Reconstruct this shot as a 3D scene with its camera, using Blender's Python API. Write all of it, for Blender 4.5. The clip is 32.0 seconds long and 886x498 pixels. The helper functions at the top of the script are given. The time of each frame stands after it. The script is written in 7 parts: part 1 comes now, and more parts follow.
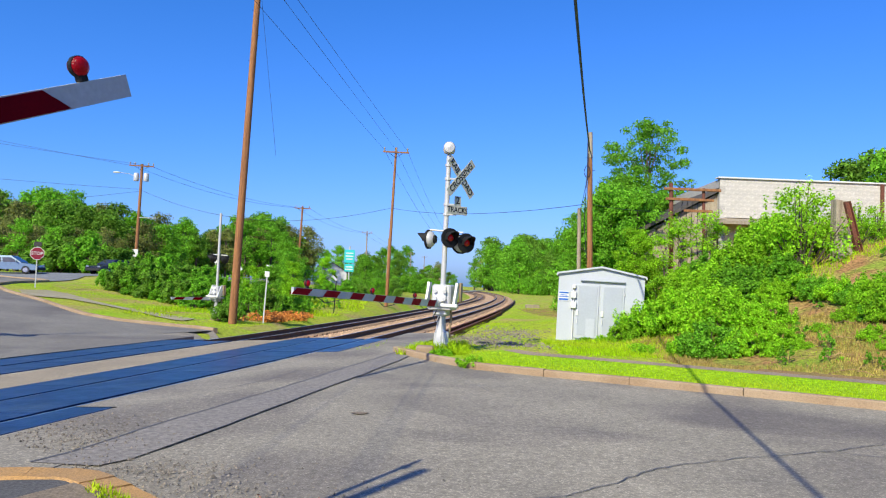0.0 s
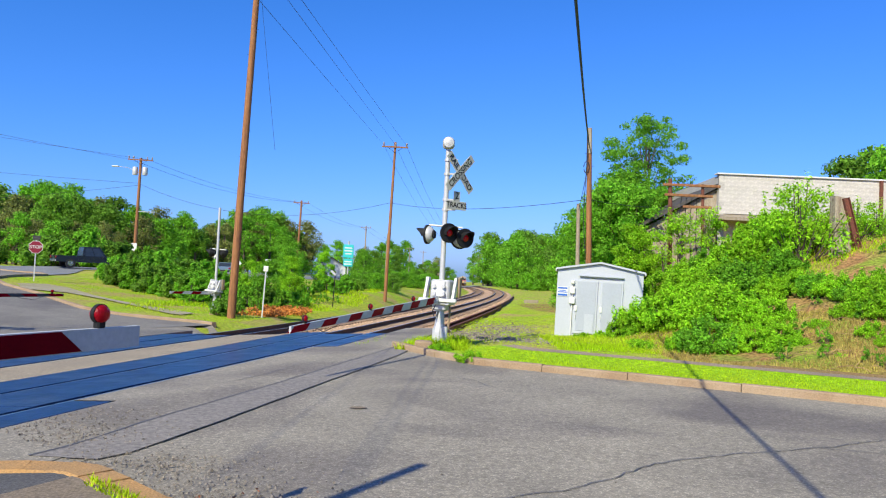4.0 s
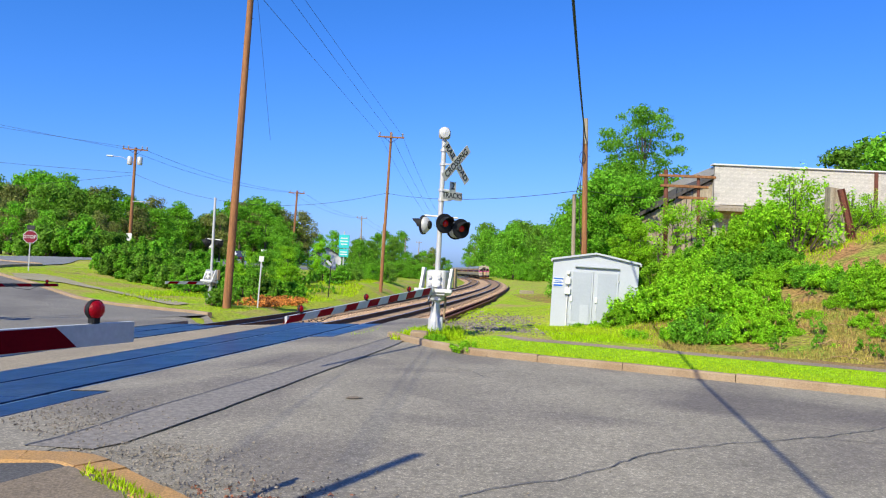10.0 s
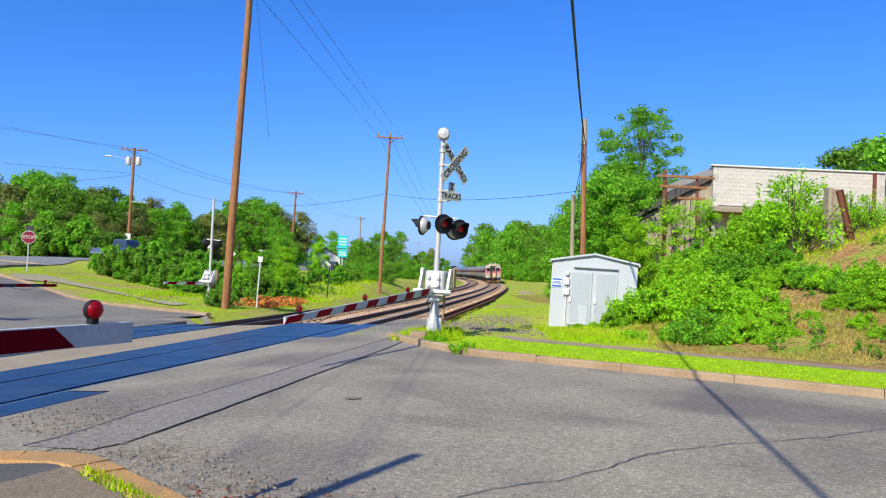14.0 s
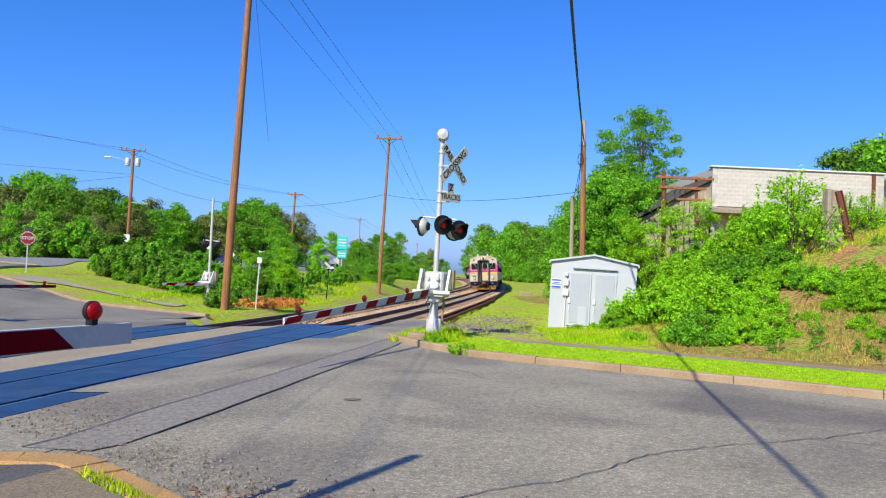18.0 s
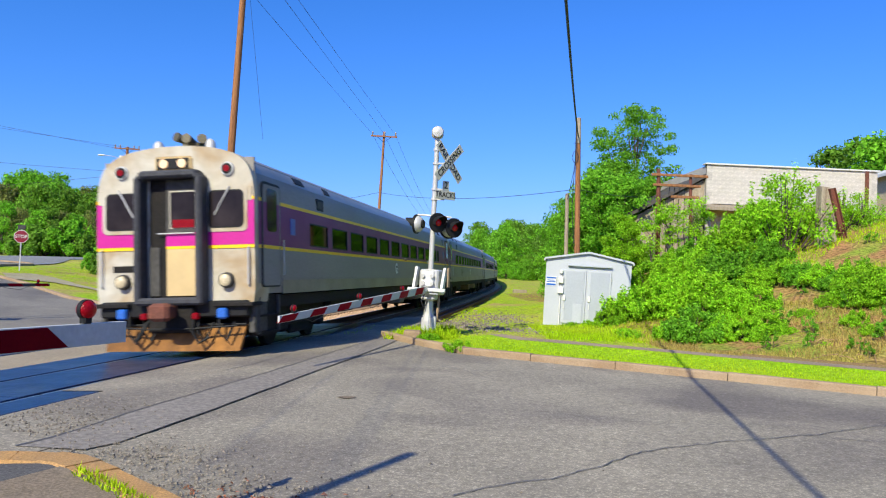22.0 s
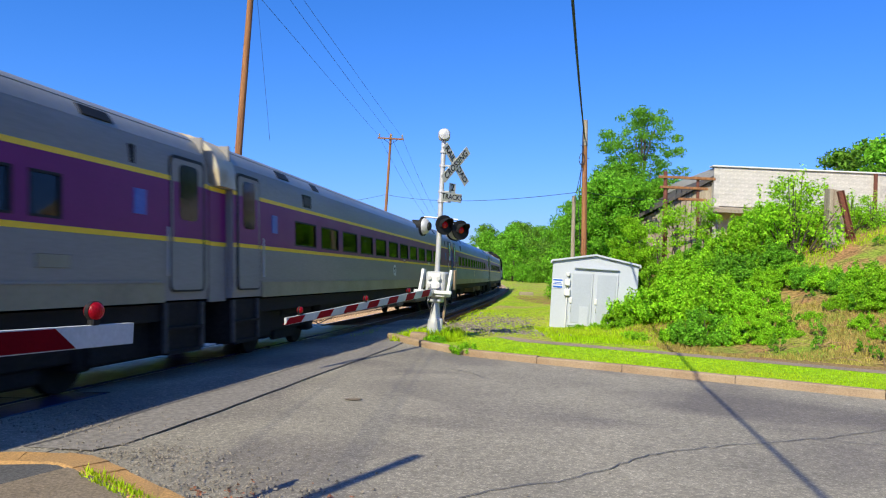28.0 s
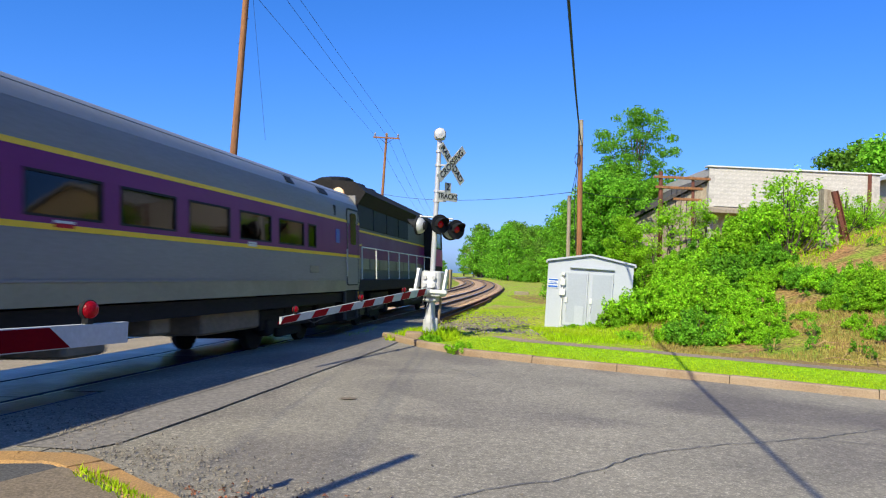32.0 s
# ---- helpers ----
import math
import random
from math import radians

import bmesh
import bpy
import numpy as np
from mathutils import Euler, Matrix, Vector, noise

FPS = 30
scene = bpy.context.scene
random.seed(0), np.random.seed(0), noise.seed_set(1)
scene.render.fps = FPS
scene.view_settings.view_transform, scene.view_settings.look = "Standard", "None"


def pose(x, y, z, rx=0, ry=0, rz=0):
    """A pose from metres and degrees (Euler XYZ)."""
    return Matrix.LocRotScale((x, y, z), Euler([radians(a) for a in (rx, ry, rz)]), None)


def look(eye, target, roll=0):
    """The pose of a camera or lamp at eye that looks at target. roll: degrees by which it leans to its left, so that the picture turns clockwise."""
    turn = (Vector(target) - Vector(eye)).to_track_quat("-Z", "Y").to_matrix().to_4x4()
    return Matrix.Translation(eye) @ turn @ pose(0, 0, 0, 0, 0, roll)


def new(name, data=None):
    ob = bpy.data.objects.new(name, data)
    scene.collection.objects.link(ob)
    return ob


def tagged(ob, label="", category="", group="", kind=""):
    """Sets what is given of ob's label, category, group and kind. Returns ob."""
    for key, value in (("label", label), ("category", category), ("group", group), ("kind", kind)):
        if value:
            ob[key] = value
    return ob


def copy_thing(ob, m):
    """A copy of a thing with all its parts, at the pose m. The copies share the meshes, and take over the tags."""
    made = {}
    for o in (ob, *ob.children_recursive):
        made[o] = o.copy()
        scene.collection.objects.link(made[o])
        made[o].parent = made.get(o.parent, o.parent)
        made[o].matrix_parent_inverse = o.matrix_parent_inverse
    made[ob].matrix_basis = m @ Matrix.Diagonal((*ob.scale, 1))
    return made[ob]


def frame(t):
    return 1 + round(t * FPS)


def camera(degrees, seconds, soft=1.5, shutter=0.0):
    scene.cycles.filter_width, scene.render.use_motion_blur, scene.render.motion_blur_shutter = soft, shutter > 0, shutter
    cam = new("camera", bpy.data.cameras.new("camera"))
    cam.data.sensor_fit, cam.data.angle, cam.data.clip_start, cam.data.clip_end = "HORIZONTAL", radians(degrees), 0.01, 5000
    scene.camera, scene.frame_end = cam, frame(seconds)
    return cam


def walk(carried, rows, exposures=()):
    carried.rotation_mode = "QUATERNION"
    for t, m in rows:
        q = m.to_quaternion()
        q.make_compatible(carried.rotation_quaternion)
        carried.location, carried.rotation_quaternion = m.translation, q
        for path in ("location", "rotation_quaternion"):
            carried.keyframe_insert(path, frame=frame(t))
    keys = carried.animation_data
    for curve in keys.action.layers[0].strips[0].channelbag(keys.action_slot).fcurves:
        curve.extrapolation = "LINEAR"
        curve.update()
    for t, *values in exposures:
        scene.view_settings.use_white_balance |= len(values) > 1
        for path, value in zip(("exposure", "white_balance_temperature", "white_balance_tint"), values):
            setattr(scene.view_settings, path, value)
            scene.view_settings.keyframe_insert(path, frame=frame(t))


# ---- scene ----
# ===== camera and its walk =====
cam = camera(62.2, 32.0, soft=1.15, shutter=0.2)
EYE = (0.0, 0.0, 1.83)
PATH = [  # seconds, tilt, lean, turn
    (0, 92.824, -2.308, 0.369), (0.5, 92.906, -2.397, 0.922), (1, 92.898, -2.469, 0.821), (1.5, 92.879, -2.479, 0.745),
    (2, 92.851, -2.478, 0.695), (2.5, 92.795, -2.487, 0.642), (3, 92.818, -2.510, 0.469), (3.5, 92.689, -2.500, 0.410),
    (5.5, 91.784, -2.556, -0.195), (6, 91.730, -2.568, -0.154), (6.5, 91.691, -2.571, -0.133), (7, 91.678, -2.565, -0.127),
    (7.5, 91.695, -2.583, -0.121), (8, 91.701, -2.604, -0.116), (8.5, 91.698, -2.595, -0.107), (9, 91.707, -2.582, -0.086),
    (9.5, 91.714, -2.574, -0.065), (10, 91.714, -2.574, -0.053), (10.5, 91.720, -2.582, -0.048), (11, 91.724, -2.580, -0.054),
    (11.5, 91.718, -2.569, -0.063), (12, 91.712, -2.562, -0.067), (12.5, 91.712, -2.564, -0.065), (13, 91.717, -2.570, -0.076),
    (13.5, 91.735, -2.590, -0.116), (14, 91.759, -2.600, -0.144), (14.5, 91.784, -2.569, -0.125), (16.5, 91.914, -2.633, -0.299),
    (17, 91.861, -2.595, -0.209), (17.5, 91.832, -2.596, -0.171), (18, 91.835, -2.595, -0.197), (18.5, 91.854, -2.586, -0.239),
    (19, 91.867, -2.579, -0.255), (19.5, 91.852, -2.581, -0.248), (20, 91.814, -2.599, -0.226), (20.5, 91.671, -2.676, -0.857),
    (21, 91.691, -2.539, -2.173), (21.5, 91.681, -2.552, -0.843), (22, 91.680, -2.495, -0.586), (22.5, 91.735, -2.445, -0.372),
    (23, 91.758, -2.492, -0.264), (23.5, 91.759, -2.511, -0.185), (24, 91.720, -2.513, -0.137), (24.5, 91.669, -2.512, -0.121),
    (25, 91.649, -2.527, -0.122), (25.5, 91.663, -2.579, -0.123), (27.5, 91.860, -2.638, -0.148), (28, 91.829, -2.586, -0.086),
    (28.5, 91.841, -2.549, -0.076), (29, 91.871, -2.541, -0.089), (29.5, 91.918, -2.528, -0.060), (30, 91.864, -2.548, -0.427),
    (30.5, 91.842, -2.565, -0.421), (31, 91.833, -2.607, -0.417), (31.5, 91.834, -2.651, -0.421), (32, 91.798, -2.697, -0.442),
]
walk(cam, [(t, pose(*EYE, rx, ry, rz)) for t, rx, ry, rz in PATH])

# ===== world, sun, exposure =====
SUN_TO = Vector((-0.474, -0.88, 0.79)).normalized()
world = bpy.data.worlds.new("sky")
scene.world = world
world.use_nodes = True
wn = world.node_tree
wn.nodes.clear()
sky = wn.nodes.new("ShaderNodeTexSky")
sky.sky_type = "NISHITA"
sky.sun_disc = False
sky.sun_elevation = math.asin(SUN_TO.z)
sky.sun_rotation = math.atan2(SUN_TO.x, SUN_TO.y)
sky.air_density, sky.dust_density, sky.ozone_density = 1.0, 0.9, 5.0
bg = wn.nodes.new("ShaderNodeBackground")
bg.inputs["Strength"].default_value = 0.116
wo = wn.nodes.new("ShaderNodeOutputWorld")
deep = wn.nodes.new("ShaderNodeVectorMath")
deep.operation = "MULTIPLY"
deep.inputs[1].default_value = (0.27, 0.75, 1.39)
# A sky that pales strongly towards the horizon.
pale = wn.nodes.new("ShaderNodeVectorMath")
pale.operation = "POWER"
pale.inputs[1].default_value = (1.5, 1.0, 1.0)
wn.links.new(sky.outputs[0], pale.inputs[0])
wn.links.new(pale.outputs[0], deep.inputs[0])
wn.links.new(deep.outputs[0], bg.inputs[0])
wn.links.new(bg.outputs[0], wo.inputs[0])
sun_data = bpy.data.lights.new("sun", "SUN")
sun_data.energy, sun_data.angle, sun_data.color = 5.0, radians(0.53), (0.96, 0.925, 0.69)
sun = new("sun", sun_data)
sun.matrix_world = look(SUN_TO * 200, (0, 0, 0))
scene.view_settings.exposure = 0.35

# ===== materials =====
def material(name, base, second=None, rough=0.7, metal=0.0, scale=3.0, amount=0.5, grain=40.0, grain_amount=0.25, bump=0.15,
             spec=0.5, island=0.0, objrand=0.0, glow=None, glow_strength=0.0, coords="Object", stretch=(1, 1, 1), rough_var=0.1, trans=0.0,
             stain=None, stain_scale=0.3, speck=0.0, speck_scale=70.0, grain_detail=3):
    """A surface with two scales of variation: large stains between base and second, and a fine grain that also gives relief."""
    m = bpy.data.materials.new(name)
    m.use_nodes = True
    t = m.node_tree
    p = t.nodes["Principled BSDF"]
    link = t.links.new
    second = second or tuple(c * 0.7 for c in base)
    tc = t.nodes.new("ShaderNodeTexCoord")
    mp = t.nodes.new("ShaderNodeMapping")
    mp.inputs["Scale"].default_value = stretch
    link(tc.outputs[coords], mp.inputs[0])
    big = t.nodes.new("ShaderNodeTexNoise")
    big.inputs["Scale"].default_value, big.inputs["Detail"].default_value = scale, 6
    big.inputs["Roughness"].default_value = 0.6
    fine = t.nodes.new("ShaderNodeTexNoise")
    fine.inputs["Scale"].default_value, fine.inputs["Detail"].default_value = grain, grain_detail
    link(mp.outputs[0], big.inputs[0])
    link(mp.outputs[0], fine.inputs[0])
    ramp = t.nodes.new("ShaderNodeMapRange")
    ramp.inputs["From Min"].default_value, ramp.inputs["From Max"].default_value = 0.35, 0.68
    ramp.inputs["To Max"].default_value = amount
    link(big.outputs[0], ramp.inputs[0])
    mix = t.nodes.new("ShaderNodeMix")
    mix.data_type = "RGBA"
    mix.inputs[6].default_value, mix.inputs[7].default_value = (*base, 1), (*second, 1)
    link(ramp.outputs[0], mix.inputs[0])
    colour = mix.outputs[2]
    if stain:
        sn = t.nodes.new("ShaderNodeTexNoise")
        sn.inputs["Scale"].default_value, sn.inputs["Detail"].default_value, sn.inputs["Distortion"].default_value = stain_scale, 8, 0.6
        link(tc.outputs[coords], sn.inputs[0])
        sr = t.nodes.new("ShaderNodeMapRange")
        sr.inputs["From Min"].default_value, sr.inputs["From Max"].default_value, sr.inputs["To Max"].default_value = 0.47, 0.66, 0.9
        link(sn.outputs[0], sr.inputs[0])
        sm = t.nodes.new("ShaderNodeMix")
        sm.data_type = "RGBA"
        sm.inputs[7].default_value = (*stain, 1)
        link(sr.outputs[0], sm.inputs[0])
        link(colour, sm.inputs[6])
        colour = sm.outputs[2]
    g = t.nodes.new("ShaderNodeMapRange")
    g.inputs["From Min"].default_value, g.inputs["From Max"].default_value = 0.3, 0.7
    g.inputs["To Min"].default_value, g.inputs["To Max"].default_value = 1 - grain_amount, 1 + grain_amount
    link(fine.outputs[0], g.inputs[0])
    factor = g.outputs[0]
    if speck:
        # Light stone chips showing in the surface.
        ch = t.nodes.new("ShaderNodeTexNoise")
        ch.inputs["Scale"].default_value, ch.inputs["Detail"].default_value = speck_scale, 2
        link(tc.outputs[coords], ch.inputs[0])
        cr = t.nodes.new("ShaderNodeMapRange")
        cr.inputs["From Min"].default_value, cr.inputs["From Max"].default_value = 0.52, 0.7
        cr.inputs["To Min"].default_value, cr.inputs["To Max"].default_value = 1 - speck * 0.25, 1 + speck
        link(ch.outputs[0], cr.inputs[0])
        mc = t.nodes.new("ShaderNodeMath")
        mc.operation = "MULTIPLY"
        link(factor, mc.inputs[0])
        link(cr.outputs[0], mc.inputs[1])
        factor = mc.outputs[0]
    for on, node, out in ((island, "ShaderNodeNewGeometry", "Random Per Island"), (objrand, "ShaderNodeObjectInfo", "Random")):
        if on:
            n = t.nodes.new(node)
            r = t.nodes.new("ShaderNodeMapRange")
            r.inputs["To Min"].default_value, r.inputs["To Max"].default_value = 1 - on, 1 + on
            link(n.outputs[out], r.inputs[0])
            mul = t.nodes.new("ShaderNodeMath")
            mul.operation = "MULTIPLY"
            link(factor, mul.inputs[0])
            link(r.outputs[0], mul.inputs[1])
            factor = mul.outputs[0]
    vm = t.nodes.new("ShaderNodeVectorMath")
    vm.operation = "SCALE"
    link(colour, vm.inputs[0])
    link(factor, vm.inputs["Scale"])
    link(vm.outputs[0], p.inputs["Base Color"])
    p.inputs["Metallic"].default_value = metal
    p.inputs["Specular IOR Level"].default_value = spec
    rr = t.nodes.new("ShaderNodeMapRange")
    rr.inputs["To Min"].default_value, rr.inputs["To Max"].default_value = max(0.02, rough - rough_var), min(1, rough + rough_var)
    link(big.outputs[0], rr.inputs[0])
    link(rr.outputs[0], p.inputs["Roughness"])
    if bump:
        b = t.nodes.new("ShaderNodeBump")
        b.inputs["Strength"].default_value, b.inputs["Distance"].default_value = bump, 0.02
        link(fine.outputs[0], b.inputs["Height"])
        link(b.outputs[0], p.inputs["Normal"])
    if glow:
        p.inputs["Emission Color"].default_value, p.inputs["Emission Strength"].default_value = (*glow, 1), glow_strength
    if trans:
        out = t.nodes["Material Output"]
        tr = t.nodes.new("ShaderNodeBsdfTranslucent")
        link(vm.outputs[0], tr.inputs[0])
        mx = t.nodes.new("ShaderNodeMixShader")
        mx.inputs[0].default_value = trans
        link(p.outputs[0], mx.inputs[1])
        link(tr.outputs[0], mx.inputs[2])
        link(mx.outputs[0], out.inputs["Surface"])
    return m


ASPHALT = material("asphalt", (0.305, 0.262, 0.2), (0.22, 0.19, 0.15), rough=0.92, scale=0.45, amount=0.9, grain=17, grain_amount=0.25, grain_detail=8, bump=0.1, stain=(0.135, 0.112, 0.1), stain_scale=0.3, speck=0.6, speck_scale=48)
ASPHALT_OLD = material("old_asphalt", (0.225, 0.2, 0.165), (0.17, 0.15, 0.128), rough=0.92, scale=0.4, amount=0.9, grain=17, grain_amount=0.25, grain_detail=8, bump=0.1, stain=(0.12, 0.102, 0.092), stain_scale=0.25, speck=0.4, speck_scale=48)
ASPHALT_FAR = material("asphalt_far", (0.20, 0.2, 0.205), (0.15, 0.15, 0.155), rough=0.9, scale=0.3, amount=0.8, grain=15, grain_amount=0.3, bump=0.3)
PATCH = material("asphalt_patch", (0.205, 0.178, 0.156), (0.24, 0.208, 0.178), rough=0.88, scale=0.8, amount=0.7, grain=16, grain_detail=7, grain_amount=0.3, bump=0.3, speck=0.3, speck_scale=85)
PATH_DUST = material("dusty_asphalt", (0.32, 0.235, 0.16), (0.22, 0.165, 0.115), rough=0.95, scale=0.9, amount=0.9, grain=30, grain_amount=0.4, bump=0.3)
KERB_TAN = material("kerb_tan", (0.46, 0.245, 0.08), (0.34, 0.2, 0.085), rough=0.85, scale=2.2, amount=0.9, grain=60, grain_amount=0.3, bump=0.4)
ISLAND_PATH = material("pale_footpath", (0.36, 0.3, 0.2), (0.27, 0.235, 0.12), rough=0.95, scale=0.9, amount=0.9, grain=30, grain_amount=0.3, bump=0.2)
ASPHALT_SAND = material("sandy_asphalt", (0.33, 0.26, 0.175), (0.25, 0.2, 0.14), rough=0.95, scale=0.7, amount=0.9, grain=17, grain_amount=0.25, grain_detail=8, bump=0.1, speck=0.5, speck_scale=50)
TAR = material("tar", (0.1, 0.092, 0.088), rough=0.6, scale=3, grain=30)
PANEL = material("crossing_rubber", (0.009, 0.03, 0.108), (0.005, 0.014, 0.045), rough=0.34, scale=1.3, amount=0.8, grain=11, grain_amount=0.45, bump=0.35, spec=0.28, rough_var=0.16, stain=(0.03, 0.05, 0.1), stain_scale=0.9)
KERB = material("kerb_granite", (0.37, 0.265, 0.165), (0.27, 0.175, 0.1), rough=0.9, scale=0.9, amount=1.0, grain=60, grain_amount=0.25, bump=0.5, coords="Object")
STEP_GREY = material("step_grey", (0.07, 0.066, 0.062), (0.042, 0.04, 0.038), rough=0.7, spec=0.25, scale=2, grain=12)
FRAME_GREY = material("gangway_rubber", (0.05, 0.05, 0.058), (0.032, 0.032, 0.038), rough=0.7, spec=0.3, scale=2, grain=15)
NEAR_PATH = material("dark_footpath", (0.098, 0.09, 0.085), (0.07, 0.066, 0.064), rough=0.9, scale=0.7, amount=0.8, grain=40, grain_amount=0.4, bump=0.3, speck=0.3, speck_scale=90)
SOIL = material("soil", (0.22, 0.165, 0.11), (0.15, 0.11, 0.075), rough=0.95, scale=1.6, grain=50, grain_amount=0.4, bump=0.3)
GRASS = material("grass_ground", (0.24, 0.38, 0.012), (0.36, 0.33, 0.05), spec=0.1, rough=0.95, scale=0.22, amount=0.8, grain=9, grain_amount=0.45, bump=0.9, stain=(0.36, 0.25, 0.11), stain_scale=0.3)
LITTER = material("leaf_litter", (0.3, 0.17, 0.085), (0.24, 0.2, 0.06), spec=0.1, rough=0.95, scale=1.6, amount=0.9, grain=26, grain_amount=0.5, bump=0.8)
MOWN = material("mown_grass_ground", (0.23, 0.4, 0.012), (0.31, 0.42, 0.02), spec=0.1, rough=0.95, scale=0.6, amount=0.8, grain=12, grain_amount=0.35, bump=0.6)
HILL = material("hill_ground", (0.19, 0.26, 0.03), (0.3, 0.17, 0.075), spec=0.1, rough=0.95, scale=0.5, amount=1.0, grain=11, grain_amount=0.6, bump=1.0, stain=(0.3, 0.15, 0.07), stain_scale=0.9)
DRY_BLADE = material("dry_grass_blade", (0.46, 0.4, 0.09), (0.36, 0.24, 0.09), spec=0.1, rough=0.8, scale=0.6, amount=0.9, grain=4, grain_amount=0.2, bump=0, island=0.4, trans=0.3)
BLADE = material("grass_blade", (0.34, 0.56, 0.006), (0.5, 0.54, 0.03), spec=0.1, rough=0.7, scale=0.4, amount=0.7, grain=4, grain_amount=0.2, bump=0, island=0.35, trans=0.35)
LEAF = material("leaf_bright", (0.21, 0.48, 0.03), (0.105, 0.31, 0.025), spec=0.12, rough=0.6, scale=0.5, grain=6, grain_amount=0.2, bump=0, island=0.45, objrand=0.15, trans=0.46)
LEAF_YELLOW = material("leaf_yellow", (0.34, 0.63, 0.026), (0.18, 0.44, 0.02), spec=0.12, rough=0.6, scale=0.7, grain=6, grain_amount=0.2, bump=0, island=0.45, objrand=0.15, trans=0.46)
LEAF_DARK = material("leaf_dark", (0.17, 0.34, 0.032), (0.085, 0.185, 0.024), spec=0.12, rough=0.6, scale=0.3, grain=6, grain_amount=0.2, bump=0, island=0.5, objrand=0.25, trans=0.42)
LEAF_GREY = material("leaf_sparse", (0.215, 0.25, 0.06), (0.18, 0.165, 0.06), spec=0.1, rough=0.7, scale=0.3, grain=6, grain_amount=0.2, bump=0, island=0.4, objrand=0.25, trans=0.25)
BARK = material("bark", (0.1, 0.075, 0.055), (0.06, 0.045, 0.035), rough=0.95, scale=4, grain=25, bump=1.0, stretch=(3, 3, 0.5))
DRY = material("dry_stems", (0.33, 0.2, 0.1), (0.22, 0.13, 0.07), rough=0.9, scale=2, grain=9, bump=0, island=0.4)
RUST_EARTH = material("orange_brush", (0.62, 0.22, 0.035), (0.42, 0.15, 0.03), rough=0.95, scale=2, grain=12, grain_amount=0.4, bump=0.5, island=0.35)
DEAD_LEAF = material("dead_leaf", (0.3, 0.1, 0.045), (0.2, 0.07, 0.035), rough=0.9, scale=4, grain=12, grain_amount=0.4, bump=0, island=0.45)
POLE_WOOD = material("pole_wood", (0.35, 0.16, 0.065), (0.18, 0.08, 0.045), spec=0.2, rough=0.9, scale=2.5, amount=0.9, grain=18, grain_amount=0.35, bump=0.6, stretch=(6, 6, 0.25))
GREY_WOOD = material("weathered_wood", (0.36, 0.3, 0.22), (0.24, 0.18, 0.125), rough=0.9, scale=2.0, amount=0.9, grain=22, grain_amount=0.35, bump=0.6, stretch=(5, 5, 0.3))
RUST = material("rust", (0.17, 0.05, 0.028), (0.1, 0.036, 0.024), rough=0.8, scale=4, amount=0.9, grain=40, grain_amount=0.35, bump=0.4)
GALV = material("galvanised_paint", (0.52, 0.51, 0.5), (0.42, 0.41, 0.4), rough=0.45, metal=0.2, scale=3, grain=40, grain_amount=0.1, bump=0.1)
WHITE = material("white_paint", (0.66, 0.65, 0.62), (0.55, 0.53, 0.49), rough=0.5, scale=4, amount=0.5, grain=30, grain_amount=0.06, bump=0.08)
SHED_WHITE = material("shed_paint", (0.455, 0.47, 0.5), (0.39, 0.41, 0.445), rough=0.45, scale=1.2, amount=0.6, grain=25, grain_amount=0.05, bump=0.05)
SHED_PANEL = material("shed_door_paint", (0.38, 0.4, 0.44), (0.33, 0.35, 0.39), rough=0.5, scale=1.5, amount=0.6, grain=25, grain_amount=0.05, bump=0.05)
ARM_WHITE = material("arm_paint", (0.5, 0.5, 0.5), (0.42, 0.42, 0.42), rough=0.5, scale=4, amount=0.6, grain=30, grain_amount=0.08, bump=0.08)
# Far-left arm: its backlit shade is put into a dark base colour.
ARM_SHADED = material("shaded_arm_paint", (0.05, 0.045, 0.05), (0.1, 0.09, 0.09), rough=0.7, scale=2.5, amount=0.9, grain=30, grain_amount=0.2, bump=0.1)
RED_BAND = material("red_sheeting", (0.16, 0.001, 0.007), (0.12, 0.001, 0.006), spec=0.03, rough=0.5, scale=5, grain=50, grain_amount=0.1, bump=0.05)
RED_FAR = material("red_sheeting_clean", (0.3, 0.002, 0.012), (0.24, 0.002, 0.01), spec=0.03, rough=0.5, scale=5, grain=50, grain_amount=0.1, bump=0.05)
BLACK = material("black_paint", (0.012, 0.012, 0.013), (0.022, 0.022, 0.022), spec=0.2, rough=0.6, scale=3, grain=30, grain_amount=0.2, bump=0.1)
DARK_STEEL = material("dark_steel", (0.012, 0.011, 0.011), (0.024, 0.02, 0.018), rough=0.8, spec=0.2, scale=2.5, amount=0.8, grain=20, grain_amount=0.3, bump=0.3)
WIRE = material("wire_black", (0.02, 0.02, 0.025), rough=0.6, bump=0)
LENS = material("red_lens", (0.2, 0.002, 0.008), (0.11, 0.0015, 0.005), spec=0.15, rough=0.3, scale=30, grain=90, grain_amount=0.3, bump=0.3, glow=(1.0, 0.005, 0.02), glow_strength=0.05)
LENS_DIM = material("signal_lens", (0.14, 0.004, 0.006), (0.08, 0.003, 0.004), rough=0.2, scale=30, grain=90, bump=0.2, glow=(1.0, 0.01, 0.02), glow_strength=0.06)
STOP_RED = material("stop_red", (0.25, 0.012, 0.03), (0.19, 0.01, 0.022), rough=0.5, bump=0)
BLUE = material("blue_paint", (0.02, 0.12, 0.5), rough=0.4, bump=0)
BLUE_NOTICE = material("notice_blue", (0.02, 0.06, 0.36), (0.08, 0.13, 0.42), rough=0.4, scale=12, amount=0.8, bump=0)
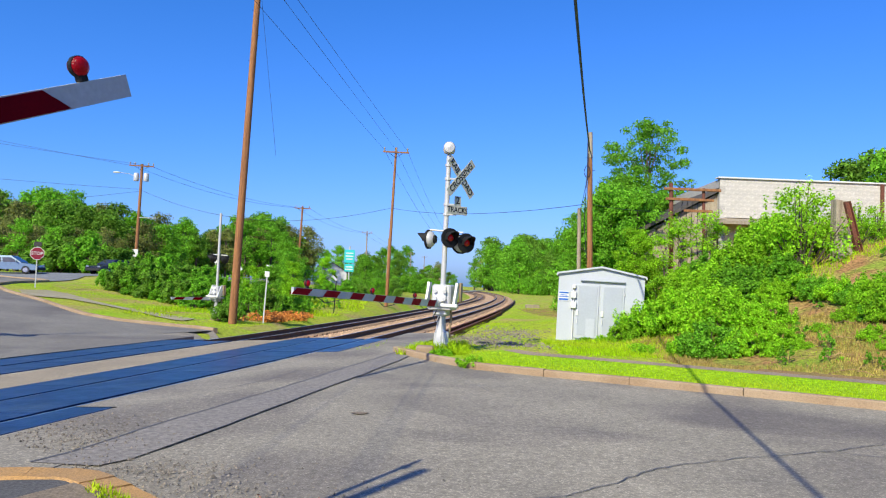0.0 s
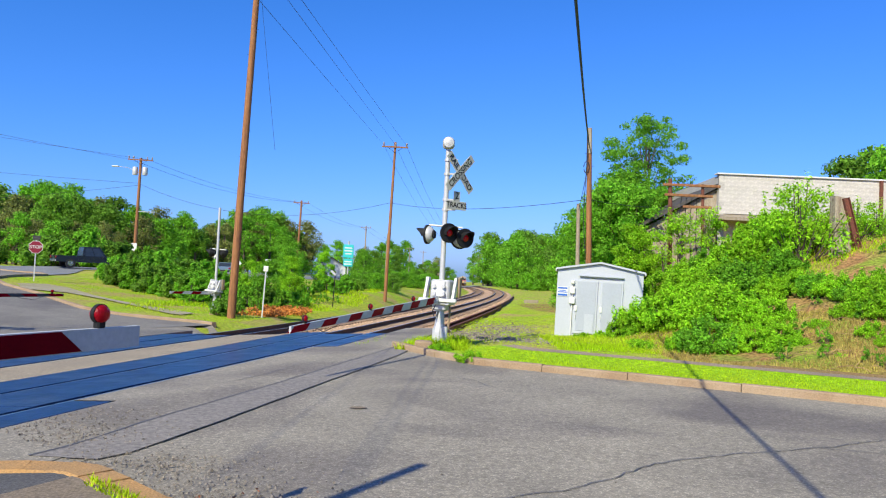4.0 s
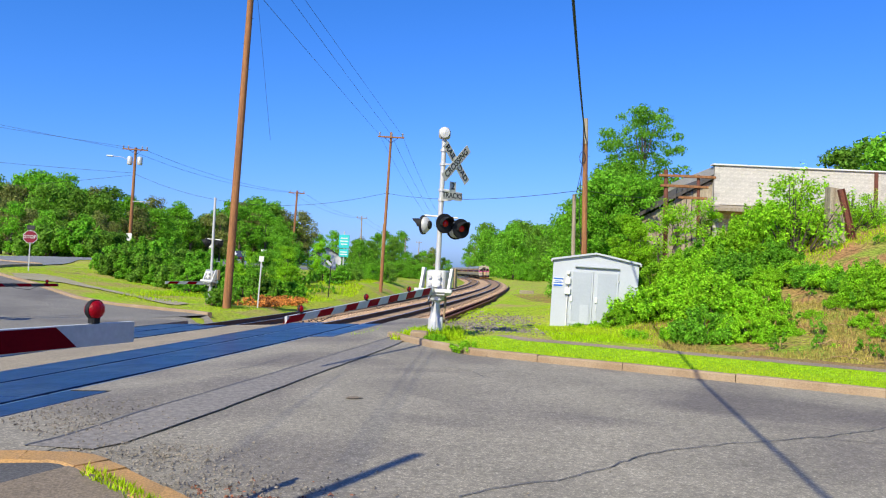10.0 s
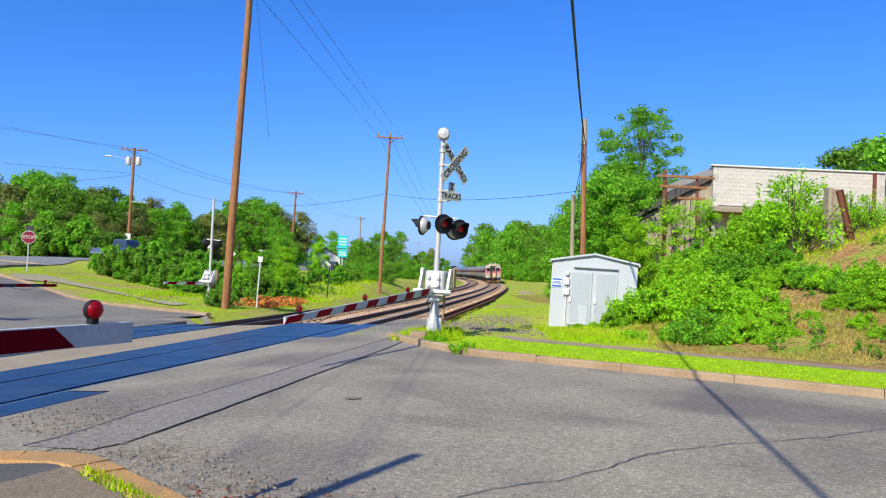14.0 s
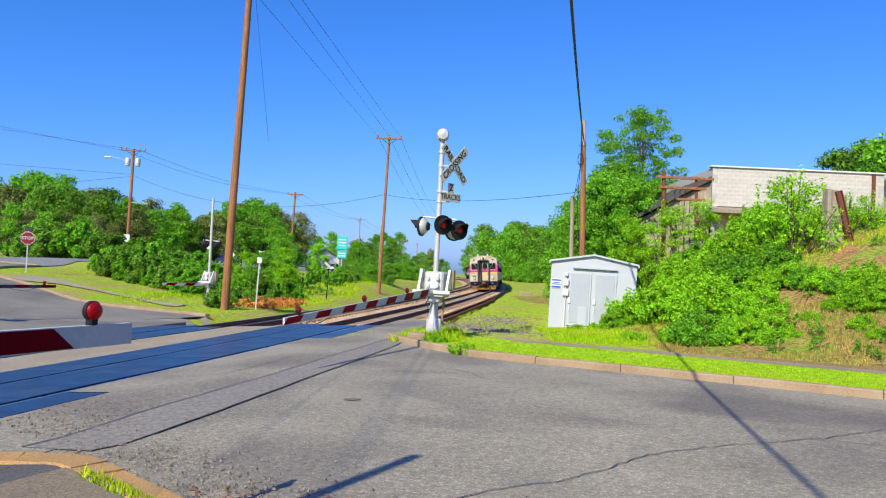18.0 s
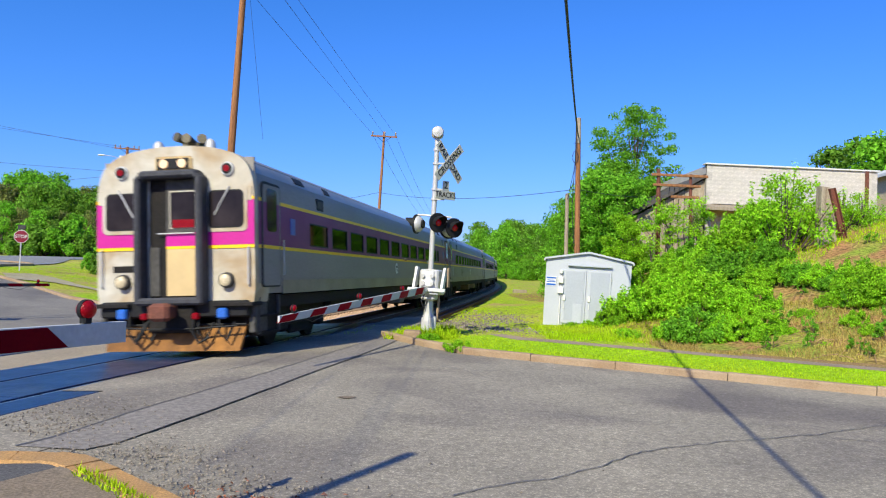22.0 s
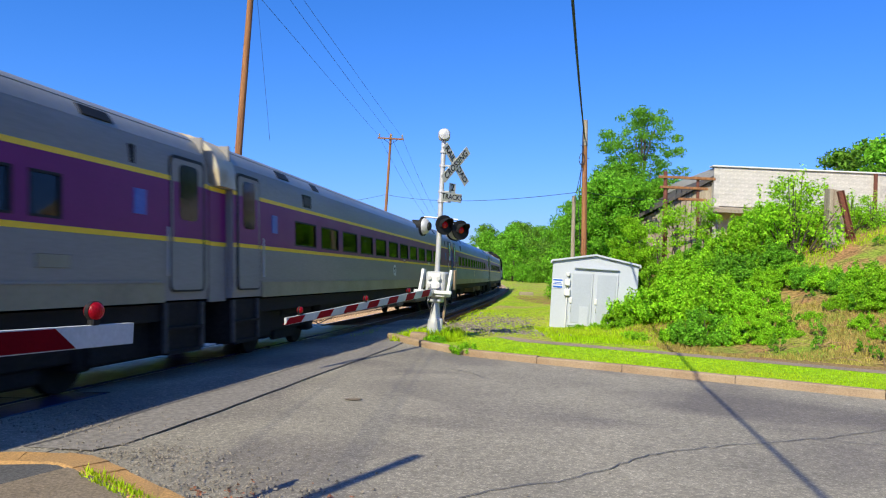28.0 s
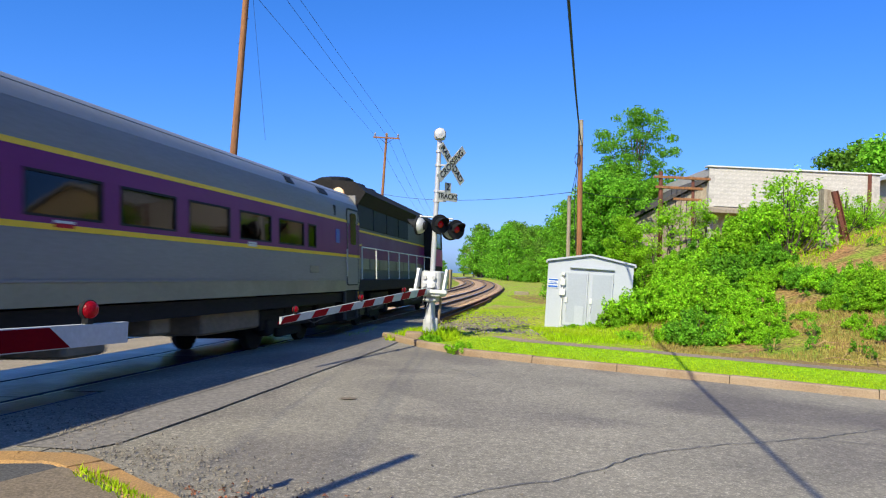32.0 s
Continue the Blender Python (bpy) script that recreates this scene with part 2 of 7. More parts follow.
SIGN_TEAL = material("teal_sign", (0.03, 0.5, 0.5), (0.05, 0.42, 0.45), rough=0.4, bump=0)
SILVER = material("coach_silver", (0.262, 0.238, 0.216), (0.222, 0.202, 0.184), rough=0.5, metal=0.0, spec=0.22, scale=0.6, amount=0.7, grain=14, grain_amount=0.06, bump=0.04, stretch=(1, 0.35, 2))
ROOF_SILVER = material("coach_roof", (0.3, 0.285, 0.265), (0.25, 0.24, 0.225), rough=0.38, metal=0.25, scale=0.5, amount=0.7, grain=10, grain_amount=0.06, bump=0.04)
SILVER_BLUE = material("coach_blue_grey", (0.165, 0.215, 0.29), (0.135, 0.18, 0.245), rough=0.45, metal=0.0, spec=0.25, scale=0.6, amount=0.7, grain=14, grain_amount=0.06, bump=0.04, stretch=(1, 0.35, 2))
ROOF_BLUE = material("coach_blue_roof", (0.075, 0.15, 0.31), (0.06, 0.12, 0.25), rough=0.38, metal=0.25, scale=0.5, amount=0.7, grain=10, grain_amount=0.06, bump=0.04)
SEAT = material("seat_cloth", (0.11, 0.085, 0.075), (0.075, 0.06, 0.06), rough=0.8, scale=3, grain=30, grain_amount=0.15, bump=0.1)
UNDER_TAN = material("dusty_equipment", (0.26, 0.2, 0.135), (0.18, 0.14, 0.1), rough=0.85, spec=0.2, scale=1.4, amount=0.8, grain=12, grain_amount=0.15, bump=0.2)
TAN_HORN = material("weathered_brass", (0.11, 0.09, 0.05), (0.06, 0.05, 0.032), rough=0.5, metal=0.3, scale=6, grain=30, bump=0.1)
SKIRT = material("coach_skirt", (0.27, 0.235, 0.17), (0.2, 0.17, 0.12), rough=0.5, metal=0.15, scale=1.0, amount=0.8, grain=14, grain_amount=0.1, bump=0.05)
PURPLE = material("purple_band", (0.175, 0.008, 0.12), (0.14, 0.007, 0.1), spec=0.25, rough=0.42, scale=0.7, amount=0.7, grain=16, grain_amount=0.05, bump=0.03)
MAGENTA = material("magenta_front", (0.52, 0.008, 0.24), (0.44, 0.01, 0.2), rough=0.4, scale=2, grain=20, grain_amount=0.06, bump=0.03)
YELLOW = material("yellow_stripe", (0.9, 0.55, 0.004), (0.8, 0.48, 0.004), rough=0.4, scale=2, grain=20, grain_amount=0.06, bump=0.0)
CREAM = material("cab_cream", (0.52, 0.48, 0.4), (0.42, 0.36, 0.27), rough=0.5, scale=1.3, amount=0.8, grain=6, grain_amount=0.07, bump=0.06, stain=(0.36, 0.25, 0.13), stain_scale=1.1)
TAN = material("door_tan", (0.58, 0.42, 0.2), (0.5, 0.35, 0.17), rough=0.5, scale=1.5, grain=5, grain_amount=0.05, bump=0.05)
GLASS = material("coach_glass", (0.016, 0.012, 0.013), (0.034, 0.027, 0.026), rough=0.1, scale=0.9, grain=3, grain_amount=0.4, bump=0, spec=0.14, rough_var=0.02)


def tinted_glass(name, tint, gloss):
    """A thin tinted pane: it lets a part of the light through and mirrors the rest."""
    m = bpy.data.materials.new(name)
    m.use_nodes = True
    t = m.node_tree
    t.nodes.remove(t.nodes["Principled BSDF"])
    clear, shine, mix = t.nodes.new("ShaderNodeBsdfTransparent"), t.nodes.new("ShaderNodeBsdfGlossy"), t.nodes.new("ShaderNodeMixShader")
    clear.inputs["Color"].default_value = (*tint, 1)
    shine.inputs["Color"].default_value, shine.inputs["Roughness"].default_value = (0.9, 0.9, 0.9, 1), 0.04
    edge, share = t.nodes.new("ShaderNodeFresnel"), t.nodes.new("ShaderNodeMath")
    edge.inputs["IOR"].default_value = 1.5
    share.operation = "MULTIPLY"
    share.inputs[1].default_value = gloss
    t.links.new(edge.outputs[0], share.inputs[0])
    t.links.new(share.outputs[0], mix.inputs[0])
    t.links.new(clear.outputs[0], mix.inputs[1])
    t.links.new(shine.outputs[0], mix.inputs[2])
    t.links.new(mix.outputs[0], t.nodes["Material Output"].inputs["Surface"])
    return m


COACH_PANE = tinted_glass("coach_pane", (0.18, 0.15, 0.14), 0.5)
CLEAR = material("headlight_glass", (0.5, 0.42, 0.28), (0.35, 0.3, 0.22), rough=0.12, scale=9, grain=30, bump=0.2, glow=(1.0, 0.75, 0.4), glow_strength=0.12)
SIGN_FADED = material("faded_sign", (0.5, 0.49, 0.42), (0.4, 0.38, 0.32), rough=0.6, scale=3, amount=0.6, grain=25, grain_amount=0.08, bump=0.03)
RUST_PAINT = material("rusty_plough", (0.33, 0.15, 0.04), (0.13, 0.062, 0.028), rough=0.85, spec=0.2, scale=1.6, amount=0.9, grain=9, grain_amount=0.15, bump=0.2)
GRAVEL = material("gravel", (0.2, 0.165, 0.13), (0.12, 0.1, 0.08), rough=0.95, scale=3, grain=20, bump=0, island=0.5)
BLOCK = material("concrete_block", (0.56, 0.515, 0.465), (0.46, 0.42, 0.375), rough=0.9, scale=0.8, amount=0.9, grain=20, grain_amount=0.15, bump=0.3, objrand=0.05, stain=(0.42, 0.38, 0.33), stain_scale=0.5)
MORTAR = material("mortar", (0.46, 0.42, 0.38), rough=0.95, scale=1, grain=20, bump=0.2)
STUCCO = material("yellow_stucco", (0.62, 0.5, 0.3), (0.5, 0.4, 0.25), rough=0.9, scale=1, grain=15, bump=0.2)
ROOF_DARK = material("dark_roof", (0.07, 0.06, 0.055), rough=0.85, scale=1, grain=8, grain_amount=0.3)
BALLAST = material("ballast", (0.5, 0.31, 0.17), (0.38, 0.24, 0.14), rough=0.95, scale=0.7, amount=0.8, grain=16, grain_amount=0.55, bump=1.0)
STONE = material("ballast_stone", (0.5, 0.32, 0.19), (0.4, 0.28, 0.19), rough=0.95, scale=3, grain=20, bump=0.2, island=0.45)
TIE = material("tie_wood", (0.2, 0.13, 0.085), (0.3, 0.2, 0.13), rough=0.95, scale=2, amount=0.8, grain=12, grain_amount=0.35, bump=0.6, objrand=0.25)
RAIL_SIDE = material("rail_rust", (0.12, 0.062, 0.042), (0.08, 0.045, 0.035), rough=0.8, scale=2, grain=25, bump=0.2)
RAIL_TOP = material("rail_polished", (0.45, 0.44, 0.43), (0.34, 0.33, 0.33), rough=0.3, metal=0.9, scale=2, grain=25, grain_amount=0.08, bump=0.02)

# ===== mesh helpers =====
class Shape:
    """Collects vertices and faces of one part."""

    def __init__(self):
        self.v, self.f = [], []

    def add(self, verts, faces, m=None):
        n = len(self.v)
        self.v += [tuple(m @ Vector(q)) if m else tuple(q) for q in verts]
        self.f += [tuple(n + i for i in q) for q in faces]
        return self

    def box(self, c, s, m=None, ch=0.0):
        x, y, z = s[0] / 2, s[1] / 2, s[2] / 2
        if not ch:
            vs = [(c[0] + a * x, c[1] + b * y, c[2] + d * z) for d in (-1, 1) for b in (-1, 1) for a in (-1, 1)]
            return self.add(vs, [(0, 2, 3, 1), (4, 5, 7, 6), (0, 1, 5, 4), (2, 6, 7, 3), (0, 4, 6, 2), (1, 3, 7, 5)], m)
        vs = []
        for d in (-1, 1):
            for inset in ((ch, 0), (0, ch)) if d < 0 else ((0, ch), (ch, 0)):
                i, dz = inset
                ring = [(x - i, y - i - ch), (x - i - ch, y - i), (-x + i + ch, y - i), (-x + i, y - i - ch),
                        (-x + i, -y + i + ch), (-x + i + ch, -y + i), (x - i - ch, -y + i), (x - i, -y + i + ch)]
                vs += [(c[0] + a, c[1] + b, c[2] + d * (z - dz)) for a, b in ring]
        fs = [tuple(range(7, -1, -1)), tuple(range(24, 32))]
        for k in range(3):
            fs += [(k * 8 + i, k * 8 + (i + 1) % 8, k * 8 + 8 + (i + 1) % 8, k * 8 + 8 + i) for i in range(8)]
        return self.add(vs, fs, m)

    def cyl(self, a, b, r0, r1=None, n=12, caps=True):
        r1 = r0 if r1 is None else r1
        a, b = Vector(a), Vector(b)
        q = (b - a).to_track_quat("Z", "Y")
        vs = [a + q @ Vector((math.cos(2 * math.pi * i / n) * r0, math.sin(2 * math.pi * i / n) * r0, 0)) for i in range(n)]
        vs += [b + q @ Vector((math.cos(2 * math.pi * i / n) * r1, math.sin(2 * math.pi * i / n) * r1, 0)) for i in range(n)]
        fs = [(i, (i + 1) % n, n + (i + 1) % n, n + i) for i in range(n)]
        if caps:
            fs += [tuple(range(n - 1, -1, -1)), tuple(range(n, 2 * n))]
        return self.add(vs, fs)

    def tube(self, pts, r, n=6):
        """A bent round bar; r is one radius or one for each point."""
        pts = [Vector(p) for p in pts]
        rs = [r] * len(pts) if not hasattr(r, "__len__") else list(r)
        vs, fs = [], []
        for i, p in enumerate(pts):
            d = (pts[min(i + 1, len(pts) - 1)] - pts[max(i - 1, 0)]).normalized()
            s = d.cross(Vector((0, 0, 1)) if abs(d.z) < 0.95 else Vector((1, 0, 0))).normalized()
            u = s.cross(d)
            vs += [p + (s * math.cos(2 * math.pi * k / n) + u * math.sin(2 * math.pi * k / n)) * rs[i] for k in range(n)]
        for i in range(len(pts) - 1):
            fs += [(i * n + k, i * n + (k + 1) % n, (i + 1) * n + (k + 1) % n, (i + 1) * n + k) for k in range(n)]
        fs += [tuple(range(n - 1, -1, -1)), tuple((len(pts) - 1) * n + k for k in range(n))]
        return self.add(vs, fs)

    def extrude(self, prof, y0, y1, caps=True):
        """A closed outline of (x, z) drawn along y."""
        n = len(prof)
        vs = [(x, y0, z) for x, z in prof] + [(x, y1, z) for x, z in prof]
        fs = [(i, n + i, n + (i + 1) % n, (i + 1) % n) for i in range(n)]
        if caps:
            fs += [tuple(range(n)), tuple(range(2 * n - 1, n - 1, -1))]
        return self.add(vs, fs)

    def lathe(self, prof, m=None, n=16):
        """A closed surface of revolution about z from (radius, z) points."""
        vs = [(r * math.cos(2 * math.pi * k / n), r * math.sin(2 * math.pi * k / n), z) for r, z in prof for k in range(n)]
        fs = [(i * n + k, i * n + (k + 1) % n, (i + 1) * n + (k + 1) % n, (i + 1) * n + k) for i in range(len(prof) - 1) for k in range(n)]
        fs += [tuple(range(n - 1, -1, -1)), tuple((len(prof) - 1) * n + k for k in range(n))]
        return self.add(vs, fs, m)

    def data(self, name, mat, smooth=False):
        me = bpy.data.meshes.new(name)
        me.from_pydata([tuple(q) for q in self.v], [], self.f)
        me.materials.append(mat)
        if smooth:
            me.polygons.foreach_set("use_smooth", [True] * len(me.polygons))
            me.set_sharp_from_angle(angle=radians(40))
        return me


def part(name, shape, mat, parent=None, label="", smooth=False, m=None):
    """Links a shape (or a finished mesh) as one object under a thing or a part."""
    ob = new(name, shape if isinstance(shape, bpy.types.Mesh) else shape.data(name, mat, smooth))
    ob.parent = parent
    if m is not None:
        ob.matrix_basis = m
    return tagged(ob, label)


def thing(name, m, label, category, group="", kind=""):
    ob = new(name)
    ob.empty_display_size = 0.2
    ob.matrix_basis = m
    return tagged(ob, label, category, group, kind)


def writing(parent, text, size, mat, m, name="lettering"):
    cu = bpy.data.curves.new(name, "FONT")
    cu.offset = size * 0.012
    cu.body, cu.size, cu.extrude, cu.align_x, cu.align_y = text, size, 0.002, "CENTER", "CENTER"
    cu.materials.append(mat)
    tmp = new(name, cu)
    me = bpy.data.meshes.new_from_object(tmp.evaluated_get(bpy.context.evaluated_depsgraph_get()))
    bpy.data.objects.remove(tmp)
    me.name = name
    return part(name, me, mat, parent, m=m)


# ===== the line of the railway =====
PSI, K0, K1, CANT = 0.1655, -0.00073, -3.7e-7, 0.0666
TS = np.arange(-280.0, 760.0, 1.0)
TH = PSI + K0 * TS + np.where(TS > 0, K1 * TS ** 2, 0) + 0.025 * np.clip((6 - TS) / 9, 0, 1) ** 2 * (3 - 2 * np.clip((6 - TS) / 9, 0, 1))
TX = np.concatenate([[0], np.cumsum((np.sin(TH[1:]) + np.sin(TH[:-1])) / 2)])
TY = np.concatenate([[0], np.cumsum((np.cos(TH[1:]) + np.cos(TH[:-1])) / 2)])
TX += 9.6033 - TX[400]
TY += 132.8852 - TY[400]
FAR_TRACK = -4.27


def ease(a):
    a = np.clip(a, 0, 1)
    return a * a * (3 - 2 * a)


def on_track(s, side=0.0, up=0.0):
    """A point beside the near track: s along it, side to its right, up above the rails' plane; and its heading."""
    h = float(np.interp(s, TS, TH))
    # The far track draws away a little where the road crosses.
    side -= 0.35 * float(ease((14 - s) / 12) * ease((-side - 2) / 1.2))
    a, z = side * math.cos(CANT) - up * math.sin(CANT), side * math.sin(CANT) + up * math.cos(CANT)
    return Vector((np.interp(s, TS, TX) + a * math.cos(h), np.interp(s, TS, TY) - a * math.sin(h), z)), h


def track_pose(s, side=0.0, up=0.0):
    p, h = on_track(s, side, up)
    return Matrix.Translation(p) @ Matrix.Rotation(-h, 4, "Z") @ Matrix.Rotation(-CANT, 4, "Y")


def along(x, y):
    """Distance along the track and to its right, for arrays of places."""
    x, y = np.atleast_1d(np.asarray(x, float)), np.atleast_1d(np.asarray(y, float))
    sx, sy, ss, sh = TX[::4], TY[::4], TS[::4], TH[::4]
    out_s, out_l = np.empty(len(x)), np.empty(len(x))
    for i in range(0, len(x), 4000):
        d = (x[i:i + 4000, None] - sx) ** 2 + (y[i:i + 4000, None] - sy) ** 2
        k = d.argmin(1)
        dx, dy = x[i:i + 4000] - sx[k], y[i:i + 4000] - sy[k]
        out_s[i:i + 4000] = ss[k] + dx * np.sin(sh[k]) + dy * np.cos(sh[k])
        out_l[i:i + 4000] = dx * np.cos(sh[k]) - dy * np.sin(sh[k])
    return out_s, out_l


def behind_kerb(x, y):
    return (x - 3.48) * 0.47 + (y - 13.94) * 0.882


def level(x, y):
    """Height of the land, roads included, without the railway's ballast."""
    x, y = np.atleast_1d(np.asarray(x, float)), np.atleast_1d(np.asarray(y, float))
    s, l = along(x, y)
    mid = CANT * np.clip(l, -6.5, 1.9)
    left = 1.42 * ease((-l - 7.5) / 24) + 0.5 * ease((-l - 33) / 14) + 0.85 * ease((s - 32) / 22) * ease((-l - 6.6) / 3.5) * ease((30 + l) / 20)
    left = left + 0.5 * ease((x + 41) / 8) * ease((y - 56) / 8) * ease((-24 - x) / 4)
    dk = behind_kerb(x, y)
    right = -0.03 * ease((l - 1.9) / 4) + 0.11 * ease((dk - 0.9) / 1.4) * ease((x + 1) / 2)
    u = (x - 6) * 0.8 + np.minimum((y - 18) * 0.35, 3) - np.maximum(0, y - 30) * 0.12
    u = np.minimum(u, (dk - 2.9) * 1.2)
    hill = 4.3 * ease(u / 12)
    return mid + left + np.where(l > 0, right + hill, 0)


def height(x, y):
    return float(level(x, y)[0])


def sheet(name, outline, mat, lift, step, label="", category="", kind="structure", parent=None, smooth=True):
    """A surface laid over the land inside an outline, with a grid of points inside it so that it follows the ground."""
    from mathutils.geometry import delaunay_2d_cdt
    xs, ys = [p[0] for p in outline], [p[1] for p in outline]
    pts, n = [], len(outline)
    edge = []
    for i in range(n):
        a, b = Vector(outline[i]), Vector(outline[(i + 1) % n])
        k = max(1, int((b - a).length / step))
        edge += [a.lerp(b, j / k) for j in range(k)]
    gx, gy = np.meshgrid(np.arange(min(xs) + step / 2, max(xs), step), np.arange(min(ys) + step / 2, max(ys), step))
    pts = edge + [Vector(q) for q in zip(gx.ravel() + 0.013, gy.ravel() + 0.007)]
    vs, _, fs, *_ = delaunay_2d_cdt(pts, [], [list(range(len(edge)))], 1, 1e-4)
    co = np.array([tuple(v) for v in vs])
    z = level(co[:, 0], co[:, 1]) + lift
    if name == "road":
        s, l = along(co[:, 0], co[:, 1])
        z = z - 0.3 * ((l > -7.1) & (l < 1.5) & (np.abs(s) < 30))
    me = bpy.data.meshes.new(name)
    me.from_pydata(np.column_stack([co, z]).tolist(), [], [tuple(f) for f in fs])
    me.materials.append(mat)
    if smooth:
        me.polygons.foreach_set("use_smooth", [True] * len(me.polygons))
    ob = new(name, me)
    ob.parent = parent
    return tagged(ob, label, category, "", kind) if not parent else ob


# ===== ground =====
def ground():
    def axis(near, far, fine, n):
        a = np.arange(near[0], near[1] + fine / 2, fine)
        out = np.geomspace(1, far, n)
        return np.concatenate([near[0] - out[::-1], a, near[1] + out])
    gx = axis((-44, 26), 2400, 0.8, 26)
    gy = axis((-6, 62), 2800, 0.8, 30)
    X, Y = np.meshgrid(gx, gy)
    x, y = X.ravel(), Y.ravel()
    z = level(x, y)
    s, l = along(x, y)
    bed = ease((l + 7.6) / 0.8) * ease((3.6 - l) / 0.8) * (ease((s - 9.5) / 2.0) + ease((-9.5 - s) / 2.0)) * (s < 700)
    z = z - 0.42 * bed - 0.03
    road = ease((l + 7) / 1.0) * ease((2.5 - l) / 1.0) * (1 - bed)
    z = z - 0.25 * road * (np.abs(s) < 14)
    me = bpy.data.meshes.new("ground")
    w = len(gx)
    fs = [(j * w + i, j * w + i + 1, (j + 1) * w + i + 1, (j + 1) * w + i) for j in range(len(gy) - 1) for i in range(w - 1)]
    me.from_pydata(np.column_stack([x, y, z]).tolist(), [], fs)
    me.materials.append(GRASS)
    me.materials.append(HILL)
    cx = np.array([(x[f[0]] + x[f[2]]) / 2 for f in fs])
    cy = np.array([(y[f[0]] + y[f[2]]) / 2 for f in fs])
    hilly = (cx > 5.5) & (behind_kerb(cx, cy) > 3.2) & (cy < 60) & (cx < 60)
    me.polygons.foreach_set("material_index", hilly.astype(np.int32))
    me.polygons.foreach_set("use_smooth", [True] * len(fs))
    tagged(new("ground", me), "rough spring grass with bare earth on a low hill", "ground", "", "structure")


ground()

KERB_R = [(-1.3, 18.4), (-1.0, 17.75), (-0.2, 16.5), (0.64, 15.42), (1.97, 14.72), (3.48, 13.94), (5.25, 13.01), (7.27, 11.95), (11.5, 9.7), (40.0, -5.5)]
KERB_L = [(-9.6, 30.4), (-10.8, 31.2), (-14.1, 31.75), (-16.4, 32.9), (-20.3, 36.6), (-23.5, 39.0), (-26.5, 42.5), (-27.8, 47.0), (-28.5, 52.0), (-31.0, 55.8), (-36.0, 57.6)]
KERB_N = [(-14.0, 5.55), (-3.73, 5.92), (-3.3, 6.04), (-2.98, 6.1), (-2.76, 6.05), (-2.56, 5.91), (-2.34, 5.72), (-1.88, 5.31), (-1.6, 5.07), (-0.9, 4.52), (1.0, 3.5), (26.0, -9.85)]

# One sheet of asphalt: the street from the right, the crossing and the street beyond it.
sheet("road", KERB_R[::-1] + [(-2.2, 21.6), (-3.7, 22.6), (-8.2, 28.2)] + KERB_L + [(-62, 59.5), (-62, 55.0), (-52, 38), (-40, 20), (-26, 8)] + KERB_N, ASPHALT, 0.0, 0.9,
      "worn grey asphalt road crossing the railway tracks", "road")
sheet("road_surfacing", [tuple(on_track(q, -8.38)[0].xy) for q in range(-20, 13, 4)] + KERB_L + [(-62, 59.5), (-62, 55.0), (-52, 38), (-40, 20)], ASPHALT_OLD, 0.012, 0.9, "darker old asphalt beyond the far track", "road")
STREET = [(-140, 60), (-95, 61), (-60, 62), (-40, 62.5), (-34, 63.5), (-30.5, 67), (-29, 74), (-28.5, 84), (-29, 100), (-29, 120), (-26, 145), (-21, 175), (-13, 215), (0, 262), (22, 330)]


def street_edge(off):
    out = []
    for i, p in enumerate(STREET):
        a, b = Vector(STREET[max(0, i - 1)]), Vector(STREET[min(len(STREET) - 1, i + 1)])
        d = (b - a).normalized()
        out.append((p[0] + d.y * off, p[1] - d.x * off))
    return out


sheet("road", street_edge(4.2) + street_edge(-4.2)[::-1], ASPHALT_FAR, 0.025, 2.5, "grey asphalt street behind the grass island", "road")


sheet("road", [(-27.9, 47.5), (-28.4, 52), (-29.3, 55.5), (-29.8, 59), (-31, 63.5), (-35, 66), (-46, 62), (-38, 57.5), (-31.2, 55.7)], ASPHALT_FAR, 0.03, 1.2, "grey asphalt mouth of the side street", "road")


def strip(name, line, width, rise, lift, mat, parent=None, pieces=None, gap=0.012, label="", category="", depth=0.25):
    """A kerb: stones laid end to end along a line, to the right of its direction."""
    top = parent or thing(name, Matrix.Identity(4), label, category, kind="structure")
    pts = [Vector(p) for p in line]
    seg = []
    for a, b in zip(pts, pts[1:]):
        n = max(1, round((b - a).length / (pieces or 2.0)))
        seg += [(a.lerp(b, i / n), a.lerp(b, (i + 1) / n)) for i in range(n)]
    for a, b in seg:
        if (a - Vector((2, 12))).length > 60:
            continue
        d = (b - a).normalized()
        nrm = Vector((d.y, -d.x))
        a2, b2 = a + d * gap / 2, b - d * gap / 2
        vs = []
        for q in (a2, b2):
            z = height(q.x, q.y) + lift + random.uniform(-0.008, 0.008)
            for o, h in ((0, -depth), (0, rise - 0.025), (0.03, rise), (width - 0.03, rise), (width, rise - 0.025), (width, -depth)):
                w = q + nrm * o
                vs.append((w.x, w.y, z + h))
        sh = Shape().add(vs, [(i, i + 1, i + 7, i + 6) for i in range(5)] + [(5, 4, 3, 2, 1, 0), (6, 7, 8, 9, 10, 11)])
        part("kerb_stone", sh, mat, top)
    return top


strip("kerb", KERB_R[::-1], 0.2, 0.14, 0.0, KERB, label="weathered tan granite kerb along the street", category="kerb", pieces=2.4)
strip("kerb", KERB_L, 0.22, 0.12, 0.0, KERB, label="pale tan kerb round the grass island", category="kerb", pieces=3.0)
strip("kerb", KERB_N, 0.34, 0.1, 0.0, KERB_TAN, label="low orange-tan kerb curving round the near pavement", category="kerb", pieces=1.2)


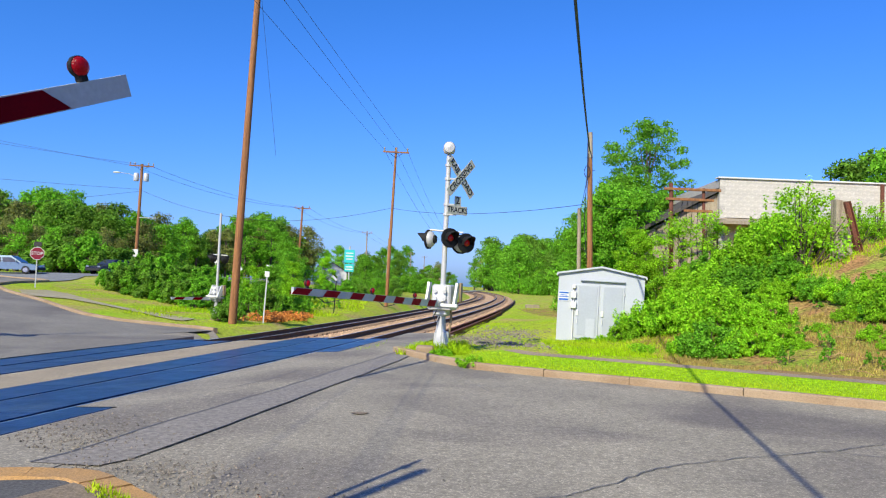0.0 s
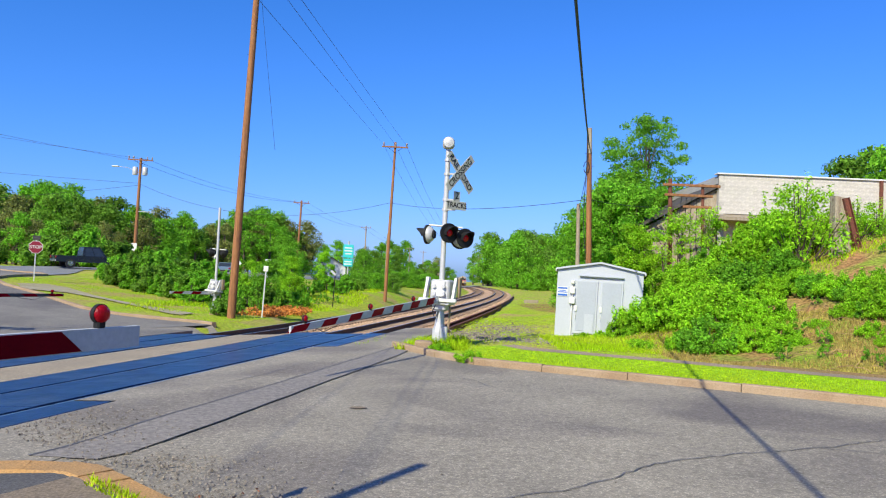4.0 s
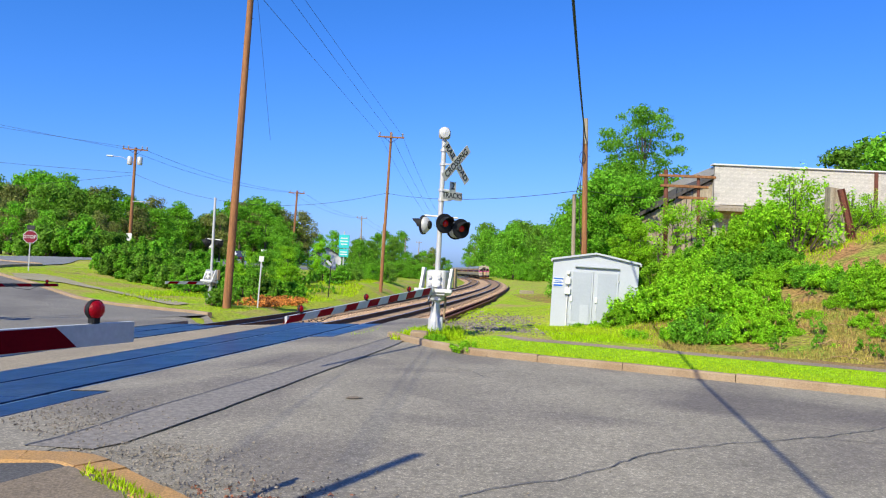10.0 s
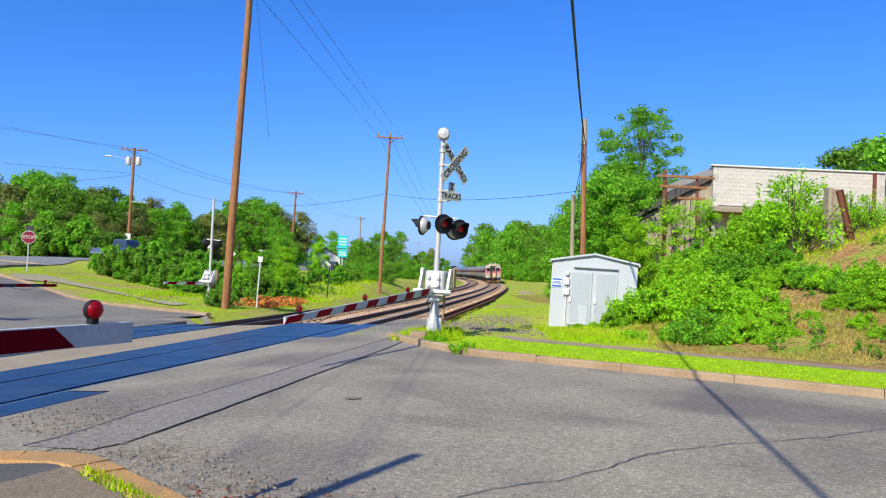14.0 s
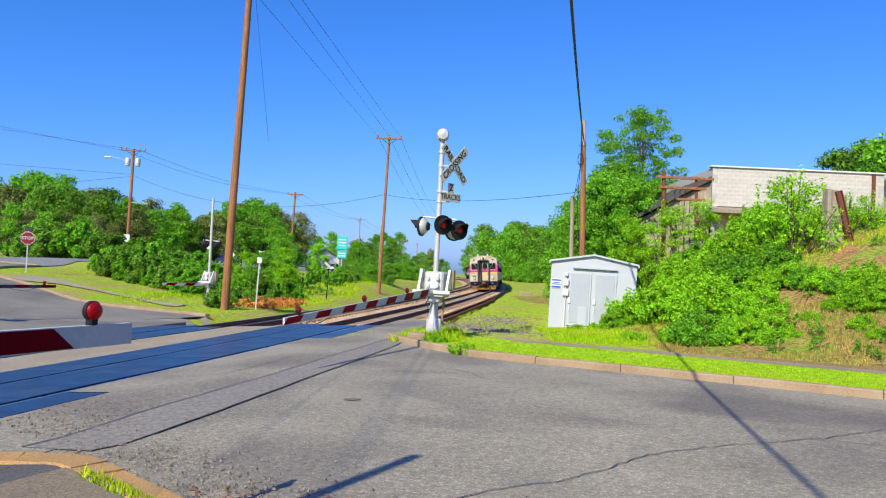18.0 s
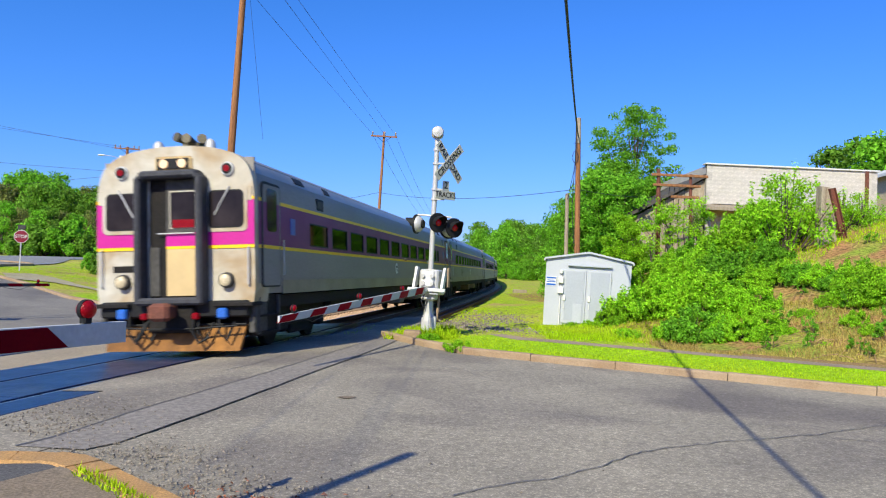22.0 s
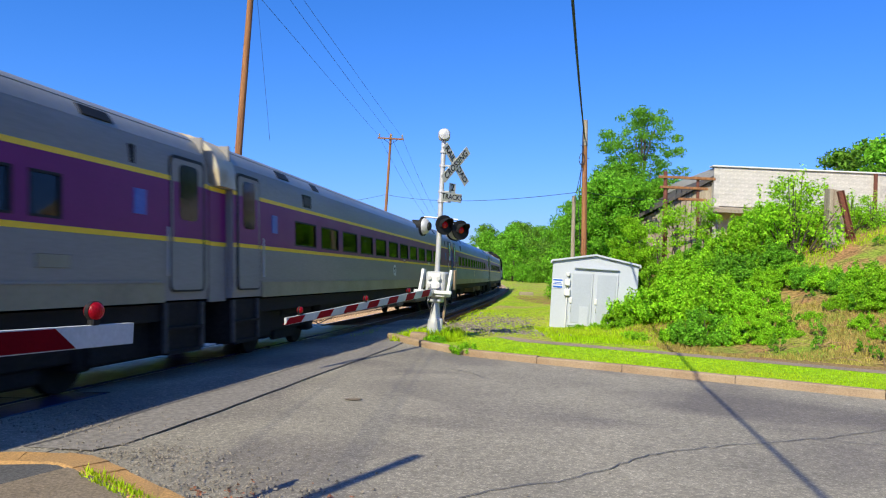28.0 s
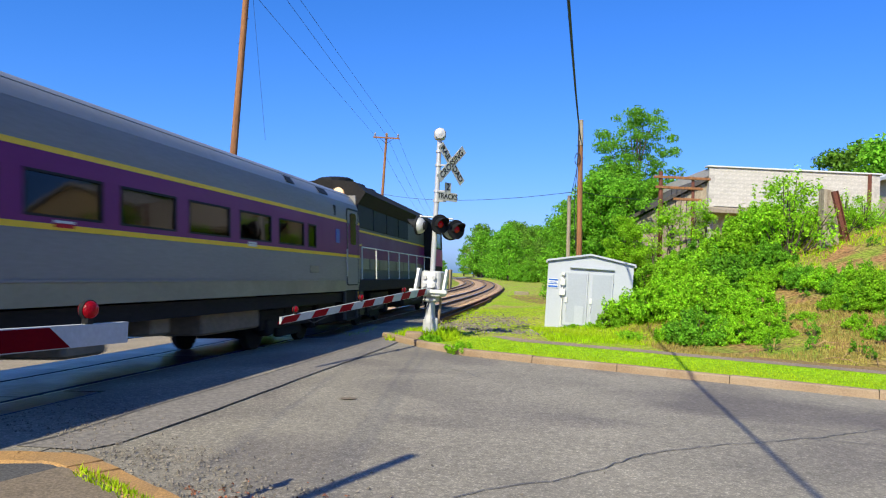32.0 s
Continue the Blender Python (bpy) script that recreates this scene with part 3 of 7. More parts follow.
def offset(line, d):
    out = []
    for i, p in enumerate(line):
        a, b = Vector(line[max(0, i - 1)]), Vector(line[min(len(line) - 1, i + 1)])
        t = (b - a).normalized()
        out.append((p[0] - t.y * d, p[1] + t.x * d))
    return out


# Verge, path and earth behind the right kerb (the line runs towards the right).
KR = KERB_R[2:]
sheet("verge", offset(KR, 0.19) + offset(KR, 1.98)[::-1], MOWN, 0.13, 0.5, "mown green grass strip behind the kerb", "grass")
sheet("pavement", offset(KR, 1.96) + offset(KR, 2.42)[::-1], PATH_DUST, 0.135, 0.5, "narrow dark asphalt footpath beside the verge", "path")
sheet("earth", offset(KR[4:], 2.4) + offset(KR[4:], 3.05)[::-1], LITTER, 0.13, 0.4, "reddish-brown leaf litter along the footpath", "earth")
# The near pavement by the camera.
NP = KERB_N[1:]
sheet("pavement", [(-13, 5.25)] + offset(NP, -0.31) + [(26, -14), (-13, -14)], NEAR_PATH, 0.085, 0.7, "dark asphalt footpath with a worn edge", "pavement")
sheet("earth", [(-3.1, 5.0), (-2.8, 5.68), (-2.6, 5.58), (-2.0, 5.03), (-1.2, 4.37), (-0.4, 3.87), (-0.6, 3.4), (-2.0, 4.0)], SOIL, 0.095, 0.3, "bare brown earth between path and kerb", "earth")
# Island path on the far left and the drive beside it.
sheet("pavement", [(-24.1, 41.2), (-23.6, 43.2), (-22.0, 42.6), (-19.2, 40.1), (-16.1, 38.2), (-13.6, 37.2), (-12.4, 36.4), (-12.5, 34.9), (-13.0, 34.9), (-15.3, 36.9), (-18.0, 38.6), (-20.4, 39.6), (-21.4, 39.0), (-22.3, 38.6)], ISLAND_PATH, 0.018, 0.5, "worn grey footpath across the grass island", "path")

# Patches and tar lines in the road.
def ribbon(name, line, width, mat, lift, label, category, wob=0.0, parent=None):
    pts = [Vector(p) for p in line]
    fine = []
    for a, b in zip(pts, pts[1:]):
        n = max(1, int((b - a).length / (0.11 if wob > 0.025 else 0.35)))
        fine += [a.lerp(b, i / n) for i in range(n)]
    fine.append(pts[-1])
    vs, rng = [], random.Random(len(line) * 7 + int(width * 1000))
    for i, p in enumerate(fine):
        d = (fine[min(i + 1, len(fine) - 1)] - fine[max(i - 1, 0)]).normalized()
        n = Vector((d.y, -d.x))
        c = p + n * rng.uniform(-wob, wob)
        w = width * rng.uniform(0.7, 1.3) if wob else width
        for k in (-1, 1):
            q = c + n * k * w / 2
            vs.append((q.x, q.y, height(q.x, q.y) + lift))
    sh = Shape().add(vs, [(2 * i, 2 * i + 1, 2 * i + 3, 2 * i + 2) for i in range(len(fine) - 1)])
    return tagged(part(name, sh, mat, parent), label, category, "", "structure")


TRENCH_U = [(-3.6, 6.5), (-3.46, 6.85), (-3.33, 7.66), (-3.14, 8.72), (-3.0, 9.31), (-2.67, 10.81), (-2.23, 12.98), (-1.95, 14.52), (-1.58, 16.35), (-1.11, 18.88), (-0.95, 20.0)]
TRENCH_L = [(-2.73, 7.26), (-2.53, 8.15), (-2.33, 9.25), (-2.13, 10.3), (-1.9, 11.6), (-1.67, 12.75), (-1.36, 14.4), (-1.04, 16.2), (-0.85, 17.5)]
sheet("road_patch", TRENCH_U + TRENCH_L[::-1] + [(-2.83, 6.8), (-3.0, 6.5)], PATCH, 0.014, 0.35, "dark asphalt trench patch along the tracks", "road patch")
ribbon("tar_line", TRENCH_U, 0.029, TAR, 0.017, "black tar line sealing the patch edge", "tar line", 0.012)
ribbon("tar_line", TRENCH_L, 0.014, TAR, 0.017, "black tar line sealing the patch edge", "tar line", 0.012)
for pts in (((0.2, 5.7), (0.66, 6.08), (1.05, 6.28), (1.37, 6.56), (1.62, 6.77), (1.77, 6.97), (2.16, 7.38), (2.53, 7.66), (2.88, 7.83), (3.27, 8.06), (3.7, 8.22), (4.05, 8.4), (4.55, 8.62), (4.95, 8.87), (5.64, 9.26), (7.2, 10.1)), ((4.33, 8.5), (4.7, 8.44), (5.08, 8.32), (6.2, 8.1)),
            ((-2.1, 13.09), (-1.3, 14.66), (-0.4, 16.4)), ((0.2, 13.3), (0.6, 12.9), (1.1, 12.95)), ((0.6, 12.9), (0.75, 12.3)), ((-3.2, 11.5), (-2.9, 12.6), (-2.75, 13.8))):
    ribbon("road_crack", pts, 0.014, TAR, 0.011, "dark wandering crack across the asphalt", "road crack", 0.028)
sheet("pothole", [(-1.2, 9.66), (-1.1, 9.61), (-1.0, 9.67), (-0.97, 9.76), (-1.07, 9.8), (-1.18, 9.74)], SOIL, 0.014, 0.1, "small brown pothole worn in the road", "pothole")

# ===== railway =====
def sweep(name, prof, s0, s1, step, mat, parent, side, label=""):
    """Draws an outline of (side, up) along the track."""
    ss = np.arange(s0, s1 + step / 2, step)
    vs = [on_track(s, side + a, b)[0] for s in ss for a, b in prof]
    n = len(prof)
    fs = [(i * n + k, (i + 1) * n + k, (i + 1) * n + (k + 1) % n, i * n + (k + 1) % n) for i in range(len(ss) - 1) for k in range(n)]
    fs += [tuple(range(n)), tuple((len(ss) - 1) * n + k for k in range(n - 1, -1, -1))]
    return part(name, Shape().add(vs, fs), mat, parent, label)


WEB = [(-0.07, -0.17), (0.07, -0.17), (0.07, -0.155), (0.015, -0.14), (0.012, -0.045), (0.036, -0.035), (0.036, -0.004), (-0.036, -0.004), (-0.036, -0.035), (-0.012, -0.045), (-0.015, -0.14), (-0.07, -0.155)]
HEAD = [(-0.034, -0.006), (0.034, -0.006), (0.03, 0.0), (-0.03, 0.0)]


def railway_track(name, centre, label):
    top = thing(name, Matrix.Identity(4), label, "railway track", "railway tracks", "structure")
    for g in (-0.753, 0.753):
        rail = sweep("rail", WEB, -70, 420, 2.0, RAIL_SIDE, top, centre + g)
        sweep("rail_head", HEAD, -70, 420, 2.0, RAIL_TOP, rail, centre + g, "polished steel running surface")
    tie = Shape().box((0, 0, -0.25), (2.6, 0.23, 0.16), ch=0.015).data("tie", TIE)
    for k in range(118):
        s = 10.6 + 0.52 * k
        part("tie", tie, TIE, top, m=track_pose(s, centre + random.uniform(-0.05, 0.05)) @ pose(0, 0, 0, 0, 0, random.uniform(-1.5, 1.5)))
    far = Shape()
    for k in range(420):
        s = 10.6 + 0.52 * (118 + k)
        far.box((0, 0, -0.25), (2.6, 0.23, 0.16), track_pose(s, centre))
    for k in range(60):
        far.box((0, 0, -0.25), (2.6, 0.23, 0.16), track_pose(-10.6 - 0.52 * k, centre))
    tagged(part("ties_far", far, TIE, top), kind="stuff")
    return top


near_track = railway_track("railway_track", 0.0, "near railway track with rusty rails on brown ballast")
far_track = railway_track("railway_track", FAR_TRACK, "second railway track with rusty rails on brown ballast")
BED = [(-7.2, -0.75), (-6.3, -0.235), (-4.27, -0.215), (-2.6, -0.25), (-1.6, -0.25), (0.0, -0.215), (1.75, -0.235), (2.9, -0.7), (-2.0, -1.0)]
bed = thing("ballast_bed", Matrix.Identity(4), "brown crushed-stone ballast bed under both tracks", "ballast", kind="structure")
sweep("ballast", BED[::-1], 9.6, 440, 2.0, BALLAST, bed, 0.0)
sweep("ballast", BED[::-1], -90, -9.6, 2.0, BALLAST, bed, 0.0)


def stones():
    rng = np.random.default_rng(4)
    n = 17000
    s = 9.7 + 70 * rng.random(n) ** 2.0
    l = rng.uniform(-6.6, 2.4, n)
    sh_v, sh_f = [], []
    base = np.array([(1, 0, 0), (-0.5, 0.87, 0), (-0.5, -0.87, 0), (0, 0, 1.1), (0, 0, -0.8)])
    ring = [(0, 1, 3), (1, 2, 3), (2, 0, 3), (1, 0, 4), (2, 1, 4), (0, 2, 4)]
    h, px, py = np.interp(s, TS, TH), np.interp(s, TS, TX), np.interp(s, TS, TY)
    up = np.interp(l, [-7.2, -6.3, -4.27, -2.6, -1.6, 0, 1.75, 2.9], [-0.75, -0.235, -0.215, -0.25, -0.25, -0.215, -0.235, -0.7]) + 0.0
    x, y, z = px + l * np.cos(h), py - l * np.sin(h), l * CANT + up
    r = rng.uniform(0.02, 0.05, n)
    a = rng.uniform(0, 6.28, n)
    for k in range(5):
        b = base[k] * 1.0
        sh_v.append(np.column_stack([x + r * (b[0] * np.cos(a) - b[1] * np.sin(a)), y + r * (b[0] * np.sin(a) + b[1] * np.cos(a)), z + r * b[2] * 0.8]))
    v = np.stack(sh_v, 1).reshape(-1, 3)
    f = (np.arange(n)[:, None, None] * 5 + np.array(ring)[None]).reshape(-1, 3)
    me = bpy.data.meshes.new("ballast_stones")
    me.from_pydata(v.tolist(), [], f.tolist())
    me.materials.append(STONE)
    tagged(part("ballast_stones", me, STONE, bed), kind="stuff")


stones()


def crossing_panels():
    top = thing("level_crossing", Matrix.Identity(4), "dark blue-grey rubber crossing panels between the rails", "crossing", kind="structure")
    cache = {}
    for c in (0.0, FAR_TRACK):
        runs = [(-0.675, 0.665, -9.4, 9.6), (-1.9 if c == 0 else -2.3, -0.80, -9.4, 10.6)]
        runs += [(0.81, 1.4, -9.4, -4.15), (0.81, 1.4, 4.6, 9.6)] if c == 0 else []
        for a, b, s0, s1 in runs:
            n = max(1, round((s1 - s0) / 2.42))
            for k in range(n):
                w, ln = b - a, (s1 - s0) / n
                key = (round(w, 3), round(ln, 3))
                if key not in cache:
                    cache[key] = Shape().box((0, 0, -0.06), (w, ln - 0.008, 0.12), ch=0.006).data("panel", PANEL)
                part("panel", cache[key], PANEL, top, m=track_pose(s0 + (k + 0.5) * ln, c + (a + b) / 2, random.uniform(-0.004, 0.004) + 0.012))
    # Asphalt wedges between and beside the tracks, flush with the rails.
    for a, b, s0, s1 in ((-3.46, -1.93, -14, 9.7), (0.81, 1.43, -4.1, 4.55), (1.43, 2.85, -22, 12.5), (-8.4, -6.62, -22, 12.5)):
        vs, fs, ss, cols = [], [], np.linspace(s0, s1, 24), np.linspace(a, b, 7)
        for s in ss:
            for k, c in enumerate(cols):
                q = on_track(s, c, 0.0)[0]
                vs.append((q.x, q.y, min(q.z, height(q.x, q.y)) + 0.008 if -6.4 < c < 1.8 else height(q.x, q.y) + 0.008))
            for c in (b, a):
                q = on_track(s, c, -0.3)[0]
                vs.append((q.x, q.y, min(q.z, height(q.x, q.y) - 0.25)))
        w = 9
        for i in range(len(ss) - 1):
            fs += [(w * i + k, w * i + (k + 1) % w, w * i + w + (k + 1) % w, w * i + w + k) for k in range(w)]
        part("asphalt_strip", Shape().add(vs, [f[::-1] for f in fs]), {-3.46: ASPHALT_SAND, -8.4: ASPHALT_OLD}.get(a, ASPHALT), top, smooth=True)


crossing_panels()
# A discarded rail lying on the ballast shoulder.
old_rail = thing("old_rail", Matrix.Identity(4), "rusty discarded rail lying along the ballast shoulder", "rail")
sweep("rail_length", [(a * 1.6, b * 1.5 - 0.05) for a, b in WEB], 13.5, 96, 2.0, RUST, old_rail, 2.3)
sweep("rail_length", [(a * 1.6, b * 1.5 - 0.13) for a, b in WEB], 11.0, 44, 2.0, RUST, old_rail, 2.55)


# ===== the train =====
CAR = 25.91


def car_profile(grow=0.0, lo=1.15):
    """Outline of a coach's end: straight sides and a softly rounded roof."""
    knots = [(1.565, 2.9), (1.55, 3.15), (1.495, 3.4), (1.36, 3.62), (1.08, 3.79), (0.6, 3.9), (0.0, 3.935), (-0.6, 3.9)]
    arc = []
    for i in range(6):
        q = [Vector(knots[max(0, min(len(knots) - 1, i + k))]) for k in (-1, 0, 1, 2)]
        for u in (0, 1 / 3, 2 / 3):
            arc.append(0.5 * (2 * q[1] + (q[2] - q[0]) * u + (2 * q[0] - 5 * q[1] + 4 * q[2] - q[3]) * u * u + (3 * q[1] - q[0] - 3 * q[2] + q[3]) * u ** 3))
    pts = [(1.53, lo), (1.565, lo + 0.25)] + [(v.x, v.y) for v in arc] + [(0.0, 3.935)]
    right = [(x + grow * (1 if z < 3.3 else 0.5), z + (grow if z > 3.3 else 0)) for x, z in pts]
    return right + [(-x, z) for x, z in right[-2::-1]]


def side_panel(x, y0, y1, z0, z1, t=0.004, sgn=1):
    """A thin plate on a car's side that follows its slight tumblehome."""
    sh = Shape()
    return sh.box((sgn * (x + t / 2), (y0 + y1) / 2, (z0 + z1) / 2), (t, y1 - y0, z1 - z0))


def rounded(cx, cz, w, h, r, n=4):
    """Outline of a rectangle with rounded corners."""
    out = []
    for k, (sx, sz) in enumerate(((1, 1), (-1, 1), (-1, -1), (1, -1))):
        for i in range(n + 1):
            a = math.pi / 2 * (k + i / n)
            out.append((cx + sx * (w / 2 - r) + r * math.cos(a), cz + sz * (h / 2 - r) + r * math.sin(a)))
    return out


def plate(outline, x0, x1):
    """A flat plate with the given (y, z) outline between two planes across x."""
    n = len(outline)
    vs = [(x, y, z) for x in (x0, x1) for y, z in outline]
    fs = [tuple(range(n - 1, -1, -1)), tuple(range(n, 2 * n))] + [(i, (i + 1) % n, n + (i + 1) % n, n + i) for i in range(n)]
    return vs, fs if x1 > x0 else [f[::-1] for f in fs]


def bogie(parent, y):
    b = part("bogie", Shape().box((1.05, y, 0.62), (0.14, 3.3, 0.42), ch=0.03).box((-1.05, y, 0.62), (0.14, 3.3, 0.42), ch=0.03).box((0, y, 0.6), (2.1, 0.9, 0.5), ch=0.03)
             .box((1.0, y, 0.36), (0.12, 1.3, 0.3), ch=0.03).box((-1.0, y, 0.36), (0.12, 1.3, 0.3), ch=0.03).box((0, y, 0.3), (1.2, 2.2, 0.16), ch=0.03).box((0, y, 0.92), (2.5, 2.6, 0.2), ch=0.03)
             .box((1.05, y, 0.84), (0.2, 0.9, 0.3), ch=0.03).box((-1.05, y, 0.84), (0.2, 0.9, 0.3), ch=0.03), DARK_STEEL, parent)
    for dy in (-1.27, 1.27):
        w = Shape()
        for sx in (-1, 1):
            w.cyl((sx * 0.69, y + dy, 0.457), (sx * 0.82, y + dy, 0.457), 0.457, 0.44, 24)
        w.cyl((-0.9, y + dy, 0.457), (0.9, y + dy, 0.457), 0.08, n=10)
        part("wheelset", w, DARK_STEEL, b, smooth=True)
        for sx in (-1, 1):
            part("axle_box", Shape().box((sx * 1.05, y + dy, 0.46), (0.26, 0.34, 0.34), ch=0.04), DARK_STEEL, b)


WIN_LO, WIN_HI = 2.14, 2.66
WINDOWS = [(-9.73 + 1.7 * k, -8.38 + 1.7 * k) for k in range(11)] + [(8.85, 9.36)]


BLUE_WINDOWS = [(a - 0.35, b - 0.35) for a, b in WINDOWS[:-1]] + [(9.05, 9.56)]


def pillars(y0, y1, windows):
    """The lengths of wall between the windows."""
    ys = [y0] + [q for w in windows for q in w] + [y1]
    return list(zip(ys[::2], ys[1::2]))


def coach_body(e, windows):
    """A hollow shell: floor, side walls with window openings, rounded roof and two ends."""
    outer = [q for q in car_profile() if q[1] >= 2.89]
    inner = [(x * 0.955, z - 0.07) for x, z in outer]
    sh = Shape().extrude([(1.565, WIN_HI)] + outer + [(-1.565, WIN_HI), (-1.5, WIN_HI)] + inner[::-1] + [(1.5, WIN_HI)], -e, e)
    sh.extrude([(-1.53, 1.15), (1.53, 1.15), (1.565, 1.4), (1.565, WIN_LO), (1.5, WIN_LO), (1.5, 1.3), (-1.5, 1.3), (-1.5, WIN_LO), (-1.565, WIN_LO), (-1.565, 1.4)], -e, e)
    for sg in (1, -1):
        for a, b in pillars(-e, e, windows):
            sh.box((sg * 1.5325, (a + b) / 2, (WIN_LO + WIN_HI) / 2), (0.065, b - a, WIN_HI - WIN_LO))
    for y in (-e + 0.03, e - 0.03):
        sh.box((0, y, 2.5), (2.98, 0.06, 2.4))
    return sh


def coach_seats(top):
    me = Shape().box((0, 0, 0.32), (0.96, 0.09, 0.98), ch=0.03).box((0, 0.26, 0.1), (0.96, 0.44, 0.12), ch=0.03).box((0, 0.2, -0.08), (0.5, 0.3, 0.24)).data("seat", SEAT)
    for k in range(20):
        for x in (-0.98, 0.98):
            part("seat", me, SEAT, top, m=pose(x, -8.3 + 0.87 * k, 1.5))


def coach(label, cab=False, silver=None, roof_mat=None, windows=WINDOWS, emblem=-0.4):
    """A single-level coach; its length lies along y, its leading end at -y."""
    silver, roof_mat = silver or SILVER, roof_mat or ROOF_SILVER
    top = thing("passenger_car", Matrix.Identity(4), label, "train car", "cars of the passing train")
    e = CAR / 2 - 0.32
    part("body", coach_body(e, windows), silver, top, smooth=True)
    coach_seats(top)
    part("inner_ceiling", Shape().box((0, 0, 3.3), (2.7, 2 * e - 0.3, 0.04)), WHITE, top)
    roof = [(x, z + 0.006) for x, z in car_profile() if z > 3.38]
    part("roof", Shape().extrude(roof, -e + 0.02, e - 0.02), roof_mat, top, "silver rounded roof", smooth=True)
    for sg in (1, -1):
        part("skirt", side_panel(1.556, -e + 1.2, e - 1.2, 1.13, 1.4, 0.014, sg), SKIRT, top)
        part("rub_rail", side_panel(1.565, -e + 1.15, e - 1.15, 1.402, 1.432, 0.02, sg), silver, top)
        band = Shape()
        for z0, z1 in ((2.07, WIN_LO), (WIN_HI, 2.88)):
            band.box((sg * 1.568, 0, (z0 + z1) / 2), (0.006, 2 * e, z1 - z0))
        for a, b in pillars(-e, e, windows):
            band.box((sg * 1.568, (a + b) / 2, (WIN_LO + WIN_HI) / 2), (0.006, b - a, WIN_HI - WIN_LO))
        part("purple_band", band, PURPLE, top, "purple band")
        part("yellow_stripe", side_panel(1.565, -e, e, 2.0, 2.068, 0.008, sg), YELLOW, top)
        part("yellow_stripe", side_panel(1.565, -e, e, 2.882, 2.95, 0.008, sg), YELLOW, top)
        # Windows in the purple band: a black rubber surround and a tinted pane.
        for a, b in windows:
            c, zc, w, h = (a + b) / 2, (WIN_LO + WIN_HI) / 2, b - a, WIN_HI - WIN_LO
            win = part("window", Shape().box((sg * 1.55, c, WIN_LO + 0.014), (0.05, w, 0.03)).box((sg * 1.55, c, WIN_HI - 0.014), (0.05, w, 0.03))
                       .box((sg * 1.55, a + 0.016, zc), (0.05, 0.034, h)).box((sg * 1.55, b - 0.016, zc), (0.05, 0.034, h)), BLACK, top)
            part("pane", Shape().box((sg * 1.548, c, zc), (0.01, w - 0.05, h - 0.05)), COACH_PANE, win)
        for y, mat in ((1.12, LENS), (6.07, WHITE)):
            part("label_strip", Shape().box((sg * 1.574, y, 2.055), (0.006, 0.34, 0.045)), mat, top, "small strip below a window")
            part("label_strip", Shape().box((sg * 1.574, y, 2.1), (0.006, 0.34, 0.03)), WHITE, top, "small white strip")
        # Doors by both ends, with steps below.
        for end in (-1, 1):
            c = end * (e - 0.6)
            d = part("side_door", Shape().add(*plate(rounded(c, 2.27, 0.96, 2.0, 0.12), sg * 1.558, sg * 1.578)), BLACK, top)
            part("door_leaf", Shape().add(*plate(rounded(c - end * 0.02, 2.26, 0.87, 1.92, 0.09), sg * 1.561, sg * 1.583)), silver, d)
            part("door_band", Shape().box((sg * 1.582, c, 2.475), (0.01, 0.82, 0.81)), PURPLE, d, "purple band")
            part("door_stripe", Shape().box((sg * 1.584, c, 2.034), (0.008, 0.82, 0.066)), YELLOW, d)
            part("door_pane", Shape().add(*plate(rounded(c, 2.74, 0.5, 0.82, 0.1), sg * 1.58, sg * 1.594)), GLASS, d)
            part("step_well", Shape().box((sg * 1.22, c, 0.76), (0.5, 1.0, 0.72)).box((sg * 1.35, c, 0.4), (0.36, 0.92, 0.06)).box((sg * 1.42, c, 0.74), (0.26, 0.92, 0.04)), DARK_STEEL, top)
            for dy in (-0.5, 0.5):
                part("step_post", Shape().box((sg * 1.5, c + dy, 0.76), (0.07, 0.07, 0.72), ch=0.01), STEP_GREY, top)
            part("notice", Shape().box((sg * 1.575, c - end * 1.2, 2.5), (0.012, 0.27, 0.34)), BLUE_NOTICE, top, "small blue and white square notice")
            part("grab_rail", Shape().cyl((sg * 1.61, c - end * 0.58, 1.5), (sg * 1.61, c - end * 0.58, 2.2), 0.015, n=6), GALV, top)
        part("roundel", Shape().cyl((sg * 1.565, emblem, 1.73), (sg * 1.573, emblem, 1.73), 0.185, n=20), WHITE, top, "round white emblem")
        part("roundel_mark", Shape().box((sg * 1.575, emblem, 1.79), (0.005, 0.22, 0.06)).box((sg * 1.575, emblem, 1.7), (0.005, 0.07, 0.14)), BLACK, top)
        part("number_board", Shape().box((sg * 1.549, -e + 3.7, 3.13), (0.03, 0.52, 0.28), ch=0.01), BLACK, top)
        part("number_glass", Shape().box((sg * 1.556, -e + 3.7, 3.13), (0.03, 0.4, 0.17), ch=0.008), STEP_GREY, top)
        part("side_lamp", Shape().box((sg * 1.545, e - 1.95, 3.12), (0.04, 0.13, 0.26), ch=0.01), BLACK, top)
        part("grille", Shape().box((sg * 1.568, e - 3.4, 1.66), (0.012, 0.55, 0.16), ch=0.01), SKIRT, top)
        part("roof_seam", Shape().cyl((sg * 1.345, -e + 0.1, 3.64), (sg * 1.345, e - 0.1, 3.64), 0.009, n=5), silver, top)
        for yv, lv in ((-10.1, 0.6), (-8.1, 0.4), (8.1, 0.4), (10.1, 0.6)):
            part("roof_vent", Shape().box((0, 0, 0), (0.17, lv, 0.03), ch=0.004), BLACK, top, m=pose(sg * 1.43, yv, 3.53, 0, sg * 55))
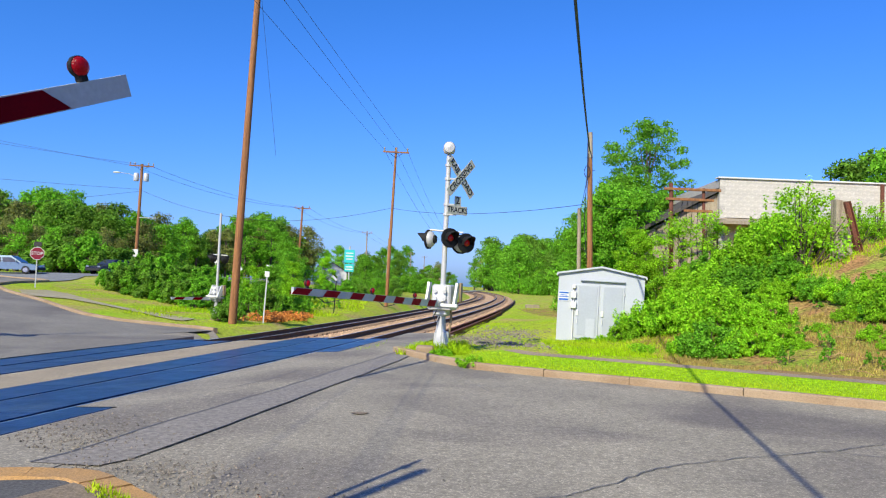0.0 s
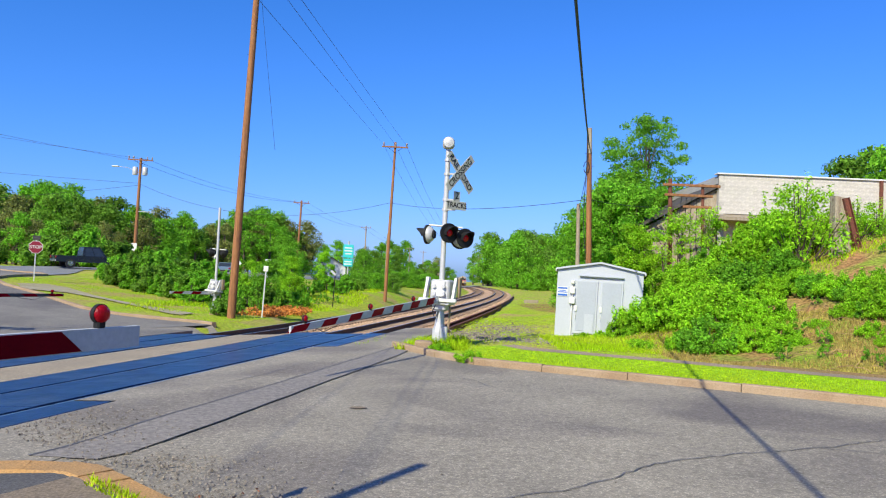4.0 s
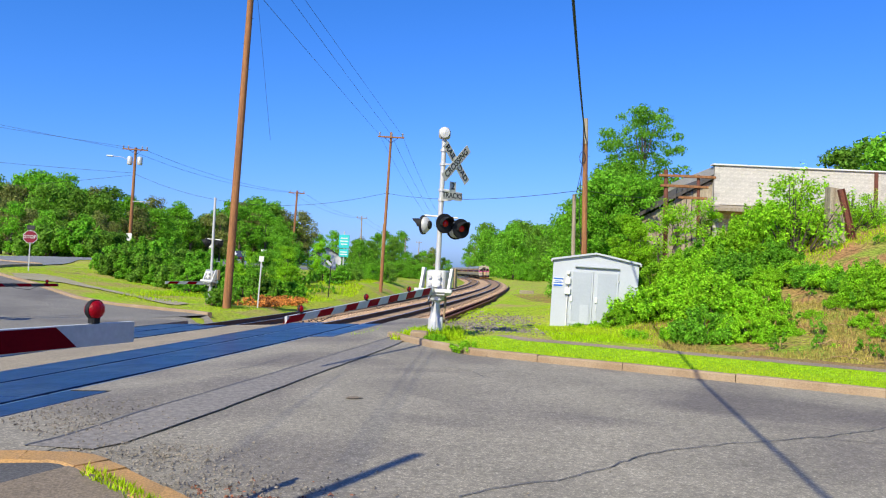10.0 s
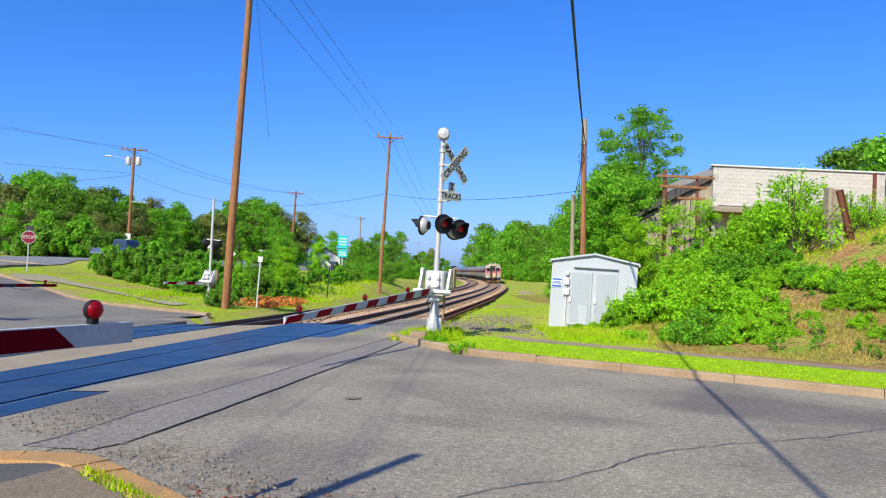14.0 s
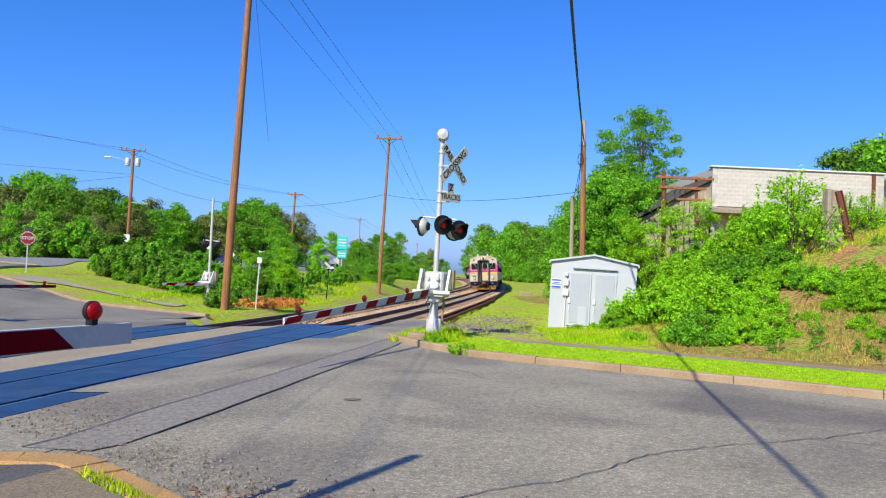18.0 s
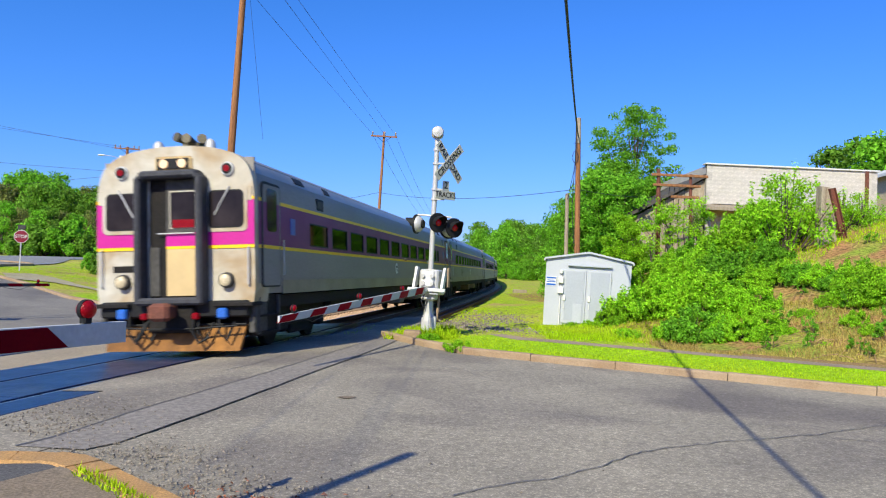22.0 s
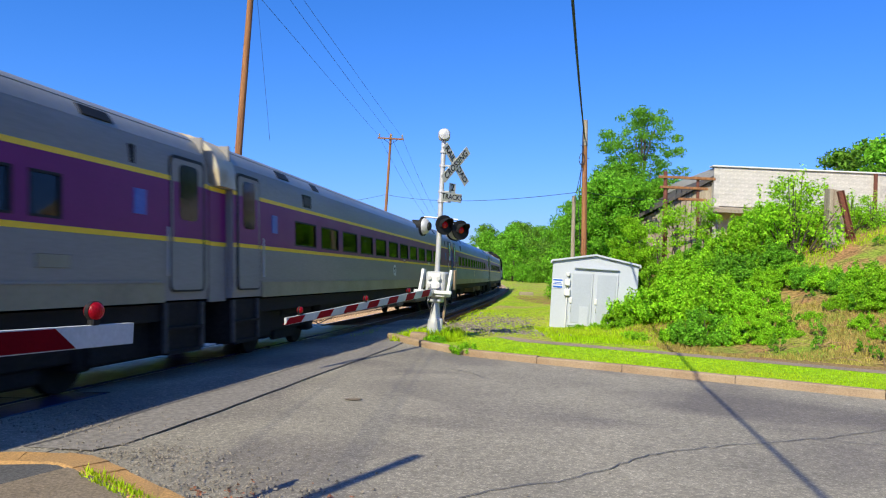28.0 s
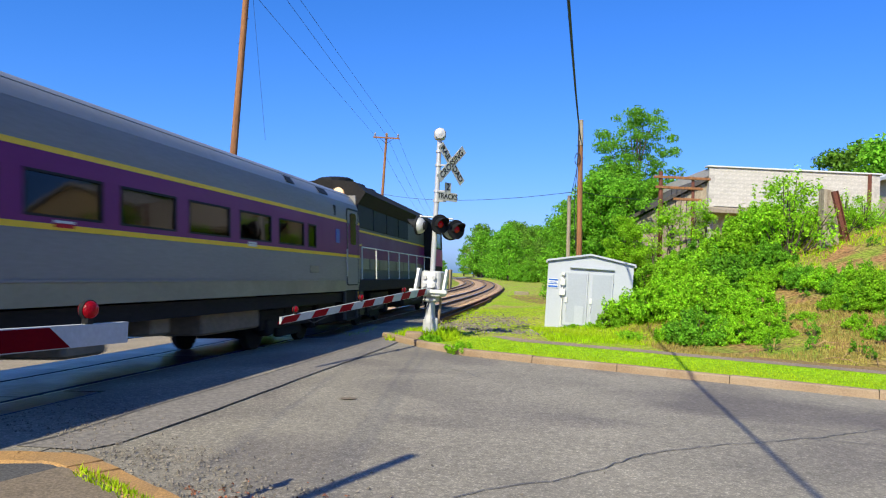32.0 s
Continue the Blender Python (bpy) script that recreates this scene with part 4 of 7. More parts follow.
    # Underfloor equipment.
    for y, ln, h, mat in ((-2.6, 1.6, 0.3, DARK_STEEL), (-0.6, 1.8, 0.34, DARK_STEEL), (1.95, 0.85, 0.66, UNDER_TAN), (3.65, 0.5, 0.52, UNDER_TAN), (5.95, 2.2, 0.62, UNDER_TAN), (-11.1, 1.7, 0.78, DARK_STEEL), (11.1, 1.7, 0.78, DARK_STEEL)):
        part("underfloor_box", Shape().box((0, y, 1.12 - h / 2), (2.5, ln, h), ch=0.04), mat, top)
    part("equipment_case", Shape().box((0, -6.05, 0.8), (2.6, 2.8, 0.58), ch=0.12), DARK_STEEL, top)
    part("air_reservoir", Shape().cyl((1.0, -4.3, 0.82), (1.0, -3.5, 0.82), 0.17, n=14), DARK_STEEL, top, smooth=True)
    part("underframe", Shape().box((0, 0, 0.98), (2.9, 2 * e - 1.0, 0.24)).box((0, 0, 0.86), (0.5, 2 * e - 3.0, 0.24)), DARK_STEEL, top)
    for y in (-9.0, 9.0):
        bogie(top, y)
    # Rubber gangways at the ends.
    for end in (-1, 1):
        if cab and end < 0:
            continue
        part("gangway", Shape().box((0, end * (e + 0.14), 2.35), (1.1, 0.3, 2.4), ch=0.05), BLACK, top)
        for sg in (1, -1):
            if end < 0:
                part("gap_shield", Shape().box((sg * 1.41, -e - 0.31, 2.05), (0.05, 0.58, 1.9), ch=0.01), silver, top)
                part("shield_band", Shape().box((sg * 1.438, -e - 0.31, 2.475), (0.01, 0.58, 0.81)), PURPLE, top, "purple band")
                for z in (2.034, 2.916):
                    part("shield_stripe", Shape().box((sg * 1.44, -e - 0.31, z), (0.01, 0.58, 0.066)), YELLOW, top)
        if end < 0:
            part("end_fairing", Shape().extrude([q for q in car_profile(0.01) if q[1] > 2.95], -e - 0.5, -e + 0.14), CREAM, top, "pale worn roof fairing", smooth=True)
        else:
            part("end_fairing", Shape().extrude(car_profile(-0.04), e + 0.003, e + 0.08), DARK_STEEL, top, smooth=True)
        part("coupler", Shape().box((0, end * (e + 0.1), 0.87), (0.3, 0.5, 0.3), ch=0.04), DARK_STEEL, top)
    if cab:
        y = -e
        face = [(x * 0.995, z) for x, z in car_profile(0, 1.0)]
        part("cab_front", Shape().extrude(face, y - 0.16, y + 0.5), CREAM, top, "cream cab front with rust streaks", smooth=True)
        for sg in (-1, 1):
            part("front_band", Shape().box((sg * 1.055, y - 0.167, 2.48), (1.0, 0.012, 0.82)), MAGENTA, top, "magenta band")
            part("front_stripe", Shape().box((sg * 1.055, y - 0.169, 2.035), (1.0, 0.012, 0.06)), YELLOW, top)
            part("front_stripe", Shape().box((sg * 1.49, y - 0.169, 2.92), (0.13, 0.012, 0.06)), YELLOW, top)
            fw = part("cab_window", Shape().extrude(rounded(sg * 1.02, 2.74, 0.82, 0.86, 0.1), y - 0.19, y - 0.15), CREAM, top, "pale window surround")
            part("brow", Shape().box((sg * 1.02, y - 0.172, 3.0), (1.0, 0.018, 0.26), ch=0.008), CREAM, top)
            part("seal", Shape().extrude(rounded(sg * 1.02, 2.73, 0.69, 0.7, 0.1), y - 0.194, y - 0.16), BLACK, fw)
            part("pane", Shape().extrude(rounded(sg * 1.02, 2.73, 0.63, 0.64, 0.08), y - 0.199, y - 0.16), GLASS, fw)
            part("wiper", Shape().cyl((sg * 1.1, y - 0.21, 3.14), (sg * 0.8, y - 0.21, 2.62), 0.016, n=5), GALV, fw)
            part("marker_lamp", Shape().cyl((sg * 1.05, y - 0.16, 3.47), (sg * 1.05, y - 0.21, 3.47), 0.135, 0.12, 18), GALV, top)
            part("marker_bezel", Shape().cyl((sg * 1.05, y - 0.205, 3.47), (sg * 1.05, y - 0.222, 3.47), 0.1, n=16), BLACK, top)
            part("marker_lens", Shape().cyl((sg * 1.05, y - 0.22, 3.47), (sg * 1.05, y - 0.24, 3.47), 0.06, n=16), LENS, top)
            part("headlight", Shape().cyl((sg * 1.02, y - 0.14, 1.42), (sg * 1.02, y - 0.27, 1.42), 0.15, 0.13, 18), STEP_GREY, top)
            part("headlight_lens", Shape().lathe([(0.115, 0), (0.1, 0.03), (0.05, 0.05), (0.005, 0.055)], pose(sg * 1.02, y - 0.268, 1.42, 90), 16), CLEAR, top)
            part("grab_rail", Shape().tube([(sg * 1.45, y - 0.16, 1.3), (sg * 1.45, y - 0.22, 1.34), (sg * 1.45, y - 0.22, 2.0), (sg * 1.45, y - 0.16, 2.04)], 0.016), GALV, top)
            part("corner_step", Shape().box((sg * 1.46, y + 0.2, 0.74), (0.12, 0.6, 0.6), ch=0.02), STEP_GREY, top)
            part("pilot_step", Shape().box((sg * 1.2, y - 0.1, 0.98), (0.75, 0.5, 0.07), ch=0.01), DARK_STEEL, top)
            part("jumper_plug", Shape().box((sg * 0.98, y - 0.28, 0.82), (0.2, 0.14, 0.2), ch=0.03), BLUE, top, "blue electrical socket")
            part("brake_hose", Shape().tube([(sg * 0.42, y - 0.3, 0.75), (sg * 0.48, y - 0.45, 0.5), (sg * 0.6, y - 0.45, 0.3), (sg * 0.75, y - 0.35, 0.4)], 0.03), BLACK, top)
            part("hose_cock", Shape().box((sg * 0.5, y - 0.36, 0.78), (0.12, 0.12, 0.12), ch=0.02), LENS, top, "red hose fitting")
        fr = part("door_frame", Shape().box((-0.6, y - 0.3, 2.2), (0.13, 0.34, 2.3), ch=0.04).box((0.6, y - 0.3, 2.2), (0.13, 0.34, 2.3), ch=0.04)
                  .box((0, y - 0.3, 3.38), (1.15, 0.34, 0.14), ch=0.04).box((0, y - 0.3, 1.05), (1.33, 0.34, 0.14), ch=0.04)
                  .box((-0.55, y - 0.3, 3.33), (0.17, 0.34, 0.16), ch=0.06).box((0.55, y - 0.3, 3.33), (0.17, 0.34, 0.16), ch=0.06), FRAME_GREY, top, "black rubber gangway frame")
        part("recess", Shape().box((0, y - 0.155, 2.15), (0.97, 0.03, 2.4)), DARK_STEEL, fr)
        part("end_door", Shape().box((0.16, y - 0.185, 1.58), (0.62, 0.03, 0.88), ch=0.01), TAN, fr, "tan lower half of the end door")
        part("end_door_top", Shape().box((0.16, y - 0.186, 2.8), (0.62, 0.03, 1.0), ch=0.01), STEP_GREY, fr)
        part("end_door_stripe", Shape().box((0.16, y - 0.189, 2.04), (0.62, 0.03, 0.05)), YELLOW, fr)
        part("door_rail", Shape().cyl((-0.3, y - 0.24, 2.3), (0.42, y - 0.24, 2.3), 0.014, n=6), GALV, fr)
        part("warning_plate", Shape().box((0.2, y - 0.22, 2.48), (0.42, 0.012, 0.15)), LENS, fr, "red plate")
        part("jamb_panel", Shape().box((-0.38, y - 0.19, 1.6), (0.2, 0.03, 0.9)), STEP_GREY, fr)
        part("end_door_band", Shape().box((0.16, y - 0.188, 2.19), (0.62, 0.03, 0.25)), MAGENTA, fr, "magenta band")
        part("end_door_glass", Shape().box((0.18, y - 0.19, 2.74), (0.54, 0.03, 0.72), ch=0.012), CREAM, fr, "pale window rim")
        part("end_door_pane", Shape().box((0.18, y - 0.196, 2.74), (0.49, 0.03, 0.67), ch=0.012), GLASS, fr)
        part("headlight_box", Shape().box((0, y - 0.17, 3.6), (0.74, 0.1, 0.27), ch=0.04), TAN, top)
        part("lamp_recess", Shape().box((0, y - 0.216, 3.6), (0.64, 0.02, 0.2), ch=0.008), BLACK, top)
        for dx in (-0.18, 0.18):
            part("headlamp", Shape().cyl((dx, y - 0.22, 3.6), (dx, y - 0.24, 3.6), 0.085, n=16), LAMP_WARM, top)
        part("number_panel", Shape().box((-1.02, y - 0.166, 1.66), (0.42, 0.008, 0.12)), DARK_STEEL, top)
        part("buffer_beam", Shape().box((0, y - 0.1, 0.9), (2.9, 0.3, 0.3), ch=0.03), BLACK, top)
        part("pilot", Shape().add([(-1.36, y - 0.1, 0.6), (1.36, y - 0.1, 0.6), (1.3, y - 0.3, 0.14), (-1.3, y - 0.3, 0.14), (-1.36, y - 0.04, 0.6), (1.36, y - 0.04, 0.6), (1.3, y - 0.22, 0.14), (-1.3, y - 0.22, 0.14)],
             [(0, 1, 2, 3), (7, 6, 5, 4), (0, 4, 5, 1), (3, 2, 6, 7), (0, 3, 7, 4), (1, 5, 6, 2)]), RUST_PAINT, top, "rust-orange snow plough pilot")
        part("draft_gear", Shape().box((0, y - 0.2, 0.72), (0.9, 0.3, 0.5), ch=0.04), DARK_STEEL, top)
        part("cut_lever", Shape().tube([(-1.3, y - 0.36, 0.6), (-0.4, y - 0.42, 0.55), (0.4, y - 0.42, 0.55), (1.3, y - 0.36, 0.6)], 0.018), BLACK, top)
        part("pilot_rail", Shape().cyl((-1.36, y - 0.13, 0.61), (1.36, y - 0.13, 0.61), 0.025, n=6), BLACK, top)
        for dx in (-0.85, -0.55, 0.5, 0.9):
            part("hanging_chain", Shape().tube([(dx, y - 0.26, 0.8), (dx + 0.06, y - 0.4, 0.48), (dx + 0.2, y - 0.38, 0.34), (dx + 0.3, y - 0.26, 0.66)], 0.024, 6), BLACK, top)
        part("coupler", Shape().box((0, y - 0.35, 0.87), (0.26, 0.7, 0.26), ch=0.05).box((0.02, y - 0.72, 0.87), (0.4, 0.26, 0.32), ch=0.06), RUST, top)
        horn = part("horn", Shape().box((0.06, y + 0.55, 4.0), (0.36, 0.4, 0.18), ch=0.02), TAN_HORN, top)
        for dx in (-0.12, 0.0, 0.12):
            part("horn_bell", Shape().cyl((0.06 + dx, y + 0.7, 4.1), (0.06 + dx * 2.2, y + 0.18 + abs(dx), 4.12 + 0.5 * abs(dx - 0.06)), 0.03, 0.095, 12), TAN_HORN, horn)
        for dx in (-0.62, 0.45):
            part("roof_light", Shape().lathe([(0.1, 0), (0.1, 0.16), (0.08, 0.23), (0.04, 0.27), (0.01, 0.28)], pose(dx, y + 0.4, 3.88), 12), GALV, top, smooth=True)
    return top


LAMP_WARM = material("warm_headlamp", (0.6, 0.5, 0.35), rough=0.2, scale=9, bump=0, glow=(1.0, 0.5, 0.14), glow_strength=0.6)


def locomotive():
    top = thing("locomotive", Matrix.Identity(4), "dark diesel locomotive with a purple band pushing the train", "locomotive", "cars of the passing train")
    L = 18.0
    y0, y1 = -L / 2 + 1.6, L / 2 - 4.6
    part("frame", Shape().box((0, 0, 1.25), (3.0, L, 0.35), ch=0.03), DARK_STEEL, top)
    hood = [(1.05, 1.4), (1.05, 3.95), (0.85, 4.3), (0, 4.42), (-0.85, 4.3), (-1.05, 3.95), (-1.05, 1.4)]
    part("hood", Shape().extrude(hood, y0, y1), material("loco_grey", (0.13, 0.125, 0.11), (0.09, 0.086, 0.08), rough=0.55, spec=0.3, scale=1.2, grain=14, grain_amount=0.08), top)
    part("hood_roof", Shape().extrude([(1.1, 3.7), (1.34, 4.05), (1.0, 4.38), (0, 4.5), (-1.0, 4.38), (-1.34, 4.05), (-1.1, 3.7)], y0 - 0.05, y1), DARK_STEEL, top)
    part("hood_end", Shape().box((0, y0 - 0.02, 3.2), (2.12, 0.04, 2.0), ch=0.01), DARK_STEEL, top)
    for k in range(4):
        part("radiator_grille", Shape().box((1.06, y0 + 0.95 + k * 2.0, 3.38), (0.04, 1.9, 0.74), ch=0.01), BLACK, top)
    for k in range(3):
        part("roof_fan", Shape().lathe([(0.62, 0), (0.62, 0.14), (0.5, 0.2), (0.1, 0.2)], pose(0, y0 + 1.2 + 1.5 * k, 4.48), 18), BLACK, top)
    part("exhaust_stack", Shape().box((0, 0.6, 4.6), (0.6, 0.9, 0.3), ch=0.05), BLACK, top)
    for sg in (1, -1):
        part("purple_band", Shape().box((sg * 1.062, (y0 + y1) / 2, 2.45), (0.02, y1 - y0 - 0.1, 0.8)), PURPLE, top, "purple band")
        part("yellow_stripe", Shape().box((sg * 1.066, (y0 + y1) / 2, 2.9), (0.02, y1 - y0 - 0.1, 0.06)), YELLOW, top)
        for k in range(8):
            part("hood_door", Shape().box((sg * 1.07, y0 + 0.7 + k * 1.35, 1.9), (0.03, 1.2, 0.34), ch=0.01), SKIRT, top)
        posts = Shape()
        for k in range(8):
            yy = -L / 2 + 0.6 + k * 1.75
            posts.cyl((sg * 1.45, yy, 1.4), (sg * 1.45, yy, 2.35), 0.02, n=6)
        part("handrail", posts.cyl((sg * 1.45, -L / 2 + 0.6, 2.35), (sg * 1.45, L / 2 - 5.1, 2.35), 0.02, n=6), WHITE, top, "white handrail")
        part("step_rail", Shape().tube([(sg * 1.45, -L / 2 + 0.05, 0.9), (sg * 1.45, -L / 2 + 0.05, 2.35), (sg * 1.45, -L / 2 + 0.5, 2.4)], 0.03), YELLOW, top, "yellow grab rail")
        part("steps", Shape().box((sg * 1.35, -L / 2 + 0.3, 0.75), (0.3, 0.5, 0.7), ch=0.02), BLACK, top)
        part("fuel_tank", Shape().box((sg * 0.7, 0, 0.75), (1.3, 4.2, 0.75), ch=0.1), DARK_STEEL, top)
    cab = part("cab", Shape().extrude([(1.5, 1.4), (1.5, 3.7), (1.2, 4.25), (0, 4.42), (-1.2, 4.25), (-1.5, 3.7), (-1.5, 1.4)], y1, L / 2 - 1.9), DARK_STEEL, top)
    for sg in (1, -1):
        part("cab_side_window", Shape().box((sg * 1.51, L / 2 - 3.2, 3.2), (0.03, 1.3, 0.7), ch=0.02), GLASS, cab)
        part("cab_band", Shape().box((sg * 1.508, L / 2 - 3.2, 2.4), (0.02, 2.5, 0.8)), MAGENTA, cab)
    part("nose", Shape().box((0, L / 2 - 1.2, 2.3), (2.2, 1.5, 1.9), ch=0.2), MAGENTA, top)
    part("rear_lamp", Shape().cyl((0.5, y0 - 0.04, 4.05), (0.5, y0 - 0.12, 4.05), 0.17, n=16), LAMP_WARM, top)
    part("coupler", Shape().box((0, -L / 2 - 0.2, 0.87), (0.3, 0.5, 0.3), ch=0.04), DARK_STEEL, top)
    for y in (-5.4, 5.4):
        bogie(top, y)
    return top


FADED = material("faded_trace", (0.17, 0.14, 0.11), (0.22, 0.19, 0.16), rough=0.7, scale=4, grain=9, bump=0)
cab_car = coach("silver and purple cab car leading the passing train", cab=True)
first_coach = coach("silver passenger coach with a purple band and yellow stripes")
blue_coach = coach("blue-grey passenger coach with a purple band and yellow stripes", silver=SILVER_BLUE, roof_mat=ROOF_BLUE, windows=BLUE_WINDOWS, emblem=-0.75)
cars = [cab_car, first_coach] + [copy_thing(first_coach, Matrix.Identity(4)) for _ in range(3)] + [blue_coach, copy_thing(first_coach, Matrix.Identity(4))]
for sg in (1, -1):
    part("faded_emblem", Shape().box((sg * 1.567, -6.3, 1.66), (0.006, 0.36, 0.5)).box((sg * 1.567, -5.85, 1.68), (0.006, 0.5, 0.13)), FADED, first_coach, "brown trace of a removed emblem")
for x, y in ((-0.75, 11.6), (0.75, 11.6)):
    part("roof_light", Shape().lathe([(0.1, 0), (0.1, 0.12), (0.07, 0.2), (0.01, 0.23)], pose(x, y, 3.88), 12), GALV, cars[5], smooth=True)
part("roof_hatch", Shape().box((0, 0, 0), (0.3, 0.72, 0.02), ch=0.004), CREAM, cars[5], "pale roof hatch", m=pose(1.39, 11.4, 3.6, 0, 50))
loco = locomotive()
SPEED = 17.56


LAG_T = [0, 17, 19, 20, 21, 22, 23, 24, 25, 28, 29.5, 31, 32]
LAG_S = [-0.9, -0.95, -1.1, -1.0, -0.8, -0.3, -0.02, 0.18, 0.18, 0.08, 0.45, 0.8, 1.0]


def train_at(t):
    """Place of the train's leading end along the track; it slows a little on the crossing."""
    return SPEED * (22 - t) + float(np.interp(t, LAG_T, LAG_S))


def train_motion():
    times = [0, 2, 4, 6, 8, 10, 12, 14, 16, 17, 18, 19, 20, 20.5, 21, 21.5, 22, 22.5, 23, 23.5, 24, 24.5, 25, 26, 27, 28, 29, 30, 31, 32]
    for i, car in enumerate(cars):
        walk(car, [(t, track_pose(train_at(t) + CAR * (i + 0.5))) for t in times])
    walk(loco, [(t, track_pose(train_at(t) + CAR * 7 + 9.3)) for t in times])


# ===== crossing signals =====
def flasher(parent, at, yaw, back=None):
    """A round black signal head with a hood; it faces -y turned by yaw."""
    m = pose(*at, 0, 0, yaw)
    head = part("signal_head", Shape().cyl((0, 0.03, 0), (0, -0.02, 0), 0.245, n=28).cyl((0, 0.03, 0), (0, 0.2, 0), 0.14, 0.1, 20), BLACK, parent, "black round signal head", m=m)
    hood = Shape()
    n = 14
    ring = [math.radians(-20 + 220 * k / n) for k in range(n + 1)]
    vs = [(0.16 * math.cos(a), -0.02, 0.16 * math.sin(a)) for a in ring] + [(0.15 * math.cos(a), -0.02 - 0.28 * (0.35 + 0.65 * max(0, math.sin(a))), 0.16 * math.sin(a)) for a in ring]
    vs += [(0.15 * math.cos(a), -0.02, 0.15 * math.sin(a)) for a in ring] + [(0.14 * math.cos(a), -0.02 - 0.28 * (0.35 + 0.65 * max(0, math.sin(a))), 0.15 * math.sin(a)) for a in ring]
    w = n + 1
    for k in range(n):
        hood.f += [(k, k + 1, w + k + 1, w + k), (2 * w + k, 3 * w + k, 3 * w + k + 1, 2 * w + k + 1), (w + k, w + k + 1, 3 * w + k + 1, 3 * w + k)]
    hood.v = vs
    part("hood", hood, BLACK, head)
    part("lens", Shape().lathe([(0.085, 0), (0.075, 0.025), (0.05, 0.04), (0.01, 0.045)], pose(0, -0.02, 0, 90), 20), LENS_DIM, head, smooth=True)
    part("housing", Shape().lathe([(0.21, 0), (0.2, 0.05), (0.15, 0.11), (0.07, 0.15), (0.01, 0.16)], pose(0, 0.03, 0, -90), 20), back or GALV, head, smooth=True)


def gate_arm(parent, length, z, first, lamps=(), taper=(0.16, 0.12), lamp_r=0.058, paint=None):
    """The striped barrier arm; it runs along +y of its own space from the pivot."""
    h0, h1 = taper
    arm = part("gate_arm", Shape().add([(-0.02, 0.3, -h0 / 2), (0.02, 0.3, -h0 / 2), (0.02, 0.3, h0 / 2), (-0.02, 0.3, h0 / 2),
                                        (-0.02, length, -h1 / 2), (0.02, length, -h1 / 2), (0.02, length, h1 / 2), (-0.02, length, h1 / 2)],
                                       [(3, 2, 1, 0), (4, 5, 6, 7), (0, 1, 5, 4), (2, 3, 7, 6), (1, 2, 6, 5), (0, 4, 7, 3)]), paint or ARM_WHITE, parent, "barrier arm coloured dark for its shaded side" if paint else "white barrier arm with red bands")
    part("arm_bracket", Shape().box((0, 0.1, 0), (0.1, 0.7, 0.12), ch=0.02), GALV, arm)
    band, y, slant = 0.51, length - first, 0.14
    k = 0
    while y > 0.5:
        if k % 2 == 0:
            a, b = max(0.34, y - band), y
            for sx in (-1, 1):
                x0 = sx * 0.0215
                hh = h0 + (h1 - h0) * ((a + b) / 2 - 0.3) / (length - 0.3) - 0.012
                sh = Shape().add([(x0, a + slant, -hh / 2), (x0, b + slant, -hh / 2), (x0, b, hh / 2), (x0, a, hh / 2),
                                  (x0 + sx * 0.003, a + slant, -hh / 2), (x0 + sx * 0.003, b + slant, -hh / 2), (x0 + sx * 0.003, b, hh / 2), (x0 + sx * 0.003, a, hh / 2)],
                                 [(0, 1, 2, 3), (7, 6, 5, 4), (0, 4, 5, 1), (2, 6, 7, 3), (1, 5, 6, 2), (0, 3, 7, 4)])
                part("red_band", sh, RED_FAR if length > 5 else RED_BAND, arm)
        y -= band
        k += 1
    for yy in lamps:
        zl = h1 / 2 + 0.025 + lamp_r
        lamp = part("arm_lamp", Shape().box((0, yy, h1 / 2 + 0.02), (0.05, 0.06, 0.05), ch=0.01).cyl((-0.014, yy, zl), (0.014, yy, zl), lamp_r, n=20), BLACK, arm, "lamp on the arm")
        for sx in (-1, 1):
            part("lens", Shape().lathe([(lamp_r * 0.92, 0), (lamp_r * 0.8, 0.018), (lamp_r * 0.48, 0.03), (0.006, 0.034)], pose(sx * 0.014, yy, zl, 0, 90 * sx), 18), LENS, lamp, "red lens", smooth=True)
        if length > 5:
            part("cable", Shape().tube([(0.0, yy - 0.03, h1 / 2 + 0.02), (0.03, yy - 0.3, -0.02), (0.03, yy - 0.7, -0.16), (0.03, yy - 1.2, -0.1), (0.03, yy - 1.5, 0)], 0.008, 5), WIRE, arm)
    return arm


